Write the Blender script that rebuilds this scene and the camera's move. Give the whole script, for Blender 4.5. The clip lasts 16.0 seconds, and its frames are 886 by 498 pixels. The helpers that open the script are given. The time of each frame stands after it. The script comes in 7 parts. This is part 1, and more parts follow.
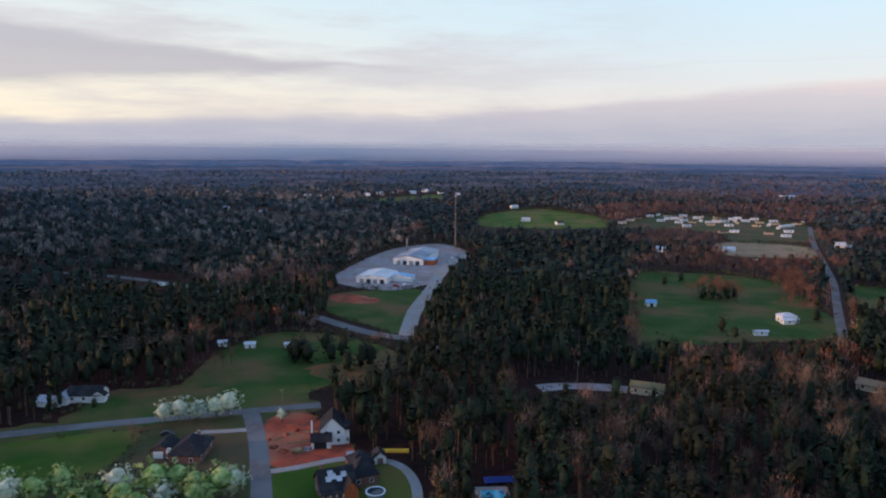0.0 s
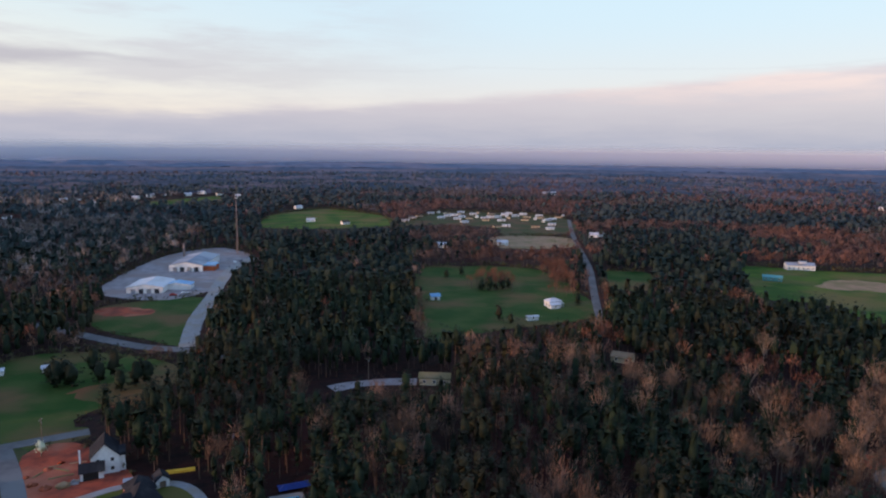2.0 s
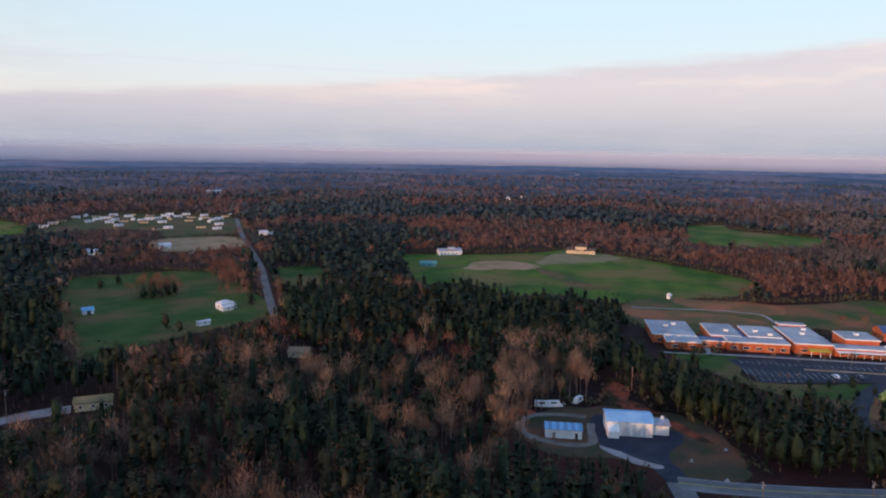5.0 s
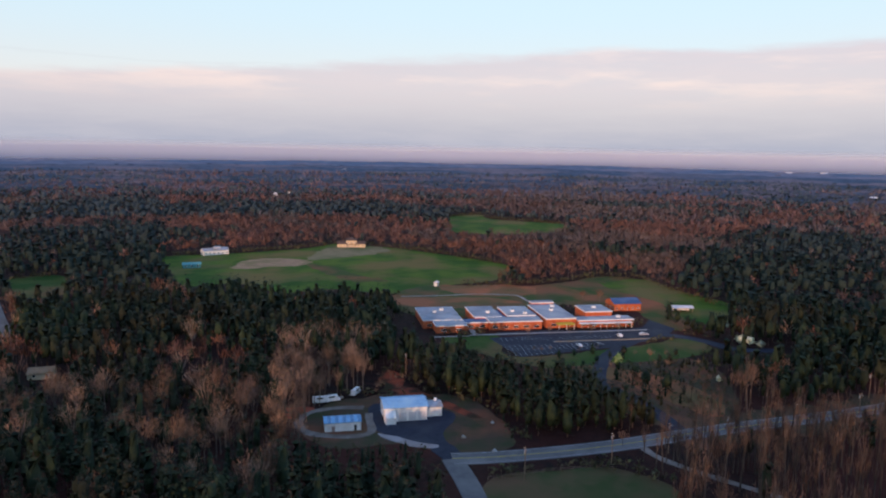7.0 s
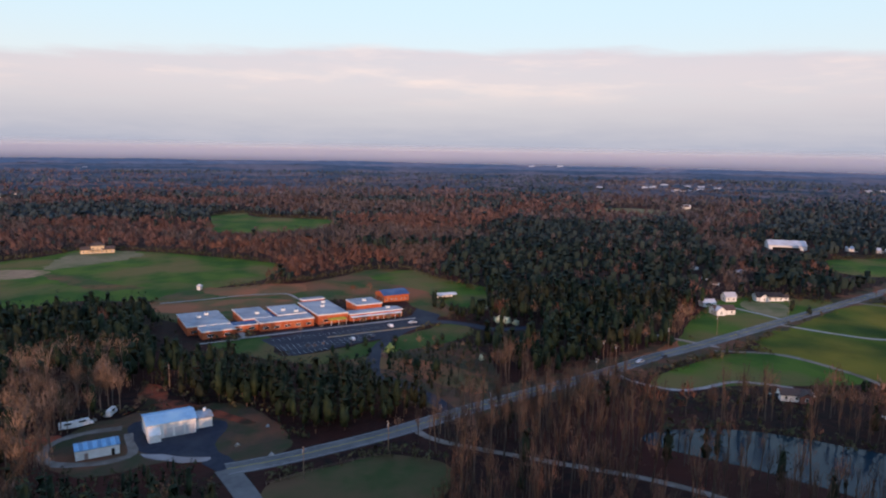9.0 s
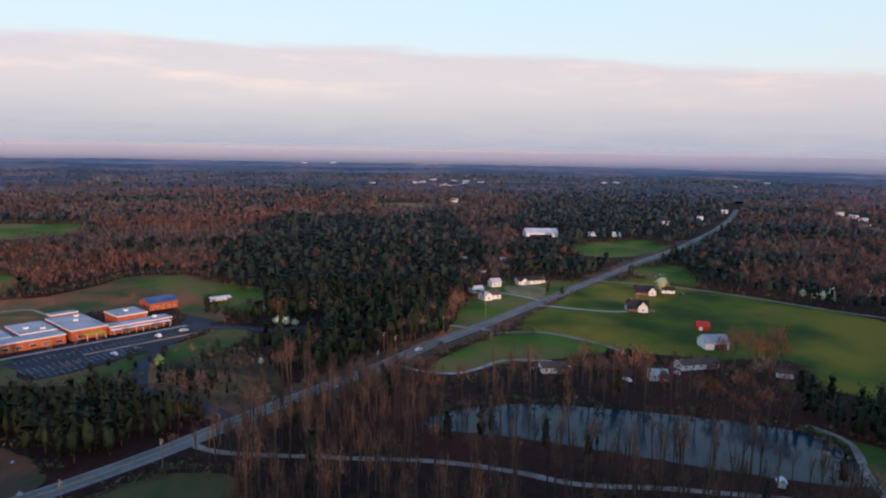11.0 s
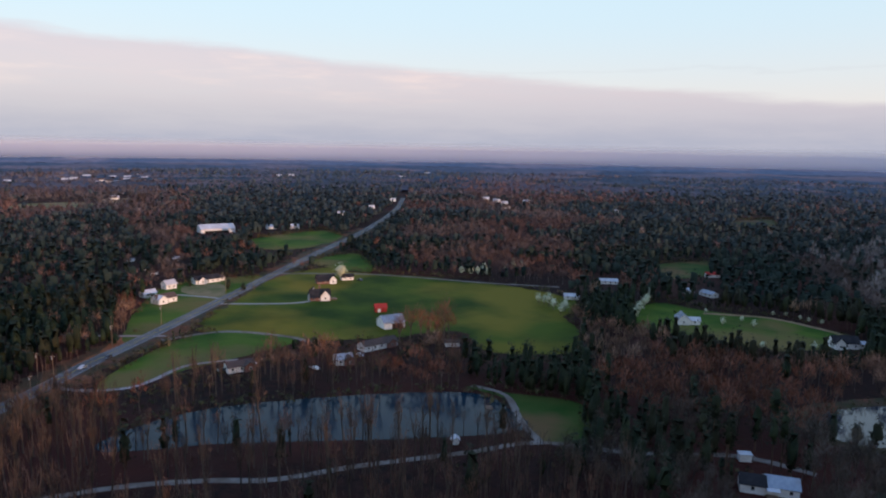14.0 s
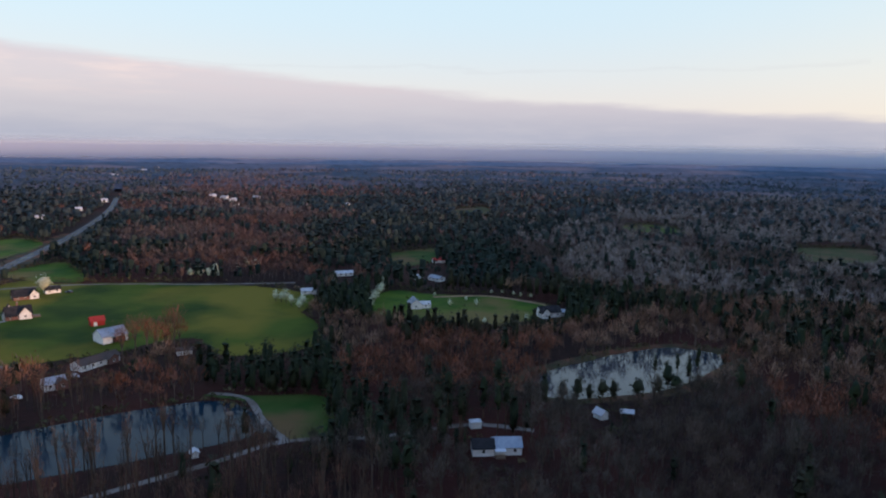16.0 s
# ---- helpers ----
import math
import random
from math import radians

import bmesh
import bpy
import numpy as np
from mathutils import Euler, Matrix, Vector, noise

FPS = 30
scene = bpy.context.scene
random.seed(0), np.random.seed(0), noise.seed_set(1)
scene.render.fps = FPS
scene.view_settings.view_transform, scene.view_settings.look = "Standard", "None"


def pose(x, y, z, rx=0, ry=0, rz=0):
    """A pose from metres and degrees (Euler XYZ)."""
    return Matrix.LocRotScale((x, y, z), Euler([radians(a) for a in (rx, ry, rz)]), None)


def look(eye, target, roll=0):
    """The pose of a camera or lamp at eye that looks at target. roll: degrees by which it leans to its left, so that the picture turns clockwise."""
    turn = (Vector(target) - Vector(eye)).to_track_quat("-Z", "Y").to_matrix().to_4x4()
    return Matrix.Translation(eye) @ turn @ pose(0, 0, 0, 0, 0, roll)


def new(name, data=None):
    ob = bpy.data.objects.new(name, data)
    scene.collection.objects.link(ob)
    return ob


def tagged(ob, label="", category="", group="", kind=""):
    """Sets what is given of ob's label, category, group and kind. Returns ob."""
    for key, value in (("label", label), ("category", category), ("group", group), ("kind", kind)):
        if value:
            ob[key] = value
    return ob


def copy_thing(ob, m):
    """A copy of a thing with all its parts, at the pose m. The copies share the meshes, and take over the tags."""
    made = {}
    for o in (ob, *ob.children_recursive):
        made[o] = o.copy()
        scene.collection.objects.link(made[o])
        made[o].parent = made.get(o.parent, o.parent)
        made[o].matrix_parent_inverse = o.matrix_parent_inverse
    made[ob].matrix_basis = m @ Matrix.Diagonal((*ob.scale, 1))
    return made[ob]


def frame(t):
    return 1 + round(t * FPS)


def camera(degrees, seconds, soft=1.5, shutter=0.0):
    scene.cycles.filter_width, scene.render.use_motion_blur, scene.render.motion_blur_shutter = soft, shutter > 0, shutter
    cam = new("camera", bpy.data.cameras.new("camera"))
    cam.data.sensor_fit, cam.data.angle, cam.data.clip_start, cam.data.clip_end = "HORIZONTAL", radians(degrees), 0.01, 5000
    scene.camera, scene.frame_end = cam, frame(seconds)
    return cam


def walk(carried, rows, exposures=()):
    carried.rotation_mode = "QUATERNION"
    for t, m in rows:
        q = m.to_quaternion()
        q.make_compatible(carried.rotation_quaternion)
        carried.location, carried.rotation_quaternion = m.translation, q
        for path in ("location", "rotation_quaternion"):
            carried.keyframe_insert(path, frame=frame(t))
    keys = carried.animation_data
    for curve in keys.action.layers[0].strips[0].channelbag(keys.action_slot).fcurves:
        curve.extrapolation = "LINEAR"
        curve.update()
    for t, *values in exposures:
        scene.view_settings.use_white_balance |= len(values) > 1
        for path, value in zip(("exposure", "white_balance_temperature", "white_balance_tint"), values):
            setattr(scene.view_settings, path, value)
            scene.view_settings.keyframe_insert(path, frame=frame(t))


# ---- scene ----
# Aerial view of a wooded countryside at first light: the camera hovers 100 m over the ground and turns to its right.
EYE = 100.0
cam = camera(65.14, 16.0, soft=2.1)
TURNS = [  # seconds, yaw, pitch, lean to the left
    (0.0, 0.15, -8.36, 0.43),
    (0.5, -4.20, -8.29, 0.54),
    (1.0, -8.65, -8.25, 0.59),
    (1.5, -13.20, -8.23, 0.63),
    (2.0, -17.54, -8.21, 0.68),
    (2.5, -21.92, -8.14, 0.71),
    (3.0, -26.41, -8.07, 0.78),
    (3.5, -30.84, -8.03, 0.88),
    (4.0, -35.30, -8.02, 0.96),
    (6.5, -58.79, -8.13, 1.06),
    (7.0, -63.47, -8.15, 1.08),
    (7.5, -67.93, -8.17, 1.07),
    (8.0, -72.76, -8.17, 1.04),
    (8.5, -77.76, -8.17, 1.02),
    (9.0, -82.61, -8.16, 1.04),
    (11.5, -105.82, -8.15, 1.03),
    (12.0, -110.49, -8.18, 1.05),
    (12.5, -114.26, -8.19, 1.07),
    (13.0, -118.02, -8.21, 1.10),
    (13.5, -122.34, -8.25, 1.07),
    (14.0, -127.34, -8.28, 1.01),
    (14.5, -132.65, -8.30, 0.97),
    (15.0, -138.17, -8.33, 0.91),
    (15.5, -143.59, -8.36, 0.82),
    (16.0, -149.24, -8.39, 0.83),
]
walk(cam, [(t, pose(0, 0, EYE, 0, 0, yaw) @ pose(0, 0, 0, 90 + pitch) @ pose(0, 0, 0, 0, 0, lean)) for t, yaw, pitch, lean in TURNS])

# ---- light: low warm sun from the west-south-west, high pale sky with a bank of pink cloud ----
SUN_EL, SUN_YAW = 8.0, 100.0
sun_dir = Vector((-math.sin(radians(SUN_YAW)) * math.cos(radians(SUN_EL)), math.cos(radians(SUN_YAW)) * math.cos(radians(SUN_EL)), math.sin(radians(SUN_EL))))
sun_data = bpy.data.lights.new("sun", "SUN")
sun_data.energy, sun_data.angle, sun_data.color = 3.3, radians(1.0), (1.0, 0.57, 0.38)
sun = new("sun", sun_data)
sun.matrix_world = look(sun_dir * 300, (0, 0, 0))

world = bpy.data.worlds.new("sky")
scene.world = world
world.use_nodes = True
wt = world.node_tree
wt.nodes.clear()


def wmath(op, a, b=None, c=None, clamp=False):
    n = wt.nodes.new("ShaderNodeMath")
    n.operation, n.use_clamp = op, clamp
    for i, v in enumerate((a, b, c)):
        if v is None:
            continue
        if isinstance(v, (int, float)):
            n.inputs[i].default_value = v
        else:
            wt.links.new(v, n.inputs[i])
    return n.outputs[0]


def wmix(fac, a, b):
    n = wt.nodes.new("ShaderNodeMix")
    n.data_type = "RGBA"
    for i, v in ((0, fac), (6, a), (7, b)):
        if isinstance(v, (int, float)):
            n.inputs[i].default_value = v
        elif isinstance(v, tuple):
            n.inputs[i].default_value = (*v, 1)
        else:
            wt.links.new(v, n.inputs[i])
    return n.outputs[2]


def wstep(v, lo, hi):
    n = wt.nodes.new("ShaderNodeMapRange")
    n.interpolation_type = "SMOOTHSTEP"
    for i, x in enumerate((v, lo, hi, 0.0, 1.0)):
        if isinstance(x, (int, float)):
            n.inputs[i].default_value = x
        else:
            wt.links.new(x, n.inputs[i])
    return n.outputs[0]


def wnoise(vector, scale, detail=5.0, rough=0.55):
    n = wt.nodes.new("ShaderNodeTexNoise")
    n.inputs["Scale"].default_value, n.inputs["Detail"].default_value, n.inputs["Roughness"].default_value = scale, detail, rough
    wt.links.new(vector, n.inputs["Vector"])
    return n.outputs[0]


sky = wt.nodes.new("ShaderNodeTexSky")
sky.sky_type, sky.sun_disc = "NISHITA", False
sky.sun_elevation, sky.sun_rotation = radians(SUN_EL), radians(-SUN_YAW)
sky.air_density, sky.dust_density = 1.0, 1.5
coord = wt.nodes.new("ShaderNodeTexCoord").outputs["Generated"]
sep = wt.nodes.new("ShaderNodeSeparateXYZ")
wt.links.new(coord, sep.inputs[0])
dx, dy, dz = sep.outputs
stretch = wt.nodes.new("ShaderNodeMapping")
stretch.inputs["Scale"].default_value = (1.0, 1.0, 7.0)
wt.links.new(coord, stretch.inputs["Vector"])
flow = stretch.outputs[0]
bank_side = wmath("ADD", wmath("MULTIPLY", dx, 0.499), wmath("ADD", wmath("MULTIPLY", dy, 0.026), 0.5), clamp=True)   # 1 in the east
sun_side = wmath("SUBTRACT", 1.0, bank_side)
big = wnoise(flow, 1.6)
fine = wnoise(flow, 5.0, 6.0, 0.6)
bank_top = wmath("ADD", 0.035, wmath("MULTIPLY", wmath("POWER", bank_side, 3.2), 0.112))
bank_top = wmath("ADD", bank_top, wmath("MULTIPLY", wmath("SUBTRACT", big, 0.5), 0.025))
bank_top = wmath("ADD", bank_top, wmath("MULTIPLY", wmath("SUBTRACT", fine, 0.5), 0.03))
bank = wstep(wmath("SUBTRACT", bank_top, dz), -0.004, 0.012)
clear = wmix(wstep(dz, 0.0, 0.2), (0.80, 0.71, 0.69), (0.62, 0.78, 0.89))
clear = wmix(wstep(dz, 0.2, 0.8), clear, (0.20, 0.41, 0.90))
glow = wmath("MULTIPLY", wstep(sun_side, 0.30, 0.85), wstep(dz, 0.32, 0.02))
clear = wmix(wmath("MULTIPLY", glow, 0.8), clear, (0.98, 0.87, 0.68))
veil = wmath("MULTIPLY", wmath("MULTIPLY", wstep(wnoise(flow, 2.4, 6.0, 0.6), 0.42, 0.62), wstep(sun_side, 0.26, 0.5)), wstep(dy, -0.25, 0.25))
clear = wmix(wmath("MULTIPLY", veil, 0.7), clear, (0.58, 0.55, 0.61))
yaw = wmath("ARCTAN2", wmath("MULTIPLY", dx, -1.0), dy)   # a long grey cloud bar in the north-west
bar_half = wmath("MULTIPLY", wmath("POWER", wmath("MULTIPLY", yaw, 1.75, clamp=True), 1.3), 0.046)
bar_off = wmath("ABSOLUTE", wmath("SUBTRACT", wmath("ADD", dz, wmath("MULTIPLY", wmath("SUBTRACT", fine, 0.5), 0.035)), 0.108))
bar = wmath("MULTIPLY", wstep(wmath("SUBTRACT", bar_half, bar_off), -0.004, 0.014), wstep(yaw, 1.4, 0.8))
clear = wmix(wmath("MULTIPLY", bar, 0.85), clear, (0.47, 0.44, 0.51))
body = wmix(wstep(dz, 0.0, 0.10), (0.40, 0.43, 0.56), (0.66, 0.57, 0.63))
lit = wmath("MULTIPLY", wstep(wnoise(flow, 3.2, 5.0, 0.6), 0.47, 0.66), wstep(dz, 0.045, 0.10))
body = wmix(wmath("MULTIPLY", lit, 0.6), body, (0.97, 0.73, 0.68))
mottle = wmath("MULTIPLY", wstep(wnoise(flow, 7.0, 6.0, 0.65), 0.35, 0.7), 0.35)
body = wmix(mottle, body, (0.58, 0.56, 0.64))
dome = wmix(bank, clear, body)
add = wt.nodes.new("ShaderNodeMix")
add.data_type, add.blend_type = "RGBA", "ADD"
add.inputs[0].default_value = 0.03
wt.links.new(dome, add.inputs[6])
wt.links.new(sky.outputs[0], add.inputs[7])
back = wt.nodes.new("ShaderNodeBackground")
back.inputs["Strength"].default_value = 1.0
wt.links.new(add.outputs[2], back.inputs["Color"])
wt.links.new(back.outputs[0], wt.nodes.new("ShaderNodeOutputWorld").inputs["Surface"])

# ---- materials ----
MATS = {}


def material(name, c1, c2, scale, c3=None, scale3=0.02, rough=0.85, bump=0.0, bump_scale=None, metal=0.0, spec=0.08, tone=0.0, stretch=(1, 1, 1), lo=0.35, hi=0.65):
    """A surface of two colours mixed by a noise of that scale (per metre), a third in wide patches, and a spread of tone from thing to thing."""
    m = bpy.data.materials.new(name)
    m.use_nodes = True
    nt = m.node_tree
    bsdf = nt.nodes["Principled BSDF"]
    place = nt.nodes.new("ShaderNodeNewGeometry").outputs["Position"]
    mp = nt.nodes.new("ShaderNodeMapping")
    mp.inputs["Scale"].default_value = stretch
    nt.links.new(place, mp.inputs["Vector"])

    def grain(s, detail, a=lo, b=hi):
        n = nt.nodes.new("ShaderNodeTexNoise")
        n.inputs["Scale"].default_value, n.inputs["Detail"].default_value = s, detail
        nt.links.new(mp.outputs[0], n.inputs["Vector"])
        r = nt.nodes.new("ShaderNodeMapRange")
        r.inputs[1].default_value, r.inputs[2].default_value = a, b
        nt.links.new(n.outputs[0], r.inputs[0])
        return r.outputs[0]

    def blend(fac, a, b, kind="MIX"):
        n = nt.nodes.new("ShaderNodeMix")
        n.data_type, n.blend_type = "RGBA", kind
        for i, v in ((0, fac), (6, a), (7, b)):
            if isinstance(v, float):
                n.inputs[i].default_value = v
            elif isinstance(v, tuple):
                n.inputs[i].default_value = (*v, 1)
            else:
                nt.links.new(v, n.inputs[i])
        return n.outputs[2]

    colour = blend(grain(scale, 5.0), c1, c2)
    if c3:
        colour = blend(grain(scale3, 5.0, 0.47, 0.62), colour, c3)
    if tone:
        at = nt.nodes.new("ShaderNodeAttribute")
        at.attribute_name = "tone"
        ob = nt.nodes.new("ShaderNodeObjectInfo")
        s = nt.nodes.new("ShaderNodeMath")
        s.operation = "ADD"
        nt.links.new(at.outputs["Fac"], s.inputs[0])
        nt.links.new(ob.outputs["Random"], s.inputs[1])
        w = nt.nodes.new("ShaderNodeMath")
        w.operation = "FRACT"
        nt.links.new(s.outputs[0], w.inputs[0])
        r = nt.nodes.new("ShaderNodeMapRange")
        r.inputs[3].default_value, r.inputs[4].default_value = 1 - tone, 1 + tone
        nt.links.new(w.outputs[0], r.inputs[0])
        hsv = nt.nodes.new("ShaderNodeHueSaturation")
        nt.links.new(r.outputs[0], hsv.inputs["Value"])
        nt.links.new(colour, hsv.inputs["Color"])
        colour = hsv.outputs[0]
    nt.links.new(colour, bsdf.inputs["Base Color"])
    bsdf.inputs["Roughness"].default_value = rough
    bsdf.inputs["Metallic"].default_value = metal
    bsdf.inputs["Specular IOR Level"].default_value = spec
    if bump:
        n = nt.nodes.new("ShaderNodeTexNoise")
        n.inputs["Scale"].default_value, n.inputs["Detail"].default_value = bump_scale or scale, 6.0
        nt.links.new(mp.outputs[0], n.inputs["Vector"])
        b = nt.nodes.new("ShaderNodeBump")
        b.inputs["Strength"].default_value, b.inputs["Distance"].default_value = 1.0, bump
        nt.links.new(n.outputs[0], b.inputs["Height"])
        nt.links.new(b.outputs[0], bsdf.inputs["Normal"])
    MATS[name] = m
    return m


FLOOR = material("leaf_litter", (0.034, 0.013, 0.010), (0.013, 0.008, 0.007), 0.25, (0.052, 0.015, 0.011), 0.012, bump=0.3, bump_scale=0.6)
GRASS = material("spring_grass", (0.028, 0.074, 0.008), (0.074, 0.116, 0.013), 0.035, (0.14, 0.105, 0.034), 0.018, bump=0.08, bump_scale=2.0, lo=0.40, hi=0.60)
# the golden patches put sunlight on the grass into the base colour
PASTURE = material("sunny_pasture", (0.021, 0.046, 0.004), (0.060, 0.088, 0.007), 0.028, (0.16, 0.125, 0.014), 0.011, bump=0.08, bump_scale=2.0, lo=0.40, hi=0.60)
SPARSE = material("sparse_red_earth", (0.20, 0.09, 0.045), (0.085, 0.085, 0.03), 0.06, (0.30, 0.105, 0.05), 0.03, bump=0.1, bump_scale=1.5)
YARDSOIL = material("trampled_soil", (0.080, 0.048, 0.032), (0.042, 0.046, 0.022), 0.12, (0.15, 0.062, 0.036), 0.05, bump=0.1, bump_scale=1.5)
MEADOW = material("rough_meadow", (0.024, 0.062, 0.010), (0.055, 0.080, 0.018), 0.05, (0.13, 0.080, 0.034), 0.022, bump=0.12, bump_scale=1.5, lo=0.40, hi=0.60)
OLIVE = material("dormant_lawn", (0.070, 0.066, 0.028), (0.040, 0.056, 0.018), 0.10, (0.11, 0.066, 0.036), 0.03, bump=0.06, bump_scale=2.0)
RUST = material("rusty_grass", (0.045, 0.068, 0.018), (0.15, 0.075, 0.038), 0.03, (0.24, 0.085, 0.04), 0.018, bump=0.1, bump_scale=1.5, lo=0.46, hi=0.66)
STRAW = material("dry_grass", (0.24, 0.18, 0.10), (0.17, 0.14, 0.07), 0.15, (0.10, 0.11, 0.04), 0.03, bump=0.08, bump_scale=2.0)
CLAY = material("red_clay", (0.42, 0.085, 0.042), (0.16, 0.045, 0.030), 0.16, (0.36, 0.12, 0.07), 0.06, bump=0.15, bump_scale=0.8)
REDSOIL = material("red_soil_under_litter", (0.26, 0.060, 0.030), (0.06, 0.028, 0.018), 0.12, (0.035, 0.030, 0.014), 0.06, bump=0.15, bump_scale=0.8, lo=0.42, hi=0.58)
TAN = material("bare_tan_soil", (0.34, 0.22, 0.13), (0.26, 0.16, 0.10), 0.2, (0.20, 0.15, 0.07), 0.05, bump=0.05, bump_scale=1.5)
GRAVEL = material("pale_gravel", (0.33, 0.29, 0.285), (0.22, 0.195, 0.195), 0.15, (0.26, 0.20, 0.18), 0.03, bump=0.04, bump_scale=3.0)
ASPHALT = material("worn_asphalt", (0.140, 0.132, 0.130), (0.105, 0.10, 0.10), 0.4, (0.17, 0.16, 0.155), 0.06, rough=0.8, bump=0.01, bump_scale=6.0)
TARMAC = material("fresh_tarmac", (0.030, 0.034, 0.050), (0.022, 0.025, 0.037), 0.5, (0.042, 0.044, 0.055), 0.06, rough=0.75, bump=0.01, bump_scale=6.0)
CONCRETE = material("pale_concrete", (0.32, 0.30, 0.29), (0.25, 0.235, 0.225), 0.5, (0.28, 0.24, 0.20), 0.1, bump=0.01, bump_scale=4.0)
DIRTROAD = material("dirt_track", (0.23, 0.195, 0.17), (0.16, 0.135, 0.115), 0.4, (0.13, 0.10, 0.08), 0.08, bump=0.05, bump_scale=2.0)
PAINT = material("road_paint", (0.42, 0.42, 0.42), (0.30, 0.30, 0.31), 1.0)
BARK = material("grey_bark", (0.17, 0.125, 0.10), (0.085, 0.065, 0.054), 1.2, tone=0.25, bump=0.05, bump_scale=6.0, stretch=(1, 1, 0.3))
PALEBARK = material("pale_bark", (0.36, 0.28, 0.21), (0.20, 0.155, 0.125), 1.0, tone=0.2, bump=0.05, bump_scale=6.0, stretch=(1, 1, 0.3))
# darker copy of the bark: shade by pond and road put into the colour
SHADEBARK = material("shaded_grey_bark", (0.105, 0.078, 0.062), (0.052, 0.040, 0.034), 1.2, tone=0.35, bump=0.05, bump_scale=6.0, stretch=(1, 1, 0.3))
PINEBARK = material("pine_bark", (0.14, 0.085, 0.06), (0.075, 0.05, 0.038), 1.5, tone=0.2, bump=0.05, bump_scale=6.0, stretch=(1, 1, 0.3))
NEEDLES = material("pine_needles", (0.010, 0.020, 0.012), (0.025, 0.035, 0.014), 0.35, (0.024, 0.024, 0.012), 0.02, tone=0.25, rough=0.75, spec=0.15)
TWIGS = material("bare_twigs", (0.270, 0.170, 0.115), (0.150, 0.100, 0.076), 0.08, (0.250, 0.130, 0.088), 0.018, tone=0.5, rough=0.9)
GREYTWIGS = material("grey_bare_twigs", (0.290, 0.240, 0.215), (0.190, 0.160, 0.145), 0.08, (0.25, 0.18, 0.15), 0.012, tone=0.35, rough=0.9)
# two darker twig copies that carry the shade round lake and pond
SHADEGREY = material("shaded_grey_twigs", (0.125, 0.108, 0.092), (0.070, 0.064, 0.058), 0.1, (0.11, 0.080, 0.066), 0.02, tone=0.4, rough=0.9)
SHADETWIGS = material("shaded_bare_twigs", (0.150, 0.095, 0.070), (0.080, 0.056, 0.048), 0.1, (0.14, 0.070, 0.052), 0.02, tone=0.4, rough=0.9)
REDBUD = material("red_budding_twigs", (0.240, 0.098, 0.062), (0.150, 0.072, 0.052), 0.08, tone=0.4, rough=0.9)
BLOSSOM = material("white_blossom", (0.66, 0.66, 0.50), (0.42, 0.46, 0.28), 0.8, tone=0.15, rough=0.8)
FRESHLEAF = material("fresh_leaves", (0.10, 0.20, 0.04), (0.36, 0.42, 0.16), 0.5, tone=0.25, rough=0.7)
SHRUBS = material("shrub_leaves", (0.05, 0.06, 0.025), (0.11, 0.085, 0.045), 0.3, tone=0.35, rough=0.8)
HAZED = {}   # the same woods, ever more haze mixed into their base colours with distance
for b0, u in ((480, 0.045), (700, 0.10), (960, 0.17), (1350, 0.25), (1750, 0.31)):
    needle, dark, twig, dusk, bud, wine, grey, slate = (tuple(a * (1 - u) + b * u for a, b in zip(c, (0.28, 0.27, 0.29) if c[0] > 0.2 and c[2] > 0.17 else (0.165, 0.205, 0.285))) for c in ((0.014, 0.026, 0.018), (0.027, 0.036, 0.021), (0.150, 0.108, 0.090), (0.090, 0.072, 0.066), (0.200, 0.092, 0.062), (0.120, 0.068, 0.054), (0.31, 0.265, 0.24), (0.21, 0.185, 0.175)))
    HAZED[b0] = (material("hazed_pine_needles", needle, dark, 0.03, tone=0.12, rough=0.9, spec=0.05), material("hazed_bare_twigs", twig, dusk, 0.02, wine, 0.006, tone=0.2, rough=0.9, spec=0.05), material("hazed_red_twigs", bud, wine, 0.02, tone=0.2, rough=0.9, spec=0.05), material("hazed_grey_twigs", grey, slate, 0.02, twig, 0.006, tone=0.2, rough=0.9, spec=0.05))
HAZEDWOODS = []
for k in range(6):   # six belts of mixed woods, haze put into the colour, more farther out
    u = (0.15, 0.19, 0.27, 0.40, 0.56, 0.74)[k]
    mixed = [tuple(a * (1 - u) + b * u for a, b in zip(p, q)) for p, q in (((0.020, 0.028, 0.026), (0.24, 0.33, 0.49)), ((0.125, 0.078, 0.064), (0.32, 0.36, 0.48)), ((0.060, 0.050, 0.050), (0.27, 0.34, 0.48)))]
    HAZEDWOODS.append(material("far_woods", mixed[0], mixed[1], 0.0048 - 0.0006 * k, mixed[2], 0.002, rough=1.0, spec=0.0, lo=0.47, hi=0.56, tone=0.25 * (1 - 0.7 * u)))
WHITEWALL = material("white_siding", (0.80, 0.80, 0.79), (0.72, 0.72, 0.71), 1.2, (0.66, 0.65, 0.64), 0.3)
CREAM = material("cream_siding", (0.62, 0.50, 0.33), (0.55, 0.43, 0.28), 1.0)
BRICK = material("red_brick", (0.44, 0.11, 0.045), (0.36, 0.09, 0.04), 1.5, (0.48, 0.15, 0.07), 0.3, bump=0.01, bump_scale=8.0)
BROWNBRICK = material("brown_brick", (0.22, 0.12, 0.10), (0.17, 0.09, 0.08), 1.5, bump=0.01, bump_scale=8.0)
DARKROOF = material("charcoal_shingles", (0.030, 0.029, 0.033), (0.020, 0.020, 0.023), 2.5, (0.042, 0.040, 0.041), 0.3, bump=0.02, bump_scale=6.0)
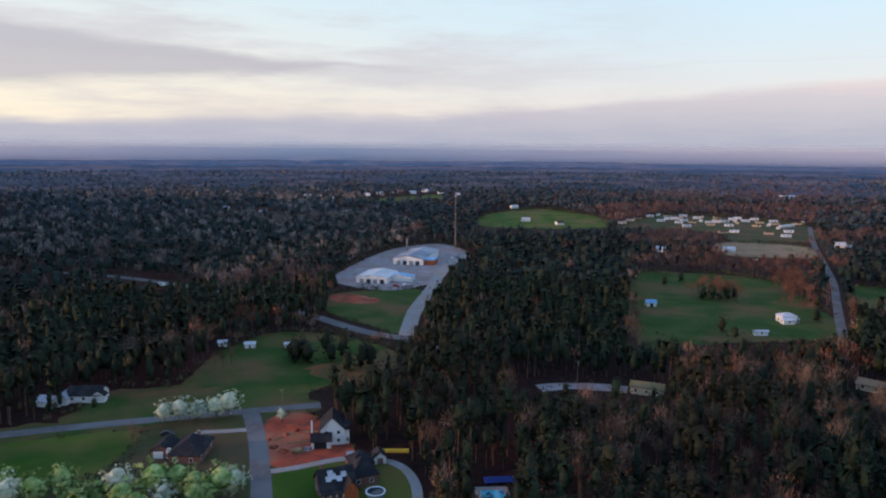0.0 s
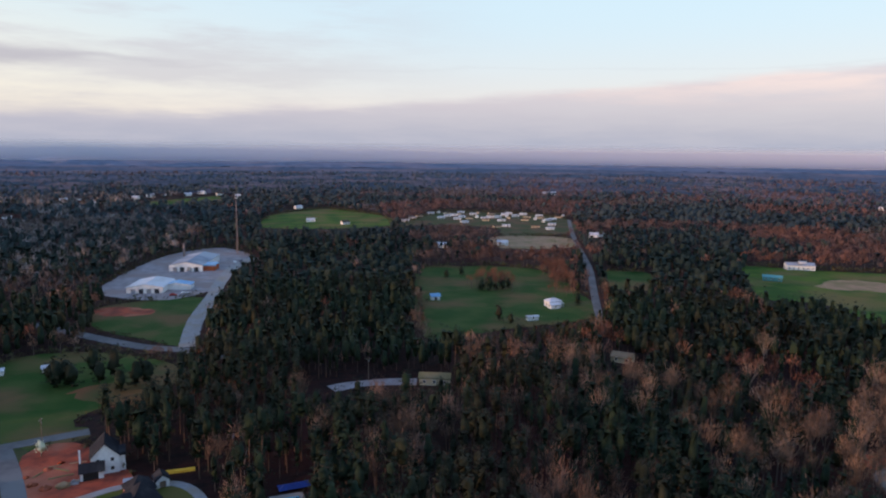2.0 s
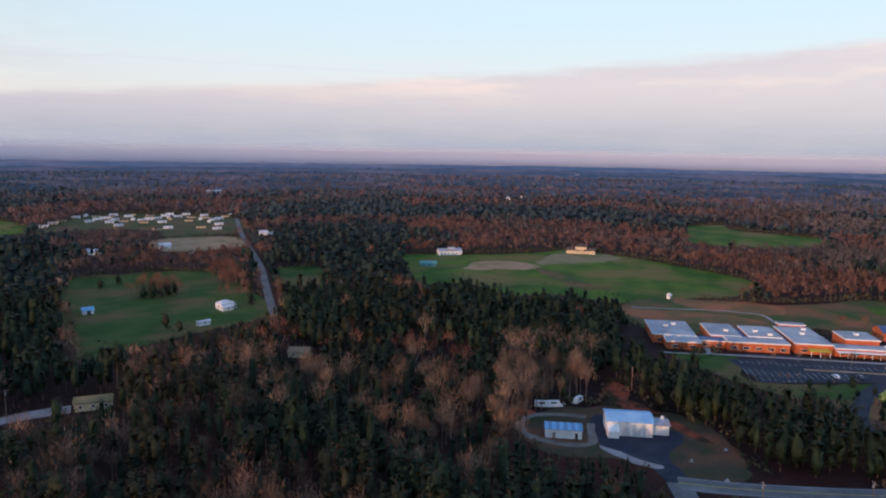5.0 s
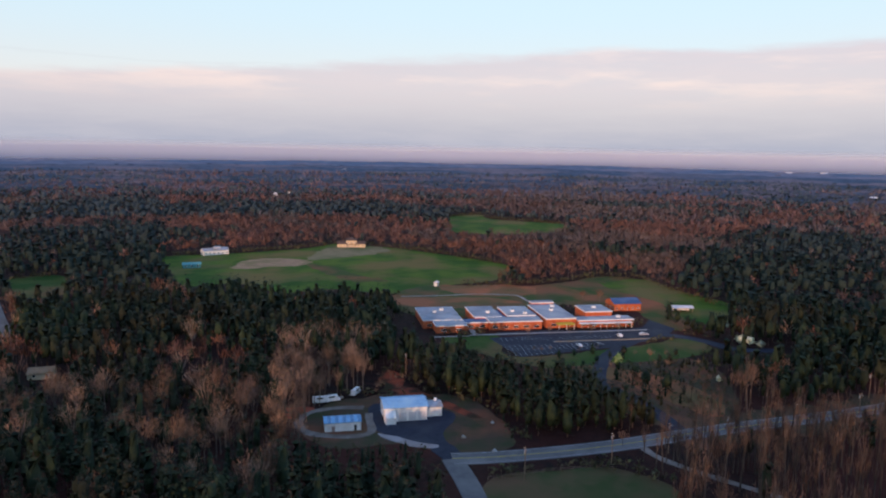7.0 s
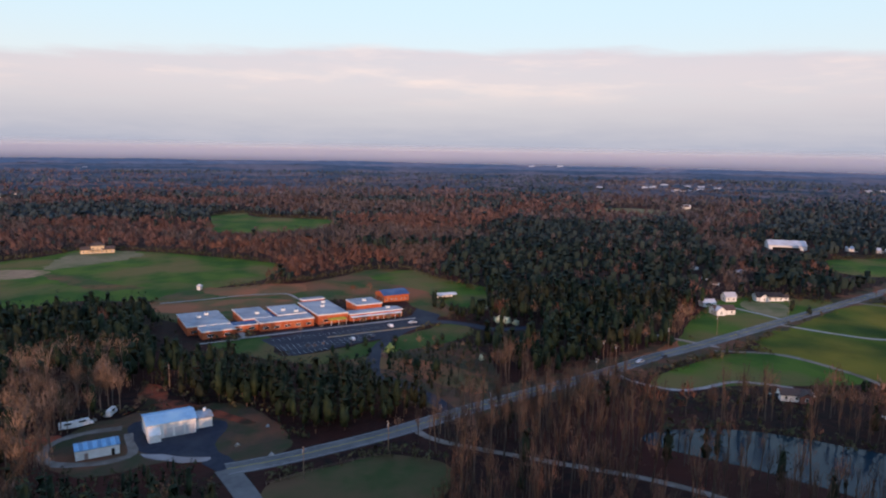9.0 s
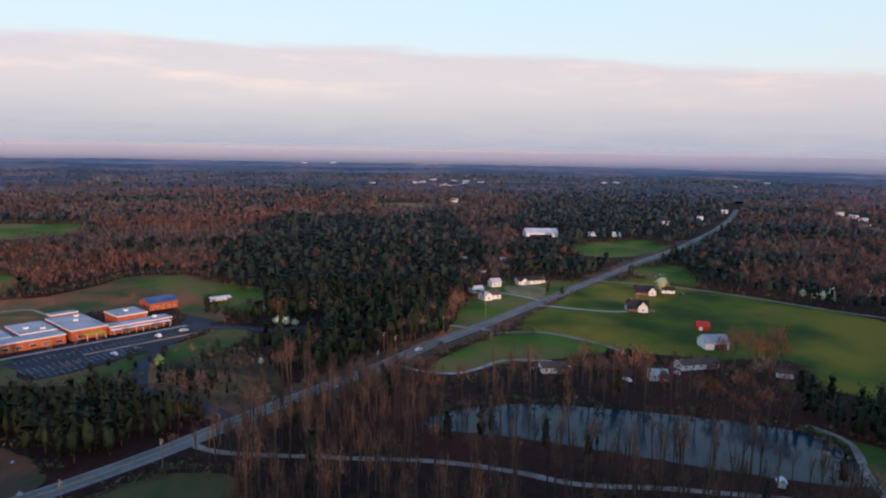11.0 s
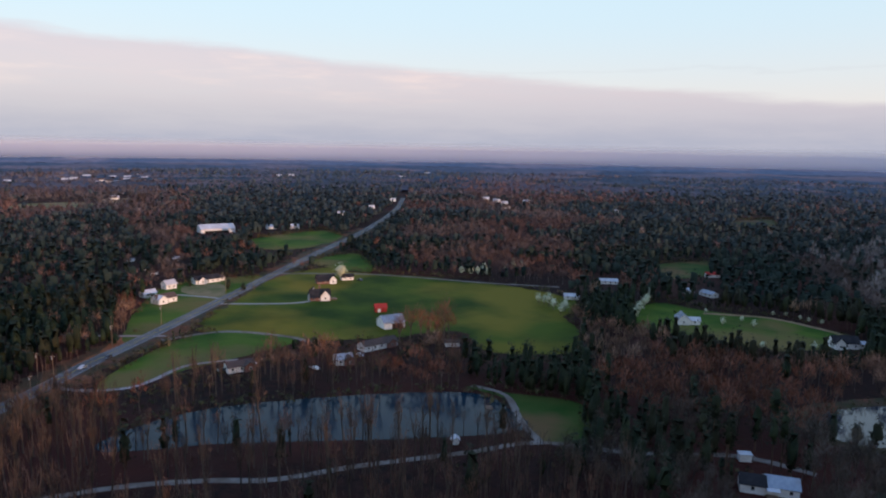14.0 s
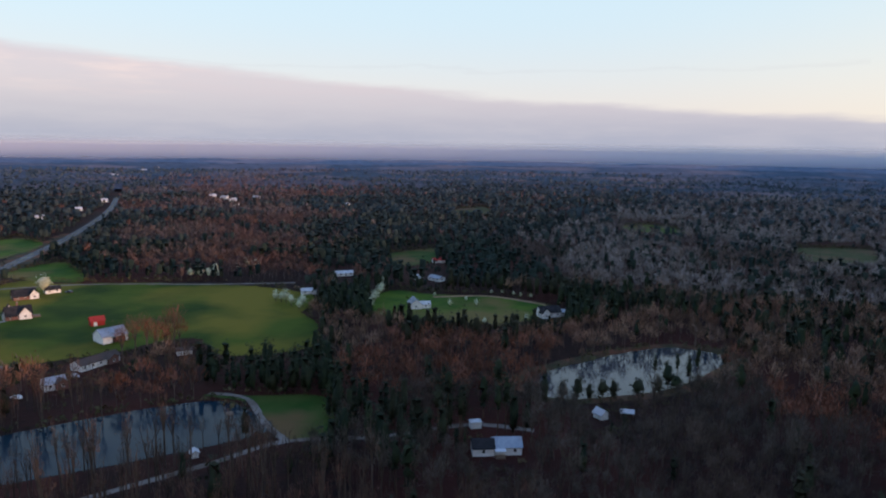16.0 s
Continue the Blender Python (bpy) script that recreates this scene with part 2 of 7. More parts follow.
BROWNROOF = material("brown_shingles", (0.11, 0.08, 0.07), (0.075, 0.055, 0.05), 2.5, bump=0.02, bump_scale=6.0)
GREYROOF = material("grey_membrane", (0.30, 0.315, 0.35), (0.22, 0.235, 0.27), 0.12, (0.38, 0.39, 0.41), 0.05, lo=0.40, hi=0.60)
WHITEROOF = material("white_metal_roof", (0.58, 0.59, 0.62), (0.48, 0.49, 0.52), 0.5, (0.44, 0.43, 0.44), 0.1, rough=0.5, spec=0.3)
SILVER = material("galvanised_roof", (0.34, 0.37, 0.41), (0.27, 0.30, 0.34), 0.8, (0.30, 0.28, 0.27), 0.2, rough=0.45, metal=0.3)
BLUEROOF = material("blue_metal_roof", (0.22, 0.42, 0.62), (0.17, 0.33, 0.52), 0.6, (0.30, 0.48, 0.62), 0.15, rough=0.6, spec=0.15)
NAVYROOF = material("navy_metal_roof", (0.05, 0.10, 0.22), (0.04, 0.08, 0.17), 0.6, (0.08, 0.13, 0.24), 0.15, rough=0.5)
SLATEBLUE = material("slate_blue_metal", (0.15, 0.28, 0.44), (0.12, 0.23, 0.37), 0.6, (0.20, 0.32, 0.44), 0.15, rough=0.5)
TEAL = material("teal_metal", (0.12, 0.32, 0.32), (0.09, 0.25, 0.26), 0.6, rough=0.5)
REDBARN = material("red_barn_paint", (0.42, 0.05, 0.04), (0.32, 0.04, 0.035), 1.0)
GLASS = material("dark_window_glass", (0.02, 0.025, 0.03), (0.03, 0.035, 0.04), 0.5, rough=0.08, spec=0.5)
TRIM = material("white_trim", (0.80, 0.80, 0.78), (0.72, 0.72, 0.70), 2.0)
DARKMETAL = material("dark_metal", (0.06, 0.06, 0.065), (0.04, 0.04, 0.045), 2.0, rough=0.5)
STEEL = material("weathered_steel", (0.34, 0.26, 0.24), (0.26, 0.20, 0.19), 0.5, rough=0.6, metal=0.2)
YELLOW = material("yellow_paint", (0.55, 0.42, 0.06), (0.48, 0.36, 0.05), 1.0)
TARPBLUE = material("blue_tarpaulin", (0.02, 0.05, 0.22), (0.02, 0.04, 0.16), 1.0, rough=0.5)
POOLBLUE = material("pool_water", (0.05, 0.42, 0.60), (0.04, 0.36, 0.54), 0.5, rough=0.08, spec=0.5)
# the blue base colour stands for reflected sky; gloss is turned down
SKYTINT = material("sky_tinted_pond_water", (0.009, 0.025, 0.040), (0.013, 0.028, 0.036), 0.03, rough=0.06, spec=0.06, bump=0.004, bump_scale=0.5)
WATER = material("pond_water", (0.022, 0.032, 0.045), (0.03, 0.038, 0.045), 0.03, rough=0.06, spec=0.5, bump=0.004, bump_scale=0.5)
WATER.node_tree.nodes["Principled BSDF"].inputs["IOR"].default_value = 1.33
CARPAINT = material("silver_car_paint", (0.6, 0.6, 0.62), (0.55, 0.55, 0.57), 1.0, rough=0.3, metal=0.4)
RUBBER = material("black_rubber", (0.02, 0.02, 0.02), (0.03, 0.03, 0.03), 3.0)
WOOD = material("weathered_wood", (0.24, 0.17, 0.12), (0.16, 0.11, 0.08), 1.5, stretch=(1, 1, 0.3))

# ---- building helpers ----
class Build:
    """Collects solids and makes one mesh of them."""

    def __init__(self):
        self.v, self.f = [], []

    def add(self, verts, faces):
        n = len(self.v)
        self.v += [tuple(p) for p in verts]
        self.f += [tuple(n + i for i in f) for f in faces]
        return self

    def box(self, x0, x1, y0, y1, z0, z1):
        v = [(x, y, z) for z in (z0, z1) for x, y in ((x0, y0), (x1, y0), (x1, y1), (x0, y1))]
        return self.add(v, [(3, 2, 1, 0), (4, 5, 6, 7), (0, 1, 5, 4), (1, 2, 6, 5), (2, 3, 7, 6), (3, 0, 4, 7)])

    def tube(self, a, b, r0, r1, n=6):
        a, b = Vector(a), Vector(b)
        d = (b - a).normalized()
        u = d.orthogonal().normalized()
        w = d.cross(u)
        ring = [(math.cos(2 * math.pi * i / n), math.sin(2 * math.pi * i / n)) for i in range(n)]
        v = [a + (u * c + w * s) * r0 for c, s in ring] + [b + (u * c + w * s) * r1 for c, s in ring]
        f = [(i, (i + 1) % n, n + (i + 1) % n, n + i) for i in range(n)] + [tuple(range(n - 1, -1, -1)), tuple(range(n, 2 * n))]
        return self.add(v, f)

    def gable(self, x0, x1, y0, y1, z, rise, over=0.4, thick=0.18):
        """A pitched roof of two slabs, its ridge along x."""
        ym, a, b = (y0 + y1) / 2, y0 - over, y1 + over
        drop = rise * over / ((y1 - y0) / 2)
        for e in (a, b):
            v = [(x, y, h) for x in (x0 - over, x1 + over) for y, h in ((e, z - drop), (ym, z + rise), (ym, z + rise + thick), (e, z - drop + thick))]
            self.add(v, [(0, 1, 2, 3), (7, 6, 5, 4), (0, 4, 5, 1), (1, 5, 6, 2), (2, 6, 7, 3), (3, 7, 4, 0)])
        return self

    def gable_walls(self, x0, x1, y0, y1, z0, z1, rise):
        ym = (y0 + y1) / 2
        v = [(x, y, z) for x in (x0, x1) for y, z in ((y0, z0), (y1, z0), (y1, z1), (ym, z1 + rise), (y0, z1))]
        return self.add(v, [(4, 3, 2, 1, 0), (5, 6, 7, 8, 9), (0, 1, 6, 5), (1, 2, 7, 6), (2, 3, 8, 7), (3, 4, 9, 8), (4, 0, 5, 9)])

    def hip(self, x0, x1, y0, y1, z, rise, over=0.4, thick=0.18):
        x0, x1, y0, y1 = x0 - over, x1 + over, y0 - over, y1 + over
        ym, h = (y0 + y1) / 2, min((y1 - y0), (x1 - x0)) / 2
        v = [(x0, y0, z), (x1, y0, z), (x1, y1, z), (x0, y1, z), (x0, y0, z + thick), (x1, y0, z + thick), (x1, y1, z + thick), (x0, y1, z + thick), (x0 + h, ym, z + rise), (x1 - h, ym, z + rise)]
        return self.add(v, [(3, 2, 1, 0), (0, 1, 5, 4), (1, 2, 6, 5), (2, 3, 7, 6), (3, 0, 4, 7), (4, 5, 9, 8), (5, 6, 9), (6, 7, 8, 9), (7, 4, 8)])

    def mesh(self, name, mat):
        me = bpy.data.meshes.new(name)
        me.from_pydata(self.v, [], self.f)
        me.update()
        me.materials.append(mat)
        return me


def part(name, build, mat, parent=None, label=""):
    ob = new(name, build.mesh(name, mat))
    ob.parent = parent
    return tagged(ob, label)


def thing(name, label, category, x, y, turn=0.0, z=0.0, group="", kind=""):
    ob = new(name)
    ob.empty_display_size = 0.5
    ob.matrix_basis = pose(x, y, z, 0, 0, turn)
    return tagged(ob, label, category, group, kind)


def big_mesh(name, verts, tris, mat, tone=None, smooth=False, normals=None):
    """One mesh from arrays of vertices and triangles, with a tone and a shading normal for each vertex."""
    me = bpy.data.meshes.new(name)
    me.vertices.add(len(verts))
    me.vertices.foreach_set("co", np.ascontiguousarray(verts, dtype=np.float32).ravel())
    me.loops.add(len(tris) * 3)
    me.loops.foreach_set("vertex_index", np.ascontiguousarray(tris, dtype=np.int32).ravel())
    me.polygons.add(len(tris))
    me.polygons.foreach_set("loop_start", np.arange(0, len(tris) * 3, 3, dtype=np.int32))
    if smooth or normals is not None:
        me.polygons.foreach_set("use_smooth", np.ones(len(tris), dtype=bool))
    if tone is not None:
        me.attributes.new("tone", "FLOAT", "POINT").data.foreach_set("value", np.ascontiguousarray(tone, dtype=np.float32))
    me.update(calc_edges=True)
    if normals is not None:
        me.attributes.new("custom_normal", "FLOAT_VECTOR", "POINT").data.foreach_set("vector", np.ascontiguousarray(normals, dtype=np.float32).ravel())
    me.materials.append(mat)
    return me


def lattice(ix, iy, seed):
    h = (ix.astype(np.int64) * 374761393 + iy.astype(np.int64) * 668265263 + seed * 974711) & 0x7FFFFFFF
    h = ((h ^ (h >> 13)) * 1274126177) & 0x7FFFFFFF
    return ((h ^ (h >> 16)) & 0xFFFF) / 65535.0


def field_noise(x, y, size, seed=0):
    """Smooth noise from 0 to 1 over the plan, with bumps of that size."""
    x, y = np.asarray(x, float) / size, np.asarray(y, float) / size
    ix, iy = np.floor(x), np.floor(y)
    u, v = x - ix, y - iy
    u, v = u * u * (3 - 2 * u), v * v * (3 - 2 * v)
    a, b, c, d = (lattice(ix + i, iy + j, seed) for i, j in ((0, 0), (1, 0), (0, 1), (1, 1)))
    return (a * (1 - u) + b * u) * (1 - v) + (c * (1 - u) + d * u) * v


def inside(x, y, poly):
    hit = np.zeros(np.shape(x), bool)
    n = len(poly)
    for i in range(n):
        (x0, y0), (x1, y1) = poly[i], poly[(i + 1) % n]
        if y0 == y1:
            continue
        hit ^= ((y0 > y) != (y1 > y)) & (x < (x1 - x0) * (y - y0) / (y1 - y0) + x0)
    return hit


def near_line(x, y, line, width):
    best = np.full(np.shape(x), 1e9)
    for (x0, y0), (x1, y1) in zip(line, line[1:]):
        dx, dy = x1 - x0, y1 - y0
        s = np.clip(((x - x0) * dx + (y - y0) * dy) / (dx * dx + dy * dy), 0, 1)
        best = np.minimum(best, np.hypot(x - x0 - s * dx, y - y0 - s * dy))
    return best < width


def rise(x, y):
    """The height of the land: flat round the village, raised far out to meet the camera's horizon."""
    r = np.hypot(x, y)
    s = np.clip((r - 1500) / 3400, 0, 1)
    shade_crest = -560 - 0.4 * np.maximum(y - 150, 0)
    ridge = np.interp(y, (-450, -330, -60, 30, 350, 800), (125, 112, 100, 48, 48, 115)) * np.exp(-((x - shade_crest) / 170) ** 2) * np.clip((-x - 260) / 120, 0, 1) * np.clip((1300 - y) / 300, 0, 1)   # an unseen ridge added in the west to keep the near woods in shade
    return ridge + 74 * s ** 1.4 + np.clip((r - 1300) / 1500, 0, 1) * 10 * (field_noise(x, y, 900, 5) - 0.5)


# ---- the ground ----
def ring_grid(radii, bearings):
    r, a = np.meshgrid(radii, bearings, indexing="ij")
    x, y = r * np.cos(a), r * np.sin(a)
    n, m = r.shape
    i = np.arange(n * m).reshape(n, m)
    q = [i[:-1, :-1], i[1:, :-1], i[1:, 1:], i[:-1, 1:]]
    tris = np.concatenate([np.stack([q[0], q[1], q[2]], -1).reshape(-1, 3), np.stack([q[0], q[2], q[3]], -1).reshape(-1, 3)])
    return x.ravel(), y.ravel(), tris


gx, gy, gt = ring_grid(np.concatenate([[0.001], np.linspace(60, 1500, 25), np.linspace(1700, 4900, 20)]), np.linspace(0, 2 * math.pi, 145))
ground = new("ground", big_mesh("ground", np.stack([gx, gy, rise(gx, gy)], 1), gt, FLOOR, smooth=True))
tagged(ground, "brown leaf-littered woodland ground reaching to the horizon", "ground", kind="structure")


def smooth_line(points, step, closed=False):
    """Catmull-Rom through the points."""
    n = len(points)
    out = []
    for i in range(n if closed else n - 1):
        p = [Vector(points[(i + k) % n] if closed else points[min(max(i + k, 0), n - 1)]) for k in (-1, 0, 1, 2)]
        count = max(2, int((p[2] - p[1]).length / step))
        for j in range(count):
            s = j / count
            out.append(0.5 * (2 * p[1] + (p[2] - p[0]) * s + (2 * p[0] - 5 * p[1] + 4 * p[2] - p[3]) * s * s + (3 * p[1] - p[0] - 3 * p[2] + p[3]) * s ** 3))
    if not closed:
        out.append(Vector(points[-1]))
    return out


def patch(name, label, category, outline, mat, z, ragged=2.0, kind="structure", rounded=True):
    """A piece of ground cover with a ragged outline, a few centimetres thick."""
    pts = smooth_line(outline, 4.0, True) if rounded else [Vector(p) for p in outline]
    bm = bmesh.new()
    vs = []
    for p in pts:
        k = ragged * (noise.noise(Vector((p.x * 0.13, p.y * 0.13, z * 50))) + 0.5 * noise.noise(Vector((p.x * 0.4, p.y * 0.4, 3.0))))
        d = Vector((math.cos(p.x + p.y), math.sin(p.x - p.y)))
        vs.append(bm.verts.new((p.x + d.x * k, p.y + d.y * k, z)))
    face = bm.faces.new(vs)
    if face.normal.z < 0:
        face.normal_flip()
    bmesh.ops.triangulate(bm, faces=[face])
    bmesh.ops.recalc_face_normals(bm, faces=bm.faces)
    up = sum(f.normal.z * f.calc_area() for f in bm.faces)
    if up < 0:
        bmesh.ops.reverse_faces(bm, faces=bm.faces)
    me = bpy.data.meshes.new(name)
    bm.to_mesh(me)
    bm.free()
    me.materials.append(mat)
    return tagged(new(name, me), label, category, kind=kind)


def road(name, label, line, width, mat, z, edge=0.0):
    """A strip of paving along a line, standing a little proud of the ground."""
    pts = smooth_line(line, 3.0)
    v, f = [], []
    for i, p in enumerate(pts):
        d = (pts[min(i + 1, len(pts) - 1)] - pts[max(i - 1, 0)]).normalized()
        n = Vector((-d.y, d.x))
        w = width / 2 + edge * noise.noise(Vector((p.x * 0.2, p.y * 0.2, 7.0)))
        for s, h in ((w + 0.3, -0.1), (w, z), (-w, z), (-w - 0.3, -0.1)):
            v.append((p.x + n.x * s, p.y + n.y * s, h))
    for i in range(len(pts) - 1):
        for k in range(3):
            f.append((4 * i + k, 4 * i + k + 1, 4 * i + 5 + k, 4 * i + 4 + k)[::-1])
    return tagged(part(name, Build().add(v, f), mat), label, "road", kind="structure")


def dashes(parent, line, offset, width, mat, z, dash=0.0, gap=0.0, name="road_marking"):
    """Painted lines along a road, children of it."""
    pts = smooth_line(line, 3.0)
    b, run, on = Build(), 0.0, True
    for p, q in zip(pts, pts[1:]):
        d = (q - p).normalized()
        n = Vector((-d.y, d.x))
        if dash:
            run += (q - p).length
            if run > (dash if on else gap):
                on, run = not on, 0.0
            if not on:
                continue
        v = [p + n * (offset + width / 2), p + n * (offset - width / 2), q + n * (offset - width / 2), q + n * (offset + width / 2)]
        b.add([(c.x, c.y, z) for c in v], [(0, 1, 2, 3)])
    return part(name, b, mat, parent)


STREET = [(-34, 120), (-48, 172), (-61, 217), (-70, 243), (-74, 252)]
CROSS = [(-330, 170), (-191, 214), (-154, 228), (-120, 239), (-74, 252), (-48, 259)]
HIGHWAY = [(-460, 570), (-327, 542), (-252, 521), (-183, 487), (-135, 455), (-93, 418), (-67, 391), (-42, 367), (-19, 354), (0, 338)]
YARD_ROAD = [(-20, 360), (-18, 418), (-9, 488), (-5, 532), (6, 599), (23, 642)]
PARK_ROAD = [(210, 350), (223, 379), (256, 443), (297, 522), (344, 625), (401, 749), (478, 905)]
MAIN = [(70, 10), (125, 40), (160, 65), (178, 78), (194, 92), (206, 75), (230, 48), (262, 18), (309, -30), (341, -59), (372, -91), (434, -151), (517, -231), (586, -298), (733, -442), (977, -648), (1361, -923), (1567, -1062)]
MAIN_SPUR = MAIN[:5]
MAIN_RUN = [(194, 92), *MAIN[5:]]
SCHOOL_DRIVE = [(346, 138), (370, 107), (392, 56), (389, 34), (382, 20), (390, -1)]
SCHOOL_ENTRY = [(398, 62), (340, 75), (292, 68), (284, 54), (263, 35), (252, 28)]
POND_LANE = [(239, 42), (227, 30), (217, -7), (209, -40), (198, -63), (187, -80), (180, -106), (168, -140), (160, -165), (135, -186), (114, -212), (92, -220)]
DAM_PATH = [(218, -183), (201, -187), (177, -173), (160, -166)]
CURVE_DRIVE = [(318, -38), (307, -44), (299, -54), (296, -65), (301, -76), (312, -93), (308, -115)]
HOUSE_DRIVE = [(428, -146), (411, -172), (403, -189), (403, -200)]
FIELD_LANE = [(508, -219), (472, -274), (436, -305), (392, -335), (347, -373)]
DRIVE_A = [(-66, 235), (-77, 233), (-86, 231), (-81, 223), (-79, 214)]
DRIVE_B = [(-56, 202), (-47, 205), (-32, 212), (-19, 211), (-12, 205), (-8, 194), (-7, 180)]
FAR_DRIVE = [(239, -389), (210, -412), (179, -412), (165, -409)]
YARD_DRIVE = [(193, 89), (198, 96), (208, 111), (208, 122)]
YARD_LOOP = [(214, 137), (208, 133), (202, 128), (197, 127), (192, 132), (189, 139), (188, 146), (191, 152), (196, 156), (202, 157), (208, 155), (214, 149), (218, 142)]
LOT_WAY = [(40, 280), (52, 283), (66, 282), (77, 279)]

PEAR_GROVE = [(-132, 168), (-124, 190), (-98, 194), (-62, 192), (-54, 168)]
VERGE_MAIN = [(250, 30), (262, 18), (309, -30), (341, -59), (372, -91), (434, -151), (517, -231), (586, -298), (733, -442)]
LAWN_WEST = [(-182, 214), (-150, 221), (-109, 233), (-104, 216), (-108, 196), (-121, 192), (-154, 179)]
MEADOW_WEST = [(-139, 238), (-106, 246), (-77, 255), (-54, 260), (-53, 276), (-22, 303), (-22, 329), (-56, 359), (-93, 363), (-110, 322), (-113, 275), (-136, 274), (-138, 255)]
YARD_A = [(-106, 232), (-100, 240), (-75, 245), (-60, 193), (-79, 200), (-98, 204)]
DIRT_LOT = [(-65, 243), (-51, 250), (-33, 226), (-31, 214), (-54, 206)]
LAWN_B = [(-52, 199), (-32, 211), (-17, 211), (-8, 198), (-6, 165), (-43, 165)]
YARD_GRASS = [(-76, 466), (-19, 483), (-17, 434), (-20, 365), (-44, 383), (-72, 416)]
GRAVEL_YARD = [(-86, 524), (-73, 605), (-49, 682), (-4, 717), (24, 649), (-1, 570), (-5, 516), (-34, 479), (-68, 492)]
FIELD_MID = [(154, 551), (199, 556), (228, 547), (251, 520), (241, 443), (229, 392), (207, 361), (152, 352), (101, 350)]
FIELD_ROAD = [(303, 506), (333, 488), (295, 428), (270, 443)]
FIELD_FAR = [(44, 944), (71, 1060), (161, 1147), (225, 1011), (209, 887), (122, 862), (45, 889)]
TRAILER_PARK = [(220, 888), (332, 1063), (426, 1019), (482, 932), (417, 773), (313, 744), (331, 819), (288, 874)]
BROWN_FIELD = [(298, 743), (375, 721), (349, 645), (271, 655)]
SPORTS = [(438, 499), (481, 466), (551, 428), (597, 420), (602, 368), (597, 325), (566, 218), (498, 201), (458, 221), (411, 232), (402, 283), (372, 309), (380, 358), (353, 381), (390, 439)]
INFIELD = [(426, 400), (443, 385), (474, 368), (492, 382), (489, 409), (472, 424), (446, 421)]
KNOLL = [(496, 383), (583, 417), (602, 382), (581, 349), (530, 360)]
SCHOOL_BACK = [(395, 237), (449, 235), (475, 182), (516, 151), (555, 134), (559, 104), (517, 67), (480, 32), (461, 29), (407, 52), (429, 75), (445, 85), (438, 128), (383, 157), (360, 196)]
FIELD_EAST = [(929, 454), (1000, 435), (944, 392), (934, 277), (849, 259), (782, 302), (768, 371)]
SCHOOL_FRONT = [(322, 161), (343, 137), (311, 115), (363, 65), (388, 49), (380, 31), (352, 40), (322, 74), (302, 96), (308, 132)]
SCHOOL_SLOPE = [(352, 44), (318, 80), (298, 98), (258, 40), (276, 12), (330, 20)]
PARKING = [(336, 139), (403, 71), (424, 71), (410, 54), (389, 55), (356, 73), (312, 112)]
MAINT_YARD = [(195, 155), (217, 156), (231, 146), (247, 118), (241, 98), (213, 78), (196, 93), (197, 111), (182, 129), (184, 144)]
RED_BANK = [(230, 150), (238, 146), (250, 155), (263, 160), (262, 153), (250, 139), (243, 126), (236, 108), (231, 97), (229, 100), (234, 114), (237, 130), (238, 141)]
GRASS_NEAR = [(185, 76), (204, 57), (213, 45), (207, 23), (180, 27), (154, 60)]
BIG_FIELD = [(376, -119), (427, -158), (494, -219), (510, -270), (481, -275), (430, -315), (365, -346), (308, -348), (280, -308), (252, -288), (228, -256), (251, -223), (290, -233), (301, -201), (315, -164), (346, -129)]
LAWN_HOUSES = [(402, -88), (498, -135), (509, -189), (487, -201), (367, -90)]
ROADSIDE = [(317, -61), (362, -114), (325, -153), (311, -116), (306, -91), (295, -57)]
GREEN_FAR = [(707, -282), (743, -384), (680, -377), (622, -309), (635, -265)]
GREEN_ROAD = [(549, -273), (565, -329), (475, -291), (510, -270)]
HILL_LAWN = [(270, -356), (273, -392), (244, -396), (210, -412), (179, -412), (156, -399), (163, -355), (180, -342), (207, -337), (240, -328)]
SMALL_FIELD = [(371, -526), (354, -582), (315, -510), (327, -476)]
PALE_FIELD = [(50, -807), (-16, -841), (-22, -749), (34, -720)]
POND = [(237, -42), (250, -52), (254, -85), (235, -137), (211, -177), (186, -177), (171, -168), (187, -132), (218, -81)]
LAKE = [(115, -276), (102, -312), (90, -337), (73, -356), (52, -356), (47, -342), (58, -298), (72, -276), (99, -254)]
DAM = [(219, -180), (202, -190), (177, -205), (153, -181), (159, -167), (180, -174), (193, -185)]

FAR_FIELDS = []   # outlines, and how far before each trees are kept low for the camera's view
patch("yard_ground", "dormant brown and olive grass round the brick house", "lawn", [(-200, 217), (-150, 228), (-109, 239), (-76, 249), (-60, 215), (-45, 165), (-150, 165)], OLIVE, 0.025, 2.0)
patch("lawn", "green lawn beside the cross road", "lawn", LAWN_WEST, GRASS, 0.05)
patch("meadow", "rough green meadow with brown patches", "meadow", MEADOW_WEST, MEADOW, 0.05, 3.0)
patch("worn_strip", "dry russet grass across the meadow", "grass", [(-139, 271), (-117, 278), (-97, 289), (-92, 281), (-115, 268), (-135, 262)], RUST, 0.085, 5.0)
patch("worn_strip", "russet earth along the meadow's edge", "grass", [(-62, 304), (-43, 312), (-29, 293), (-35, 280), (-50, 286)], RUST, 0.087, 5.0)
patch("lawn", "dormant olive lawn round the brick house", "lawn", YARD_A, OLIVE, 0.07)
patch("dirt_lot", "freshly graded red clay building lot", "dirt", DIRT_LOT, CLAY, 0.08, 1.0)
patch("lawn", "mown green lawn round the dark-roofed house", "lawn", LAWN_B, GRASS, 0.06, 1.0)
patch("grass", "thin grass slope below the gravel yard", "grass", YARD_GRASS, MEADOW, 0.05)
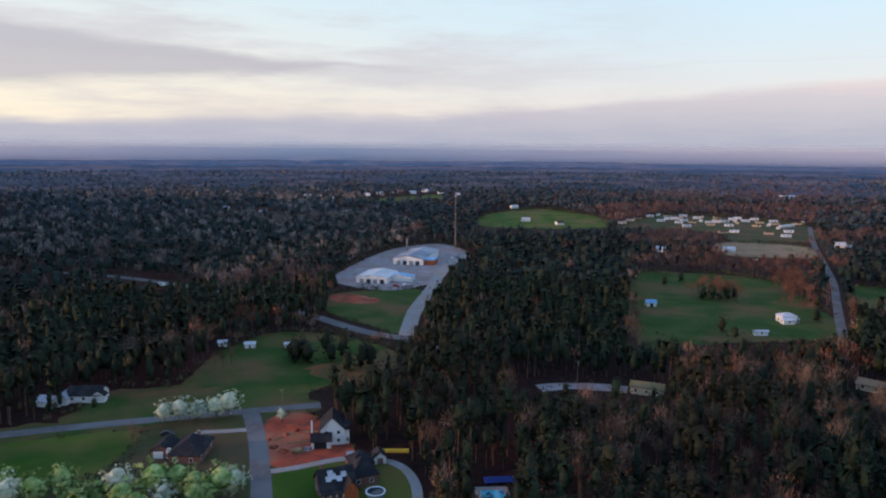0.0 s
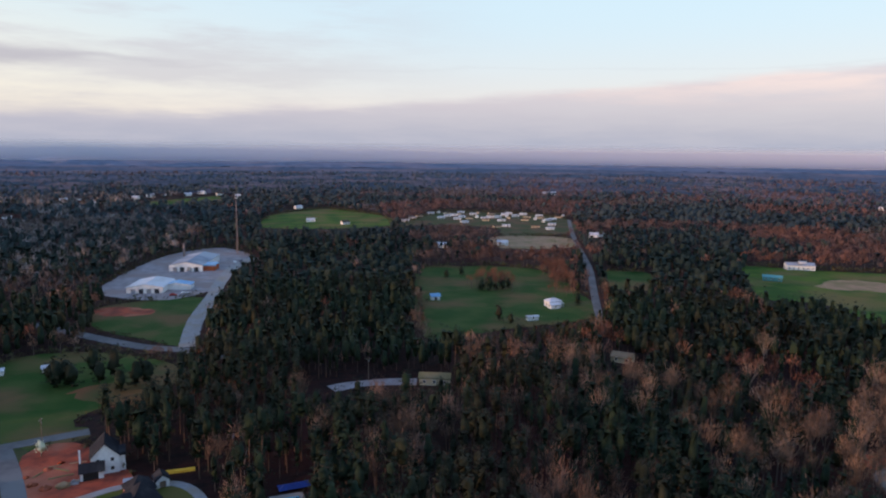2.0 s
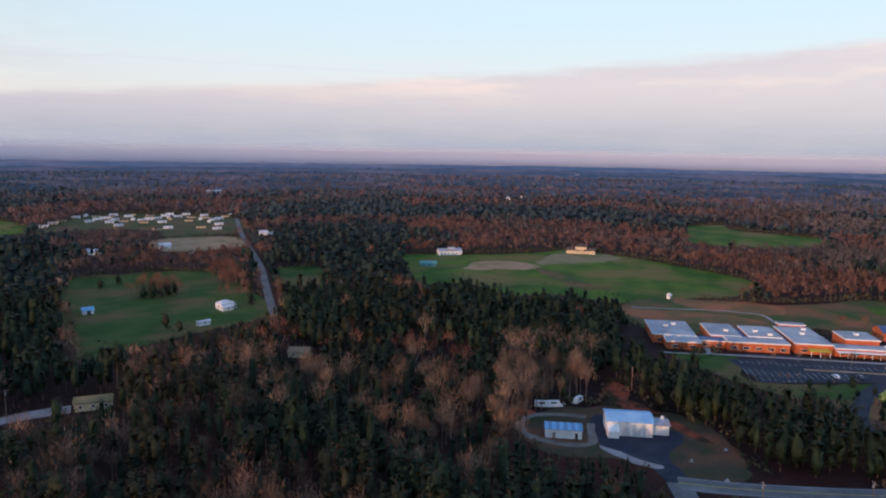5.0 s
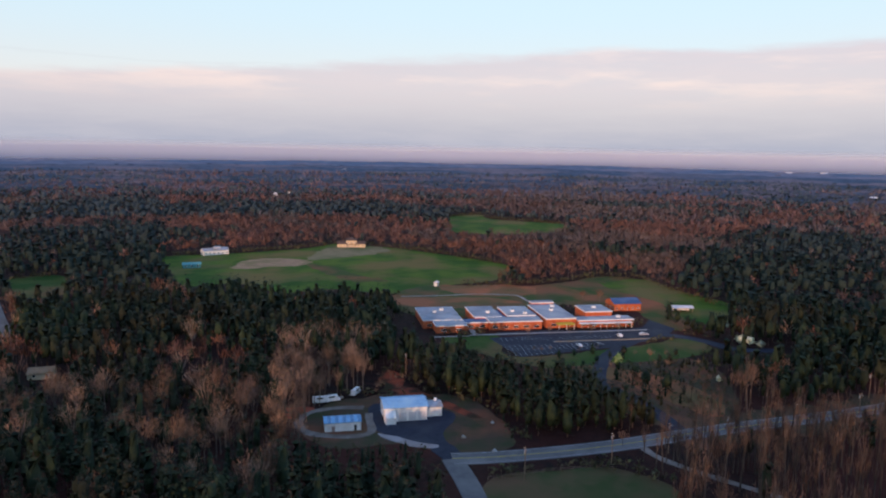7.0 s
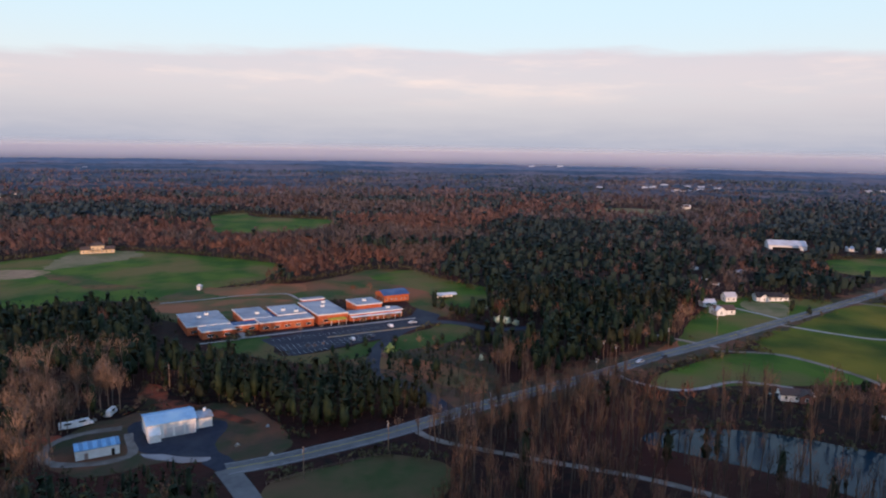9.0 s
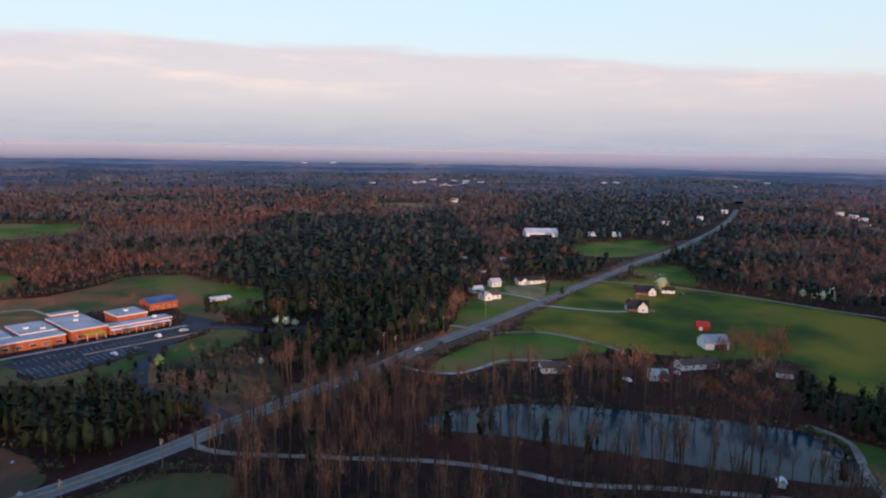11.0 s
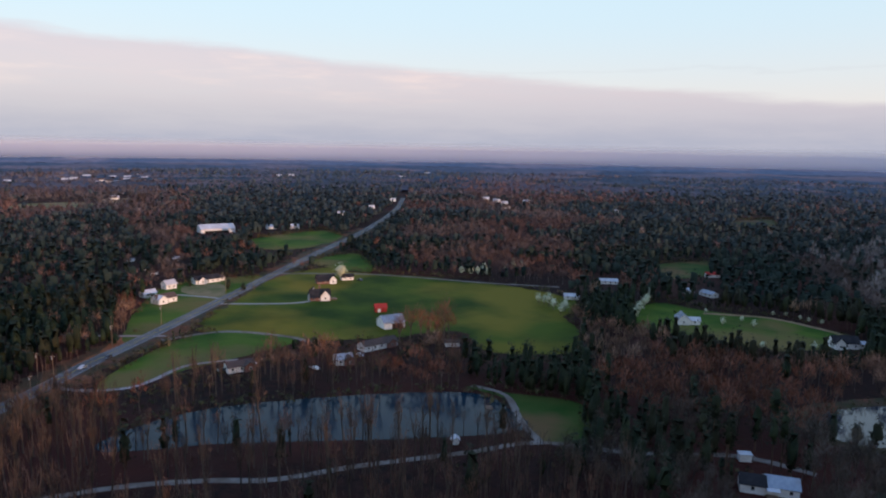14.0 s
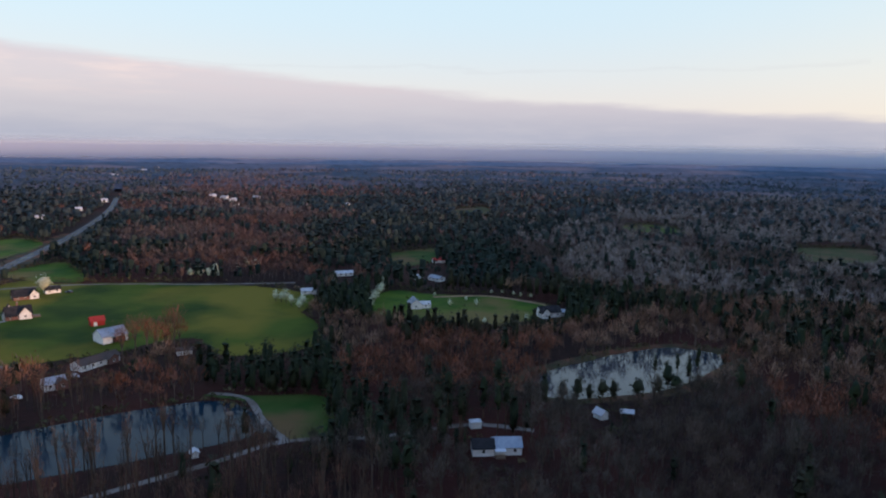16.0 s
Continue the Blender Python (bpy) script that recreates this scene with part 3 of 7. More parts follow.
patch("dirt_bank", "bare red earth on the grass slope", "dirt", [(-78, 460), (-58, 462), (-42, 447), (-50, 436), (-70, 440)], CLAY, 0.08, 5.0)
patch("gravel_yard", "pale gravel yard round the steel buildings", "yard", GRAVEL_YARD, GRAVEL, 0.07, 1.5)
patch("field", "green pasture with a few tree clumps", "field", FIELD_MID, MEADOW, 0.05, 4.0)
patch("field", "small grass field beside the country road", "field", FIELD_ROAD, MEADOW, 0.05)
patch("field", "far bright green field", "field", FIELD_FAR, GRASS, 0.06, 5.0)
patch("trailer_park_ground", "patchy grass of the mobile home park", "lawn", TRAILER_PARK, OLIVE, 0.05, 4.0)
patch("field", "bare brown field beside the mobile homes", "field", BROWN_FIELD, TAN, 0.06, 2.0)
patch("playing_field", "wide green school playing field", "field", SPORTS, GRASS, 0.05, 3.0)
patch("infield", "tan dirt infield of a ball field", "dirt", INFIELD, TAN, 0.09, 7.0)
patch("worn_strip", "worn brown strip across the playing field", "grass", [(478, 371), (477, 342), (457, 304), (449, 269), (432, 288), (437, 307), (453, 339)], RUST, 0.08, 6.0)
patch("worn_strip", "bare orange earth at the edge of the playing field", "dirt", [(444, 224), (463, 211), (483, 184), (480, 165), (458, 158), (437, 183), (433, 206)], SPARSE, 0.085, 6.0)
patch("worn_strip", "bare orange earth behind the school", "dirt", [(396, 236), (411, 216), (431, 181), (430, 156), (417, 140), (396, 166), (384, 205), (382, 228)], SPARSE, 0.09, 5.0)
patch("grass_strip", "green grass behind the school", "grass", [(526, 125), (562, 99), (531, 71), (503, 34), (473, 13), (437, 29), (435, 51), (475, 71), (498, 101)], GRASS, 0.095, 5.0)
patch("knoll", "dry tan grass round the yellow house", "grass", KNOLL, STRAW, 0.10, 8.0)
patch("school_grounds", "grass and red earth behind the school", "field", SCHOOL_BACK, RUST, 0.06, 2.0)
patch("field", "far pale green field in the woods", "field", FIELD_EAST, GRASS, 0.06, 5.0)
patch("school_lawn", "brown and green slope in front of the school", "lawn", SCHOOL_FRONT, MEADOW, 0.07, 2.0)
patch("school_slope", "brown brushy slope below the school", "slope", SCHOOL_SLOPE, YARDSOIL, 0.05, 3.0)
patch("maintenance_yard", "trampled brown earth round the metal sheds", "yard", MAINT_YARD, YARDSOIL, 0.06, 3.0)
patch("apron", "dark tarmac apron round the big shed", "tarmac", [(218, 140), (201, 125), (199, 110), (200, 97), (211, 104), (226, 106), (231, 112), (228, 125), (226, 138)], TARMAC, 0.10, 0.8)
patch("gravel_patch", "pale gravel spilled beside the apron", "gravel", [(199, 124), (196, 117), (196, 108), (198, 101), (201, 101), (200, 108), (200, 117)], GRAVEL, 0.115, 1.5)
patch("dirt_bank", "red earth beside the gravel loop", "dirt", [(203, 168), (209, 159), (202, 156), (196, 157), (196, 163)], CLAY, 0.09, 3.0)
patch("dirt_bank", "bare red-brown bank below the school", "dirt", [(308, 83), (318, 64), (312, 35), (292, 18), (275, 18), (281, 32), (295, 51)], SPARSE, 0.08, 5.0)
patch("dirt_bank", "red clay bank behind the metal shed", "dirt", RED_BANK, REDSOIL, 0.095, 5.0)
patch("lawn", "dormant lawn beside the road junction", "lawn", GRASS_NEAR, OLIVE, 0.06, 1.0)
patch("field", "large rolling green pasture", "field", BIG_FIELD, PASTURE, 0.05, 4.0)
patch("lawn", "lawns of the roadside houses", "lawn", LAWN_HOUSES, GRASS, 0.05)
patch("lawn", "green verge below the main road", "lawn", ROADSIDE, GRASS, 0.06)
patch("field", "far green paddock by the riding hall", "field", GREEN_FAR, GRASS, 0.06, 3.0)
patch("field", "green paddock beside the main road", "field", GREEN_ROAD, GRASS, 0.06, 2.0)
patch("lawn", "green hill lawn round the white house", "lawn", HILL_LAWN, GRASS, 0.06, 2.0)
patch("field", "small far meadow in the woods", "field", SMALL_FIELD, MEADOW, 0.06, 2.0)
patch("field", "far pale grey-green field", "field", PALE_FIELD, OLIVE, 0.06, 4.0)
for lab, outline, mat in (("far green meadow in the woods", [(262, -897), (235, -934), (178, -892), (188, -856), (237, -861)], GRASS), ("far olive field beside a farm", [(556, -970), (537, -1041), (478, -948), (500, -885)], OLIVE),
                          ("far tan clearing in the woods", [(1343, -265), (1335, -312), (1253, -293), (1261, -248)], TAN), ("far tan field in the woods", [(1279, -122), (1285, -222), (1195, -212), (1188, -120)], STRAW),
                          ("green slope beside far houses", [(-167, 1298), (-99, 1378), (-5, 1472), (-4, 1300), (-91, 1265)], GRASS)):
    far = np.array(outline, float)
    top = float(rise(far[:, 0], far[:, 1]).max()) + (5.6 if np.hypot(*far.mean(0)) > 1540 else 0.1)
    patch("field", lab, "field", outline, mat, top, 6.0)
    FAR_FIELDS.append((outline, 1.05))
patch("dam", "rough green grass dam at the end of the pond", "bank", DAM, MEADOW, 0.08, 1.0)
patch("pond_bank", "brown earth bank round the lake", "bank", [(124, -272), (108, -318), (94, -344), (74, -364), (48, -364), (36, -345), (50, -298), (70, -270), (101, -248)], YARDSOIL, 0.05, 1.0)
patch("pond", "still dark pond with reflected sky in its colour", "pond", POND, SKYTINT, 0.12, 1.0)
patch("lake", "still lake reflecting the pale sky", "lake", LAKE, WATER, 0.12, 1.0)
patch("parking_lot", "dark blue-grey tarmac school parking lot", "parking lot", PARKING, TARMAC, 0.12, 0.0, rounded=False)

road("verge", "brown and green grass verge of the main road", VERGE_MAIN, 26.0, YARDSOIL, 0.035, 8.0)
road("verge", "dormant grass verge of the street", STREET, 13.0, OLIVE, 0.035, 2.0)
road("verge", "grass verge of the lane", CROSS, 14.0, MEADOW, 0.03, 4.0)
road("street", "grey asphalt residential street", STREET, 6.0, ASPHALT, 0.14)
road("cross_road", "grey asphalt country lane", CROSS, 5.6, ASPHALT, 0.12)
road("highway", "two-lane grey asphalt highway", HIGHWAY, 7.5, ASPHALT, 0.12)
road("yard_road", "wide pale concrete road to the gravel yard", YARD_ROAD, 9.0, CONCRETE, 0.13, 0.6)
road("country_road", "narrow grey asphalt country road", PARK_ROAD, 5.0, ASPHALT, 0.12)
main_road = road("main_road", "straight two-lane grey asphalt main road", MAIN_RUN, 8.5, ASPHALT, 0.14)
dashes(main_road, MAIN_RUN, 0.0, 0.25, YELLOW, 0.16, name="centre_line")
for s in (-3.6, 3.6):
    dashes(main_road, MAIN_RUN, s, 0.16, PAINT, 0.16, name="edge_line")
road("side_street", "grey asphalt side street at the junction", MAIN_SPUR, 7.0, ASPHALT, 0.12)
road("school_drive", "dark tarmac drive of the school", SCHOOL_DRIVE, 7.0, TARMAC, 0.13)
road("school_entry", "dark tarmac entry road of the school", SCHOOL_ENTRY, 6.5, TARMAC, 0.11)
road("pond_lane", "pale gravel lane through the bare woods", POND_LANE, 2.6, DIRTROAD, 0.10, 0.5)
road("dam_path", "pale dirt track over the dam", DAM_PATH, 2.5, DIRTROAD, 0.13, 0.5)
road("driveway", "curved pale gravel driveway", CURVE_DRIVE, 2.4, GRAVEL, 0.10, 0.3)
road("driveway", "pale concrete driveway to the farmhouse", HOUSE_DRIVE, 3.2, CONCRETE, 0.10)
road("field_lane", "earth lane along the pasture", FIELD_LANE, 3.5, DIRTROAD, 0.10, 0.8)
road("driveway", "concrete driveway of the brick house", DRIVE_A, 3.2, CONCRETE, 0.10)
road("driveway", "curving concrete driveway of the dark-roofed house", DRIVE_B, 3.0, CONCRETE, 0.10)
road("driveway", "pale gravel driveway on the hill", FAR_DRIVE, 4.0, TAN, 0.10)
road("yard_drive", "tarmac drive to the metal sheds", YARD_DRIVE, 8.0, TARMAC, 0.11, 1.0)
road("yard_loop", "worn gravel loop round the small shed", YARD_LOOP, 3.0, DIRTROAD, 0.12, 0.8)
road("foot_path", "pale path behind the school", [(404, 233), (420, 212), (438, 192), (448, 171), (447, 163), (429, 148), (417, 140)], 1.8, GRAVEL, 0.12, 0.3)
road("driveway", "pale driveway of the roadside house", [(440, -155), (456, -144), (470, -132)], 3.0, CONCRETE, 0.10)
road("driveway", "short gravel driveway off the main road", [(368, -100), (380, -81), (398, -56)], 3.0, GRAVEL, 0.10, 0.5)
road("farm_track", "faint earth track along the lower pasture", [(361, -95), (360, -127), (334, -150), (315, -157)], 3.0, DIRTROAD, 0.10, 0.8)
patch("brown_lot", "dormant brown lawn beside the white house", "lawn", [(494, -148), (485, -171), (447, -157), (470, -140)], STRAW, 0.08, 2.0)
patch("road_bank", "red-brown earth bank along the main road", "bank", [(329, -44), (385, -85), (471, -149), (507, -178), (490, -200), (467, -186), (447, -157), (364, -85), (338, -52)], SPARSE, 0.045, 3.0)
road("lot_driveway", "wide grey driveway in the woods", LOT_WAY, 8.0, GRAVEL, 0.13, 1.0)

# ---- buildings ----
HOUSE_SPOTS = []   # x, y, radius: kept free of woods


def window(t, x0, x1, y0, y1, z0, z1, normal):
    """A framed pane on a wall of t; normal is the axis the wall faces."""
    d = 0.05
    if normal == "x":
        f = part("window", Build().box(x0 - d, x0 + d, y0, y1, z0, z1), TRIM, t)
        part("pane", Build().box(x0 - d - 0.02, x0 + d + 0.02, y0 + 0.12, y1 - 0.12, z0 + 0.12, z1 - 0.12), GLASS, f, "dark glass pane")
    else:
        f = part("window", Build().box(x0, x1, y0 - d, y0 + d, z0, z1), TRIM, t)
        part("pane", Build().box(x0 + 0.12, x1 - 0.12, y0 - d - 0.02, y0 + d + 0.02, z0 + 0.12, z1 - 0.12), GLASS, f, "dark glass pane")


def volume(t, cx, cy, length, width, height, peak, wall, roof, kind="gable", along="x", windows=True, storeys=1, over=0.45, z=0.0, name="wall"):
    """One body of a house: walls, roof and windows, its ridge along x or y."""
    l, w = length / 2, width / 2
    holder = t
    swap = along == "y"

    def put(b):
        if swap:
            b.v = [(cx - q, cy + p, r + z) for p, q, r in b.v]
        else:
            b.v = [(cx + p, cy + q, r + z) for p, q, r in b.v]
        return b

    if kind == "gable":
        part(name, put(Build().gable_walls(-l, l, -w, w, 0, height, peak)), wall, holder)
        part("roof", put(Build().gable(-l, l, -w, w, height + 0.01, peak, over)), roof, holder)
    elif kind == "hip":
        part(name, put(Build().box(-l, l, -w, w, 0, height)), wall, holder)
        part("roof", put(Build().hip(-l, l, -w, w, height + 0.01, peak, over)), roof, holder)
    else:
        part(name, put(Build().box(-l, l, -w, w, 0, height)), wall, holder)
        part("roof", put(Build().box(-l - 0.25, l + 0.25, -w - 0.25, w + 0.25, height + 0.01, height + peak)), roof, holder)
    if windows:
        for s in range(storeys):
            z0 = z + 1.0 + 2.8 * s
            sx, sy = (w, l) if swap else (l, w)
            for k in range(max(1, int(2 * sx / 3.6))):
                px = cx - sx + 2 * sx * (k + 0.5) / max(1, int(2 * sx / 3.6))
                for side in (-1, 1):
                    window(holder, px - 0.6, px + 0.6, cy + side * sy, 0, z0, z0 + 1.35, "y")
            for k in range(max(1, int(2 * sy / 4.5))):
                py = cy - sy + 2 * sy * (k + 0.5) / max(1, int(2 * sy / 4.5))
                for side in (-1, 1):
                    window(holder, cx + side * sx, 0, py - 0.6, py + 0.6, z0, z0 + 1.35, "x")


def building(name, label, category, x, y, turn, radius, group=""):
    HOUSE_SPOTS.append((x, y, radius))
    return thing(name, label, category, x, y, turn, group=group)


def door(t, x0, x1, y, height, mat=WOOD, name="door", label=""):
    part(name, Build().box(x0, x1, y - 0.07, y + 0.07, 0.02, height), mat, t, label)


def chimney(t, x, y, z0, z1, mat=BROWNBRICK):
    c = part("chimney", Build().box(x - 0.45, x + 0.45, y - 0.35, y + 0.35, z0, z1), mat, t, "brick chimney")
    part("cap", Build().box(x - 0.55, x + 0.55, y - 0.45, y + 0.45, z1, z1 + 0.15), CONCRETE, c)


def porch(t, x0, x1, y0, y1, height, posts=4, roof=DARKROOF):
    part("porch_floor", Build().box(x0, x1, y0, y1, 0.0, 0.25), CONCRETE, t)
    part("porch_roof", Build().box(x0 - 0.2, x1 + 0.2, y0 - 0.2, y1, height, height + 0.2), roof, t)
    for k in range(posts):
        px = x0 + 0.2 + (x1 - x0 - 0.4) * k / (posts - 1)
        part("post", Build().box(px - 0.12, px + 0.12, y0 + 0.1, y0 + 0.34, 0.25, height), TRIM, t, "white porch post")


# the brick house west of the street
t = building("brick_house", "low brown brick house with a charcoal hip roof beside the street", "house", -83, 213.5, 0, 11)
volume(t, 1, 0, 14, 10, 3.0, 3.8, BROWNBRICK, DARKROOF, "hip", "y")
volume(t, -8, 1.5, 8, 6.5, 2.7, 2.2, BROWNBRICK, DARKROOF, "gable", "y")
part("garage_door", Build().box(-10.4, -7.2, -2.62, -2.45, 0.02, 2.3), TRIM, t, "white garage door")
part("gable_end", Build().box(-6.0, -4.6, -2.9, -2.3, 0.0, 3.6), WHITEWALL, t, "white gable wall")
chimney(t, 2.5, 3.5, 3.0, 7.0)
# the house being built on the red lot
t = building("new_house", "tall white house under construction on a red clay lot", "house", -38.5, 226.5, 8, 9)
volume(t, 0.5, 0.5, 9.5, 8.0, 5.6, 4.0, WHITEWALL, DARKROOF, "gable", "y", storeys=2)
volume(t, -3.2, -4.9, 6.4, 4.2, 2.8, 1.9, WHITEWALL, DARKROOF, "gable", "x", windows=False)
# a black slab on the wall imitates the shaded garage bay
part("garage_opening", Build().box(-5.6, -1.4, -7.08, -6.9, 0.03, 2.2), RUBBER, t, "dark panel for the shade in the garage bay")
part("corner_post", Build().box(-6.6, -6.1, -4.0, -3.5, 0.0, 8.6), TRIM, t, "white corner post")
volume(t, 4.6, -0.5, 3.0, 6.0, 5.0, 0.9, WHITEWALL, DARKROOF, "flat", "x", windows=False)
# the dark-roofed brick house with a porch
t = building("brick_house", "brick house with steep dark roofs and a white-posted porch", "house", -31.5, 190, 22, 10)
volume(t, 0, 0, 10, 9, 3.4, 4.2, BROWNBRICK, DARKROOF, "gable", "x")
volume(t, 3.3, -4.4, 4.0, 4.2, 3.2, 2.8, BRICK, DARKROOF, "gable", "y", windows=False)
volume(t, 9.2, 4.6, 8.5, 8.0, 3.2, 4.4, BROWNBRICK, DARKROOF, "hip", "y")
volume(t, 10.5, 11.2, 7.0, 7.0, 3.2, 3.6, BROWNBRICK, DARKROOF, "hip", "y")
porch(t, -5.0, 1.2, -6.6, -4.5, 2.9)
for k, (px, py) in enumerate(((-2.4, -2.4), (-0.9, -2.0), (0.7, -2.6), (-1.6, -1.2), (2.2, -1.8))):
    h = 3.4 + 4.2 * (1 - abs(py) / 4.5) + 0.2
    part("roof_sheet", Build().add([(px - 0.8, py - 0.6, h - 0.5), (px + 0.8, py - 0.6, h - 0.5), (px + 0.8, py + 0.6, h + 0.62), (px - 0.8, py + 0.6, h + 0.62)], [(0, 1, 2, 3)]), WHITEROOF, t, "pale sheet on the roof")
chimney(t, -3.5, 1.5, 3.4, 8.6)
t = building("garden_shed", "small white gabled garden shed", "shed", -20.6, 210.5, 15, 4)
volume(t, 0, 0, 4.6, 3.8, 2.4, 1.5, WHITEWALL, DARKROOF, "gable", "y", windows=False)
door(t, -0.9, 0.9, -2.33, 2.0)
t = building("camper", "grey flat-roofed camper trailer beside the drive", "camper", -28.3, 210.2, 8, 4)
part("body", Build().box(-2.6, 2.6, -1.2, 1.2, 0.5, 2.8), CONCRETE, t)
part("roof", Build().box(-2.7, 2.7, -1.3, 1.3, 2.805, 2.95), SILVER, t)
for sx in (-1.2, 1.2):
    part("wheel", Build().tube((sx, -1.25, 0.33), (sx, -1.0, 0.33), 0.33, 0.33, 10), RUBBER, t)
    part("wheel", Build().tube((sx, 1.0, 0.33), (sx, 1.25, 0.33), 0.33, 0.33, 10), RUBBER, t)


def ring(r0, r1, z0, z1, n=28):
    b = Build()
    c = [(math.cos(2 * math.pi * i / n), math.sin(2 * math.pi * i / n)) for i in range(n)]
    v = [(x * r, y * r, z) for r, z in ((r1, z0), (r1, z1), (r0, z1), (r0, z0)) for x, y in c]
    f = [(k * n + i, k * n + (i + 1) % n, (k + 1) % 4 * n + (i + 1) % n, (k + 1) % 4 * n + i) for k in range(4) for i in range(n)]
    return b.add(v, f)


t = building("above_ground_pool", "round above-ground pool with a white rim on the lawn", "pool", -19.5, 188.3, 0, 4)
part("pool_wall", ring(2.62, 2.75, 0, 1.3), SILVER, t)
part("rim", ring(2.55, 2.95, 1.3, 1.4), TRIM, t, "white pool rim")
part("water", Build().tube((0, 0, 0.3), (0, 0, 1.1), 2.6, 2.6, 28), WATER, t, "dark pool water")
t = building("swimming_pool", "bright blue in-ground swimming pool with a pale deck", "pool", 14.5, 189.5, 4, 8)
part("deck", Build().box(-5, 5, -4.5, 4.5, 0.02, 0.12), CONCRETE, t)
part("water", Build().box(-3.4, 3.4, -3.0, 2.2, 0.04, 0.17), POOLBLUE, t)
t = building("tarpaulin", "dark blue tarpaulin over a low frame by the pool", "cover", 17, 197.5, 6, 6)
part("sheet", Build().hip(-4.6, 4.6, -1.9, 1.9, 0.6, 1.0, 0.1, 0.1), TARPBLUE, t)
for sx, sy in ((-4.4, -1.7), (4.4, -1.7), (4.4, 1.7), (-4.4, 1.7)):
    part("post", Build().box(sx - 0.06, sx + 0.06, sy - 0.06, sy + 0.06, 0, 0.62), DARKMETAL, t)
t = building("lumber_stack", "long stack of yellow timber at the edge of the woods", "lumber", -16.4, 217.6, 2, 6)
for k in range(3):
    part("plank", Build().box(-5.0, 5.0, -0.75 + k * 0.5, -0.27 + k * 0.5, 0.0, 0.75 - 0.1 * (k % 2)), YELLOW, t)
t = building("white_house", "white house with a dark grey roof below the woods", "house", -141, 263, 4, 10)
volume(t, 0, 0, 13, 8, 3.0, 2.6, WHITEWALL, DARKROOF, "gable", "x")
volume(t, -7.6, -3.5, 6, 5, 2.6, 1.8, WHITEWALL, GREYROOF, "gable", "y")
volume(t, 5.6, -2.6, 3.2, 4.6, 3.0, 1.6, WHITEWALL, DARKROOF, "gable", "y", windows=False)
t = building("garage", "small white garage beside the house", "garage", -153, 256.5, -10, 5)
volume(t, 0, 0, 6, 5, 2.4, 1.4, WHITEWALL, WHITEROOF, "gable", "x", windows=False)
part("garage_door", Build().box(-1.4, 1.4, -2.6, -2.48, 0.02, 2.0), TRIM, t)
for sx, sy, ln in ((-111.5, 338.5, 4.0), (-97, 336, 5.0), (-78, 336, 3.0)):
    t = building("shed", "small white shed in the meadow", "shed", sx, sy, 10, 5)
    volume(t, 0, 0, ln, 3.2, 2.2, 0.8, WHITEWALL, WHITEROOF, "gable", "x", windows=False)
    door(t, -0.5, 0.5, -1.63, 1.9)


def ribs(t, length, width, height, peak, mat, step, name="roof_rib"):
    """Raised seams of a metal roof, joined into one part."""
    b = Build()
    n = int(length / step)
    for i in range(n + 1):
        x = -length / 2 + length * i / n
        for s in (-1, 1):
            y0, y1 = s * (width / 2 + 0.4), 0
            z0, z1 = height - peak * 0.4 / (width / 2) + 0.19, height + peak + 0.19
            b.add([(x - 0.05, y0, z0), (x + 0.05, y0, z0), (x + 0.05, y1, z1), (x - 0.05, y1, z1), (x - 0.05, y0, z0 + 0.07), (x + 0.05, y0, z0 + 0.07), (x + 0.05, y1, z1 + 0.07), (x - 0.05, y1, z1 + 0.07)],
                  [(4, 5, 6, 7), (0, 4, 7, 3), (1, 2, 6, 5), (0, 1, 5, 4)])
    tagged(part(name, b, mat, t), kind="stuff")


# the steel plant on its gravel yard
t = building("steel_hall", "long white steel hall with a pale low roof", "hall", -51, 518, -11, 24)
volume(t, 0, 0, 31, 24, 4.2, 2.2, WHITEWALL, WHITEROOF, "gable", "y", windows=False)
for k in range(4):
    part("roller_door", Build().box(-9 + k * 5.2, -6 + k * 5.2, -15.6, -15.42, 0.02, 3.2), DARKMETAL if k % 2 else SILVER, t)
volume(t, 17.5, 2, 11, 20, 3.4, 1.6, WHITEWALL, BLUEROOF, "gable", "y", windows=False, name="annex_wall")
t = building("steel_hall", "wide grey-roofed steel hall with white walls", "hall", -25, 613, -13, 38)
volume(t, 0, 0, 58, 26, 5.2, 2.6, WHITEWALL, GREYROOF, "gable", "y", windows=False)
for k in range(4):
    part("roller_door", Build().box(-10 + k * 5.6, -6.6 + k * 5.6, -29.1, -28.9, 0.02, 3.6), DARKMETAL if k % 2 else SILVER, t)
volume(t, 17.5, -18, 14, 9, 4.0, 1.2, BRICK, BLUEROOF, "flat", "y", windows=False, name="annex_wall")
t = building("smokestack", "short rusty steel smokestack", "stack", -36, 655, 0, 3)
part("shaft", Build().tube((0, 0, 0), (0, 0, 14), 1.0, 0.8, 12), STEEL, t)
part("rim", ring(0.8, 1.0, 14, 14.4, 12), DARKMETAL, t)


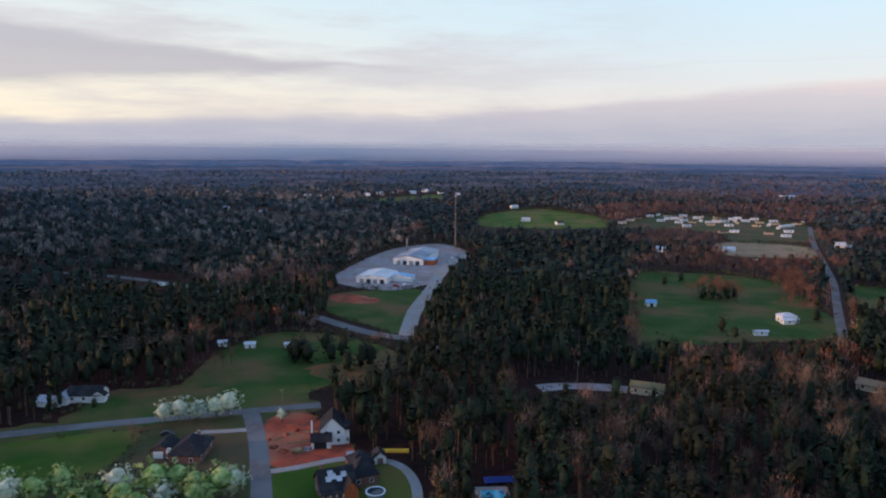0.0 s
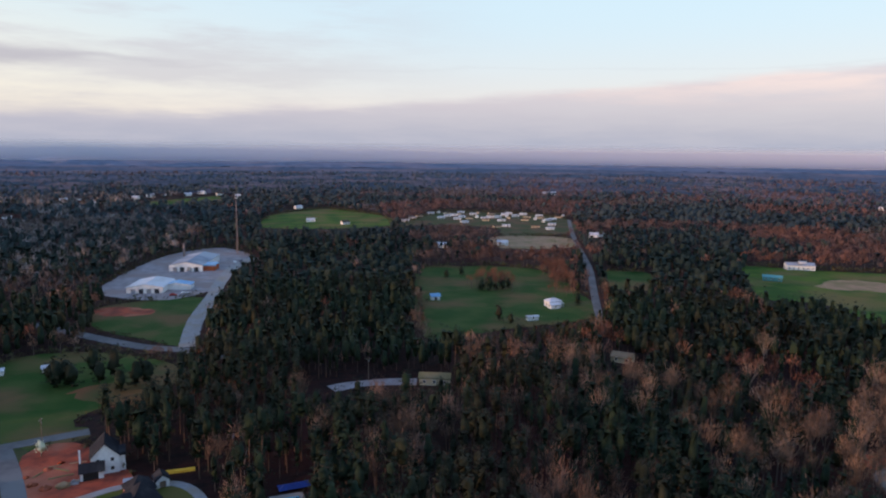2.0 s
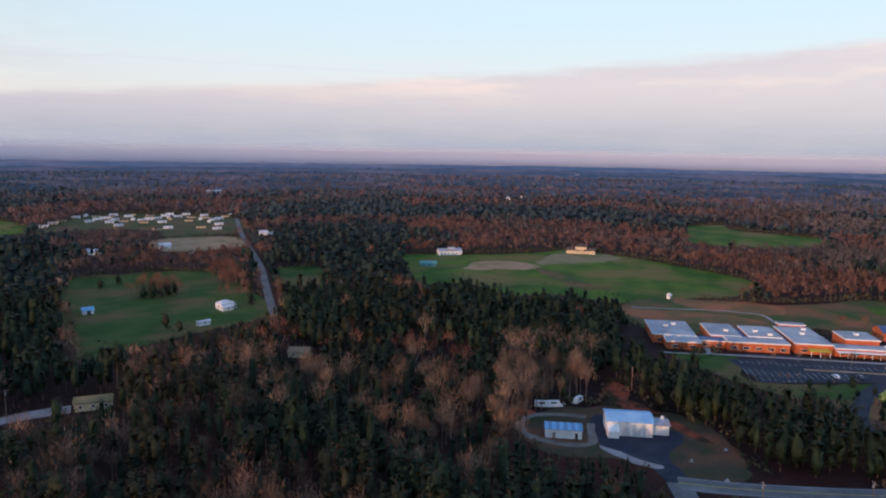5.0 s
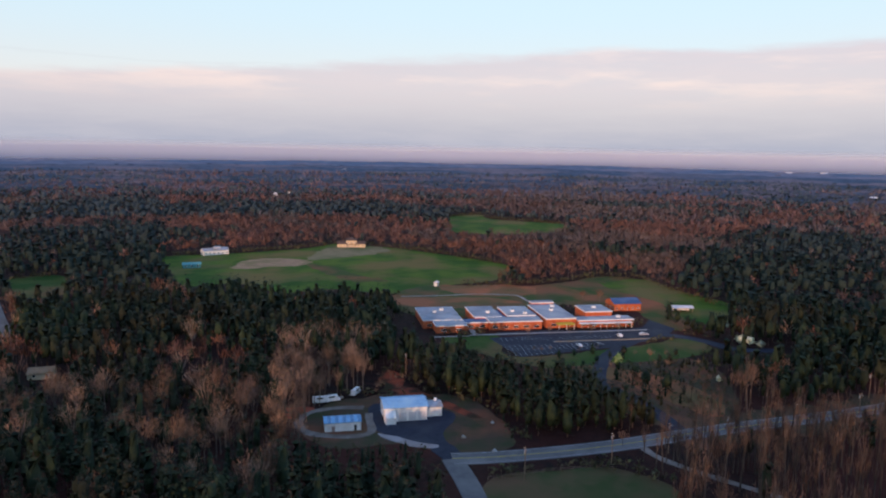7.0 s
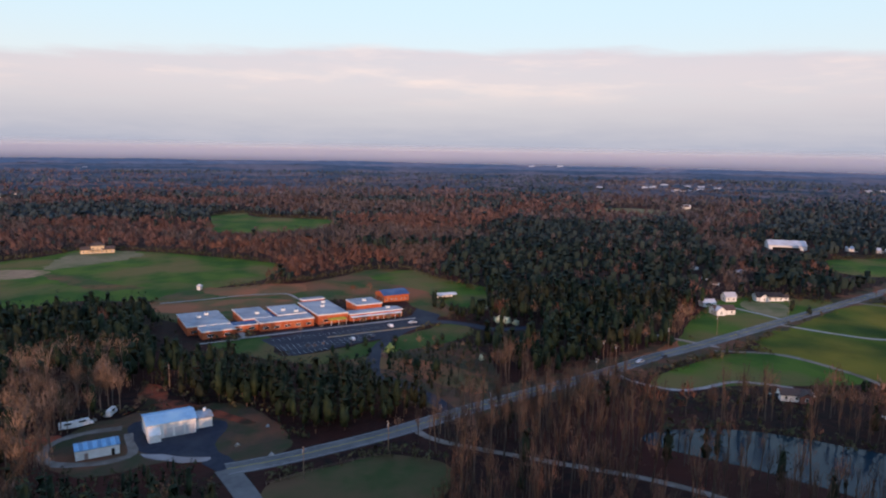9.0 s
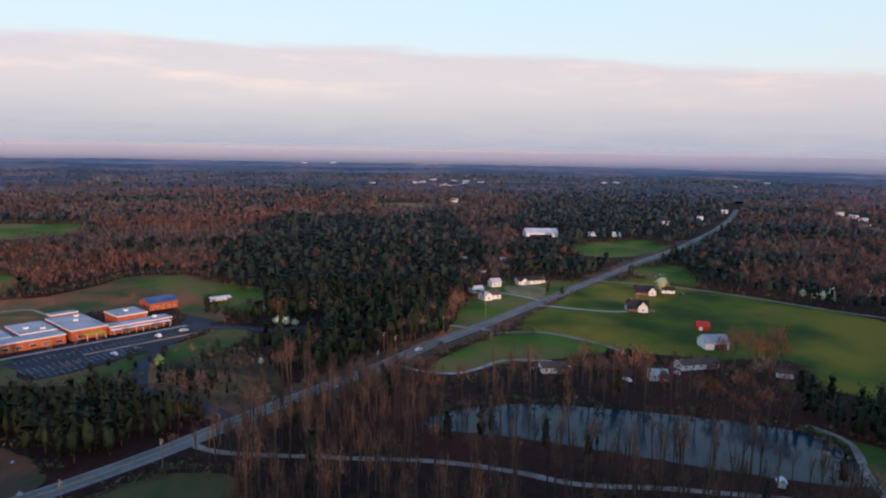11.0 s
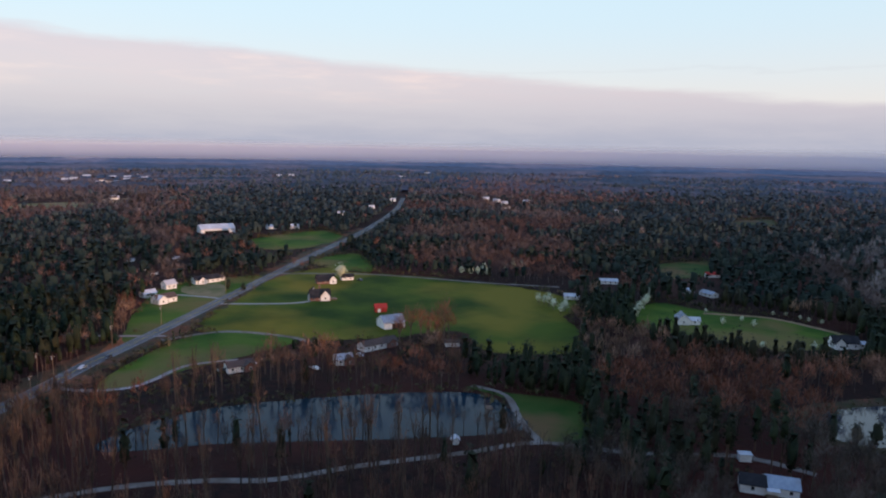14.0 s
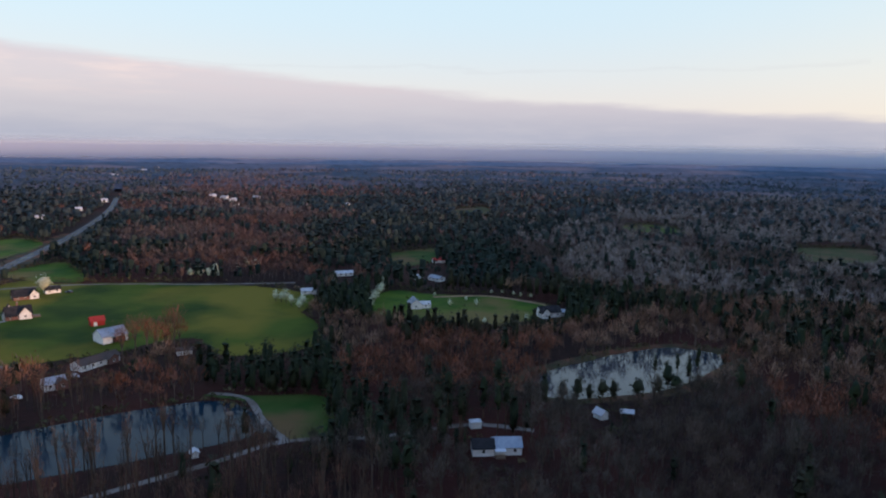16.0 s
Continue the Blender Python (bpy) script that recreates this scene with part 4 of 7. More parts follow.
def lattice_mast(x, y, height):
    t = building("lattice_mast", "tall rust-red lattice radio mast", "mast", x, y, 20, 4)
    legs = [(0.9 * math.cos(a), 0.9 * math.sin(a)) for a in (0.5, 2.6, 4.7)]
    for px, py in legs:
        part("leg", Build().tube((px, py, 0), (px * 0.5, py * 0.5, height), 0.12, 0.08, 5), STEEL, t)
    n = int(height / 2.2)
    for k in range(n):
        z0, z1 = height * k / n, height * (k + 1) / n
        b = Build()
        for i in range(3):
            s0, s1 = 1 - 0.5 * z0 / height, 1 - 0.5 * z1 / height
            a, c = legs[i], legs[(i + 1) % 3]
            b.tube((a[0] * s0, a[1] * s0, z0), (c[0] * s1, c[1] * s1, z1), 0.05, 0.05, 3)
            b.tube((a[0] * s1, a[1] * s1, z1), (c[0] * s1, c[1] * s1, z1), 0.05, 0.05, 3)
        part("brace", b, STEEL, t)
    part("platform", Build().box(-1.0, 1.0, -1.0, 1.0, height * 0.94, height * 0.94 + 0.2), STEEL, t)
    for k in range(3):
        part("antenna", Build().box(-1.2 + k, -0.9 + k, -1.2, -1.05, height * 0.94, height * 0.94 + 2.4), TRIM, t, "white panel antenna")
    part("beacon", Build().tube((0, 0, height), (0, 0, height + 1.2), 0.15, 0.1, 6), TRIM, t)


lattice_mast(10, 666, 56)
t = building("white_house", "white house with a pale metal roof in the pasture", "house", 200, 397, 6, 10)
volume(t, 1, 1, 9, 6.5, 3.6, 2.0, WHITEWALL, WHITEROOF, "hip", "x", storeys=1)
volume(t, -1.5, -4.5, 7, 4.0, 2.4, 0.8, WHITEWALL, WHITEROOF, "gable", "x")
porch(t, 2.5, 6.0, -4.6, -2.3, 2.6, 3, WHITEROOF)
t = building("mobile_home", "long low white mobile home at the edge of the trees", "mobile home", 172, 367, 3, 6)
volume(t, 0, 0, 7, 3, 2.4, 0.5, WHITEWALL, WHITEROOF, "gable", "x")
t = building("shed", "pale blue metal shed in the pasture", "shed", 132.5, 436, 0, 6)
volume(t, 0, 0, 6, 4.5, 2.6, 1.6, WHITEWALL, BLUEROOF, "gable", "x", windows=False)
door(t, -1, 1, -2.28, 2.2, DARKMETAL)
t = building("cottage", "long beige cottage with a tan roof in the woods", "house", 84, 275, -22, 11)
volume(t, 0, 0, 13, 6, 3.2, 1.6, CREAM, STRAW, "gable", "x")
door(t, -0.5, 0.5, -2.78, 2.05, TRIM)
t = building("cottage", "pale cottage half hidden among bare trees", "house", 180, 281, -45, 9)
volume(t, 0, 0, 10, 6, 2.8, 1.8, CREAM, TAN, "gable", "x")
t = building("barn", "long white barn with a silver roof beside the ball field", "barn", 474, 473, -26, 14)
volume(t, 0, 0, 23, 9, 4.2, 2.0, WHITEWALL, SILVER, "gable", "x")
volume(t, 2, 0, 6, 3, 1.2, 0.7, WHITEWALL, SILVER, "gable", "x", windows=False, z=5.6, name="cupola")
t = building("teal_hall", "low teal metal hall beside the ball field", "hall", 412, 437, -42, 10)
volume(t, 0, 0, 14, 8, 3.0, 1.2, TEAL, TEAL, "gable", "x")
t = building("yellow_house", "large yellow house with a white two-storey middle on a knoll", "house", 586, 397, -58, 16)
volume(t, 0, 1, 11, 10, 7.0, 3.2, CREAM, BROWNROOF, "hip", "x", storeys=2)
volume(t, -9.5, -1, 9, 8, 3.6, 2.4, CREAM, BROWNROOF, "gable", "x")
volume(t, 9.5, -1, 9, 8, 3.6, 2.4, CREAM, BROWNROOF, "gable", "x")
porch(t, -5.5, 5.5, -6.8, -4.0, 3.2, 5, BROWNROOF)
chimney(t, 5.0, 2.0, 7.0, 11.5)

# ---- the school: a row of brick wings under flat grey roofs, seen along its front ----
school = building("school", "low red brick school with flat grey roofs and white fascias", "school", 332, 170, -53, 20)
for k in range(0, 120, 14):
    c, s = math.cos(radians(-53)), math.sin(radians(-53))
    HOUSE_SPOTS.append((332 + k * c - 18 * s, 170 + k * s + 18 * c, 24))


def wing(x0, x1, y0, y1, height, wall=BRICK, roof=GREYROOF, name="wing", fascia=True, glaze=True):
    """A wing of the school: brick walls with strip windows, a white fascia and a flat roof with a raised edge."""
    w = part(name, Build().box(x0, x1, y0, y1, 0, height), wall, school)
    if fascia:
        part("fascia", Build().box(x0 - 0.35, x1 + 0.35, y0 - 0.35, y1 + 0.35, height + 0.01, height + 0.55), TRIM, w, "white fascia board")
    part("roof", Build().box(x0 - 0.2, x1 + 0.2, y0 - 0.2, y1 + 0.2, height + 0.4, height + 0.62), roof, w, "grey roof membrane")
    if glaze:
        n = max(1, int((x1 - x0) / 6))
        for i in range(n):
            c = x0 + (x1 - x0) * (i + 0.5) / n
            f = part("window", Build().box(c - 1.5, c + 1.5, y0 - 0.06, y0 + 0.06, 1.0, 2.5), TRIM, school)
            for j in range(3):
                part("pane", Build().box(c - 1.42 + j * 0.97, c - 0.52 + j * 0.97, y0 - 0.08, y0 + 0.08, 1.1, 2.4), GLASS, f)
    return w


wing(-5, 17, 8.5, 40, 4.4, name="classroom_wing")
wing(0.5, 17.5, -2.6, 7.8, 3.8, name="front_block")
wing(18.2, 31, 3.5, 11, 3.6, roof=NAVYROOF, name="link")
wing(25.5, 41, 11.8, 38, 4.6, name="classroom_wing", glaze=False)
wing(31.8, 62, 0.5, 11.0, 4.4, name="front_block")
wing(45, 61.5, 11.8, 34.5, 5.0, name="classroom_wing", glaze=False)
part("court_roof", Build().box(41.4, 44.6, 12, 33, 0, 4.0), NAVYROOF, school, "dark recessed court roof")
part("court_roof", Build().box(61.9, 64.8, 13, 33, 0, 4.0), NAVYROOF, school, "dark recessed court roof")
wing(65.2, 83, 2.0, 38, 5.0, name="hall_wing")
wing(68, 82, 38.6, 44, 6.2, name="rear_block", glaze=False)
wing(84, 118, 1.0, 9.5, 3.8, name="front_block")
wing(92, 108.5, 10.2, 27, 6.6, name="raised_hall", glaze=False)
part("canopy", Build().box(70.5, 80.5, -3.5, 1.8, 2.9, 3.2), YELLOW, school, "yellow-green entrance canopy")
for px in (71, 75.5, 80):
    part("canopy_post", Build().tube((px, -3.2, 0), (px, -3.2, 2.9), 0.15, 0.15, 8), TRIM, school)
part("canopy", Build().box(84, 116, -2.4, 0.7, 2.8, 3.05), TRIM, school, "white walkway canopy")
for k in range(9):
    part("canopy_post", Build().tube((85 + k * 3.8, -2.2, 0), (85 + k * 3.8, -2.2, 2.8), 0.12, 0.12, 8), TRIM, school)
for px, py, pz in ((4, 25, 5.3), (9, 30, 5.3), (35, 20, 5.5), (50, 20, 5.9), (56, 14, 5.9), (74, 20, 5.9), (78, 30, 5.9), (100, 18, 7.5), (110, 5, 4.7)):
    u = part("roof_unit", Build().box(px - 1.1, px + 1.1, py - 0.8, py + 0.8, pz, pz + 1.1), TRIM, school, "white rooftop air unit")
    part("fan", Build().tube((px, py, pz + 1.1), (px, py, pz + 1.25), 0.55, 0.55, 12), DARKMETAL, u)
t = building("gymnasium", "brick gymnasium with a navy blue metal roof", "gymnasium", 447.5, 92, -53, 17)
volume(t, 0, 0, 18, 14, 4.6, 2.4, BRICK, NAVYROOF, "gable", "x")
ribs(t, 18, 14, 4.6, 2.4, NAVYROOF, 1.2)
t = building("pavilion", "long pale open-sided pavilion on the grass", "pavilion", 459, 57, -60, 9)
part("roof", Build().gable(-6.5, 6.5, -3, 3, 2.8, 1.0, 0.4), WHITEROOF, t)
for sx in (-6, -2, 2, 6):
    for sy in (-2.7, 2.7):
        part("post", Build().box(sx - 0.1, sx + 0.1, sy - 0.1, sy + 0.1, 0, 2.75), WOOD, t)
part("back_panel", Build().box(-6.2, 6.2, 2.55, 2.66, 0.0, 1.6), WHITEWALL, t)
t = building("ticket_booth", "tiny white ticket booth on the field", "booth", 449, 229, 0, 3)
volume(t, 0, 0, 2.6, 2.6, 2.6, 1.8, WHITEWALL, WHITEROOF, "hip", "x", windows=False)
door(t, -0.5, 0.5, -1.33, 2.0)

# ---- the metal sheds by the junction ----
t = building("metal_shed", "small white metal shed with a striped blue roof", "shed", 197.6, 137.9, -51, 9)
part("wall", Build().gable_walls(-6.4, 6.4, -3.2, 3.2, 0, 3.4, 1.0), WHITEWALL, t)
for i in range(10):
    x0, x1 = -6.7 + i * 1.34, -5.36 + i * 1.34
    for s in (-1, 1):
        v = [(x, y, z) for x in (x0, x1 - 0.04) for y, z in ((s * 3.6, 3.28), (0, 4.42), (0, 4.52), (s * 3.6, 3.38))]
        part("roof_panel", Build().add(v, [(0, 1, 2, 3), (7, 6, 5, 4), (0, 4, 5, 1), (1, 5, 6, 2), (2, 6, 7, 3), (3, 7, 4, 0)]), SLATEBLUE if i % 2 else BLUEROOF, t)
door(t, -3.9, -2.8, -3.23, 2.1, STEEL)
# this door is a black panel in place of a shaded doorway
door(t, 4.0, 4.9, -3.23, 2.2, RUBBER, label="dark panel for the shade in the open doorway")
t = building("metal_shed", "large white metal shed with a pale blue roof and an annex", "shed", 218.7, 124.6, -51, 15)
volume(t, 0, 0, 16, 11.5, 5.4, 1.5, WHITEWALL, BLUEROOF, "gable", "x", windows=False)
ribs(t, 16, 11.5, 5.4, 1.5, BLUEROOF, 1.0)
part("lean_to", Build().add([(-7.9, -5.8, 0), (-4.0, -5.8, 0), (-4.0, -8.4, 0), (-7.9, -8.4, 0), (-7.9, -5.8, 4.6), (-4.0, -5.8, 4.6), (-4.0, -8.4, 2.6), (-7.9, -8.4, 2.6)], [(3, 2, 1, 0), (4, 5, 6, 7)[::-1], (0, 1, 5, 4), (1, 2, 6, 5), (2, 3, 7, 6), (3, 0, 4, 7)]), WHITEWALL, t, "white lean-to")
volume(t, 11.2, 0.5, 6, 7, 3.8, 0.8, WHITEWALL, SILVER, "gable", "x", windows=False, name="annex_wall")
part("roof_vent", Build().tube((12.5, 1.5, 4.4), (12.5, 1.5, 5.6), 0.5, 0.6, 10), TRIM, t)
for k in range(3):
    part("roller_door", Build().box(-2.6 + k * 3.6, 0.2 + k * 3.6, -5.83, -5.7, 0.02, 3.4), WHITEROOF, t)
part("stair", Build().box(-8.6, -8.1, -3.5, -1.5, 0, 1.2), DARKMETAL, t)

# ---- houses along the main road and in the pasture ----
t = building("white_house", "white roadside house with a long low wing", "house", 450, -121, -72, 12)
volume(t, 0, 0, 14, 7, 3.2, 2.4, WHITEWALL, BROWNROOF, "gable", "x")
volume(t, -4, -3, 5, 6, 3.2, 2.2, WHITEWALL, WHITEROOF, "gable", "y")
t = building("garage", "white gabled garage behind the roadside house", "garage", 492, -136, -72, 8)
volume(t, 0, 0, 8, 6, 3.4, 2.6, WHITEWALL, WHITEROOF, "gable", "x")
t = building("cottage", "small white cottage behind the roadside house", "house", 472, -117, -72, 8)
volume(t, 0, 0, 9, 6, 2.6, 2.0, WHITEWALL, WHITEROOF, "gable", "x")
t = building("white_house", "long white ranch house with a dark roof", "house", 500, -164, -80, 13)
volume(t, 0, 0, 19, 8, 3.0, 2.4, WHITEWALL, DARKROOF, "gable", "x")
volume(t, -5, -3, 5, 6, 3.0, 2.2, WHITEWALL, DARKROOF, "gable", "y")
volume(t, 12.5, 1, 4, 5, 2.4, 1.4, WHITEWALL, BROWNROOF, "gable", "x")
t = building("farmhouse", "brick farmhouse with a steep charcoal roof and white gables", "house", 404, -207, -111, 11)
volume(t, 0, 0, 13, 9, 2.5, 4.6, BROWNBRICK, DARKROOF, "gable", "x")
volume(t, 3, -3.5, 4, 6, 3.4, 3.4, WHITEWALL, DARKROOF, "gable", "y")
volume(t, -4, 2, 3, 7, 3.4, 4.8, WHITEWALL, DARKROOF, "gable", "y", windows=False)
part("deck", Build().box(6.5, 11, -3, 3, 0.0, 0.5), WOOD, t, "brown wooden deck")
chimney(t, 0, 2.5, 3.4, 8.6)
t = building("farmhouse", "brick farmhouse with a dark roof and white gable", "house", 452, -236, -107, 11)
volume(t, 0, 0, 13, 9, 2.4, 4.0, BROWNBRICK, DARKROOF, "gable", "x")
volume(t, 5, -3.2, 4, 5, 3.2, 2.8, WHITEWALL, DARKROOF, "gable", "y")
t = building("garage", "low white garage with a dark roof beneath the blossom tree", "garage", 455, -256, -107, 7)
volume(t, 0, 0, 9, 6, 2.6, 1.8, WHITEWALL, DARKROOF, "gable", "x")
t = building("red_barn", "small bright red barn with a white door", "barn", 354, -222.5, -111, 6)
volume(t, 0, 0, 7, 5.5, 2.8, 2.0, REDBARN, REDBARN, "gable", "x", windows=False)
part("barn_door", Build().box(-2.2, -0.4, -2.85, -2.72, 0.02, 2.2), TRIM, t, "white barn door")
t = building("pole_barn", "grey pole barn with a pale roof and a dark panel for its bay", "barn", 320, -208, -99, 12)
volume(t, 0, 0, 12.5, 11, 3.6, 3.2, WHITEWALL, SILVER, "gable", "x", windows=False)
ribs(t, 12.5, 11, 3.6, 3.2, SILVER, 1.0)
# the barn is closed: a black slab gives the bay's shade
part("open_bay", Build().box(-1.5, 5.0, -5.6, -5.45, 0.03, 3.0), RUBBER, t, "dark panel for the shade in the barn bay")
t = building("riding_hall", "broad white riding hall with a low white roof", "barn", 790, -273, -96, 26)
volume(t, 0, 0, 38, 22, 4.5, 4.5, WHITEWALL, WHITEROOF, "gable", "x", windows=False)
# black strip on the solid wall, drawn for shade under the roof
part("open_side", Build().box(-15, 12, -11.15, -10.95, 0.05, 2.6), RUBBER, t, "dark panel for the shade along the hall's side")
for x, y, turn, ln, lab in ((293, -110, -94, 12, "brown-roofed ranch house among bare trees"), (276, -153, -104, 8, "small cream garage among bare trees"), (289, -180, -85, 20, "long low brown-roofed house among bare trees")):
    t = building("ranch_house", lab, "house", x, y, turn, ln * 0.65)
    volume(t, 0, 0, ln, 7, 2.8, 1.8, WHITEWALL, GREYROOF if ln == 8 else BROWNROOF, "gable", "x")
    volume(t, ln * 0.28, -3.2, 4, 5, 2.8, 1.6, BROWNBRICK, BROWNROOF, "gable", "y")
t = building("shed", "small brown-roofed shed at the edge of the pasture", "shed", 270, -213, -124, 6)
volume(t, 0, 0, 7, 4, 2.4, 1.0, WHITEWALL, BROWNROOF, "gable", "x", windows=False)
for x, y, turn, ln, w, roof, lab in ((298, -372, -133, 9, 6, DARKROOF, "small dark-roofed cabin in the trees"), (314, -350, -135, 13, 6, WHITEROOF, "long white-roofed house in the trees"), (337, -415, -131, 20, 7, WHITEROOF, "long low white building in the trees"), (267, -440, 164, 16, 8, SILVER, "silver-roofed house in the trees"), (281, -436, -135, 8, 6, WHITEROOF, "small white outbuilding in the trees"), (309, -512, -135, 14, 8, REDBARN, "far red-roofed farmhouse in the woods")):
    t = building("country_house", lab, "house", x, y, turn, ln * 0.65)
    volume(t, 0, 0, ln * 0.75, w * 0.8, 2.4, 1.5, WHITEWALL, roof, "gable", "x")
t = building("white_house", "grey and white house on the hill lawn", "house", 232, -356, -135, 10)
volume(t, 0, 0, 10, 7, 3.2, 3.0, WHITEWALL, GREYROOF, "gable", "y")
volume(t, 6.5, -1, 6, 5, 2.6, 1.6, WHITEWALL, WHITEROOF, "gable", "x")
t = building("white_house", "white gabled house with a dark roof on the hill lawn", "house", 153.5, -383, -132, 11)
volume(t, 0, 0, 13, 8, 3.2, 3.0, WHITEWALL, DARKROOF, "gable", "x")
volume(t, -4, -3.5, 5, 5, 3.2, 2.8, WHITEWALL, DARKROOF, "gable", "y")
volume(t, 8.5, 0, 4, 5, 2.4, 1.2, WHITEWALL, WHITEROOF, "gable", "x")
t = building("lake_house", "pale metal-roofed house with a darker wing in the woods", "house", 95.5, -197.5, -145, 11)
volume(t, 3.2, 0.5, 9, 7.5, 2.8, 2.0, WHITEWALL, SILVER, "gable", "x")
volume(t, -5, -0.5, 7, 6.5, 2.8, 2.0, WHITEWALL, DARKROOF, "gable", "x")
part("porch_floor", Build().box(-1.2, 2.0, -6.0, -3.4, 0.0, 0.4), WOOD, t)
part("porch_roof", Build().box(-1.4, 2.2, -6.2, -3.4, 2.5, 2.65), WHITEROOF, t)
t = building("shed", "small pale flat-roofed shed by the lane", "shed", 111, -211, -135, 4)
volume(t, 0, 0, 3.8, 2.8, 2.3, 0.3, WHITEWALL, WHITEROOF, "flat", "x", windows=False)
t = building("boathouse", "white gabled boathouse near the lake", "shed", 75.5, -244.5, -30, 6)
volume(t, 0, 0, 4.4, 3.4, 2.1, 1.5, WHITEWALL, WHITEROOF, "gable", "x", windows=False)
t = building("boat_shelter", "small white boat shelter near the lake", "shed", 67.5, -251, 20, 5)
part("roof", Build().gable(-2.5, 2.5, -1.6, 1.6, 2.0, 0.9, 0.2), WHITEROOF, t)
for sx, sy in ((-2.3, -1.4), (2.3, -1.4), (2.3, 1.4), (-2.3, 1.4)):
    part("post", Build().box(sx - 0.08, sx + 0.08, sy - 0.08, sy + 0.08, 0, 2.0), WOOD, t)
t = building("pump_house", "tiny pale pump house on the pond shore", "shed", 176, -141, -30, 3)
volume(t, 0, 0, 2.6, 2.2, 1.9, 0.7, WHITEWALL, WHITEROOF, "gable", "x", windows=False)

# ---- the mobile home park ----
PARK_SPOTS = [(238, 929), (257, 959), (276, 991), (304, 1026), (322, 1045), (330, 1028), (331, 995), (333, 965), (337, 943), (355, 959), (359, 938), (383, 976), (386, 954), (410, 986), (398, 940), (419, 964), (442, 988), (335, 830), (351, 837), (429, 915), (444, 930), (419, 841), (440, 896), (474, 932), (490, 947), (394, 796), (386, 822), (313, 894)]
PARK_SPOTS += [(318, 985), (345, 1010), (365, 1003), (372, 950), (395, 1003), (424, 1003), (404, 962), (430, 945), (455, 958), (452, 905), (408, 905), (425, 880), (372, 905), (352, 915), (300, 960), (318, 940), (380, 1022), (355, 1032)]
home = thing("mobile_home", "long white mobile home with a shallow roof", "mobile home", *PARK_SPOTS[0], -10, group="mobile home park")
volume(home, 0, 0, 10.5, 3.8, 2.4, 0.7, WHITEWALL, WHITEROOF, "gable", "x")
door(home, 1, 2, -1.93, 2.0, STEEL)
for i, (x, y) in enumerate(PARK_SPOTS[1:]):
    if i == 1:
        brown_home = thing("mobile_home", "long cream mobile home with a brown roof", "mobile home", x, y, 8, group="mobile home park")
        volume(brown_home, 0, 0, 10.5, 3.8, 2.4, 0.7, CREAM, BROWNROOF, "gable", "x")
        door(brown_home, 1, 2, -1.93, 2.0, STEEL)
    else:
        copy_thing(brown_home if i % 3 == 1 else home, pose(x, y, 0, 0, 0, (-14, 6, -22, 60, -8)[i % 5]))

# ---- far houses scattered in the woods ----
FAR_SPOTS = [(-264, 1331), (-248, 1363), (-207, 1280), (-145, 1042), (-154, 1373), (-134, 1423), (-105, 1461), (-68, 1448), (-44, 1504), (-9, 1454), (23, 1392), (-334, 1054), (-272, 1032), (112, 1122), (111, 948), (151, 909), (672, 1383), (690, 1385),
             (284, 628), (212, 673), (280, 677), (421, 720), (410, 715), (1716, -332), (1763, -362), (1736, -374), (1811, -412), (1837, -438), (1863, -467), (1848, -285)]
FAR_SPOTS += [(1284, -269), (1871, -832), (1869, -868), (1455, -1003), (1696, -1139), (1841, -1333), (1944, -1454), (1010, -872), (964, -859), (848, -779), (923, -895), (915, -833), (1466, -911), (786, -339), (778, -366), (1918, -285), (1876, -308), (1978, -354), (1822, -355), (1918, -402)]
FAR_SPOTS += [(1907, -436), (2013, -493), (1295, -274), (1093, 919), (1164, 942), (1809, -165), (946, -576), (1177, -700), (1053, -686), (707, -880), (896, -1838), (876, -485), (575, -140), (552, -142), (615, -177), (623, -142), (2842, 50), (3075, 14), (3129, -110), (3174, -359), (2041, 1413)]
far_house = thing("far_house", "far white house with a pale roof among trees", "house", *FAR_SPOTS[0], 10, group="far houses")
volume(far_house, 0, 0, 15, 9, 4.0, 3.0, WHITEWALL, WHITEROOF, "gable", "x")
far_dark = thing("far_house", "far white house with a dark roof among trees", "house", *FAR_SPOTS[1], 30, group="far houses")
volume(far_dark, 0, 0, 14, 9, 4.0, 3.2, WHITEWALL, BROWNROOF, "gable", "x")
FAR_CLEAR = []
for i, (x, y) in enumerate(FAR_SPOTS):
    r = math.hypot(x, y)
    FAR_CLEAR.append((x, y, 7 if r < 700 else 12 if r < 1000 else 30))
    k = 0.36 if r < 700 else 0.75 if r < 1100 else 0.75 + (r - 1100) / 2500
    z = float(rise(np.array([float(x)]), np.array([float(y)]))[0]) + (0 if r < 1000 else 2.9)
    if i > 1:
        h = copy_thing(far_house if i % 3 else far_dark, pose(x, y, z, 0, 0, math.degrees(math.atan2(y, x)) + 90 + (i * 37) % 70 - 35))
    else:
        h = (far_house, far_dark)[i]
        h.location.z = z
    h.scale = (k, k, k)
    h["label"] = h["label"]
HOUSE_SPOTS += FAR_CLEAR

# ---- the town's water tower on the horizon ----
t = thing("water_tower", "far white water tower on the horizon", "water tower", 2731, -2189, 0, 40.0)
part("leg", Build().tube((0, 0, 0), (0, 0, 44), 3.2, 2.4, 12), WHITEROOF, t)
part("tank", Build().tube((0, 0, 42), (0, 0, 47), 4, 9, 16), WHITEROOF, t)
part("tank", Build().tube((0, 0, 47), (0, 0, 52), 9, 7, 16), WHITEROOF, t)
part("tank_cap", Build().tube((0, 0, 52), (0, 0, 54), 7, 1, 16), WHITEROOF, t)

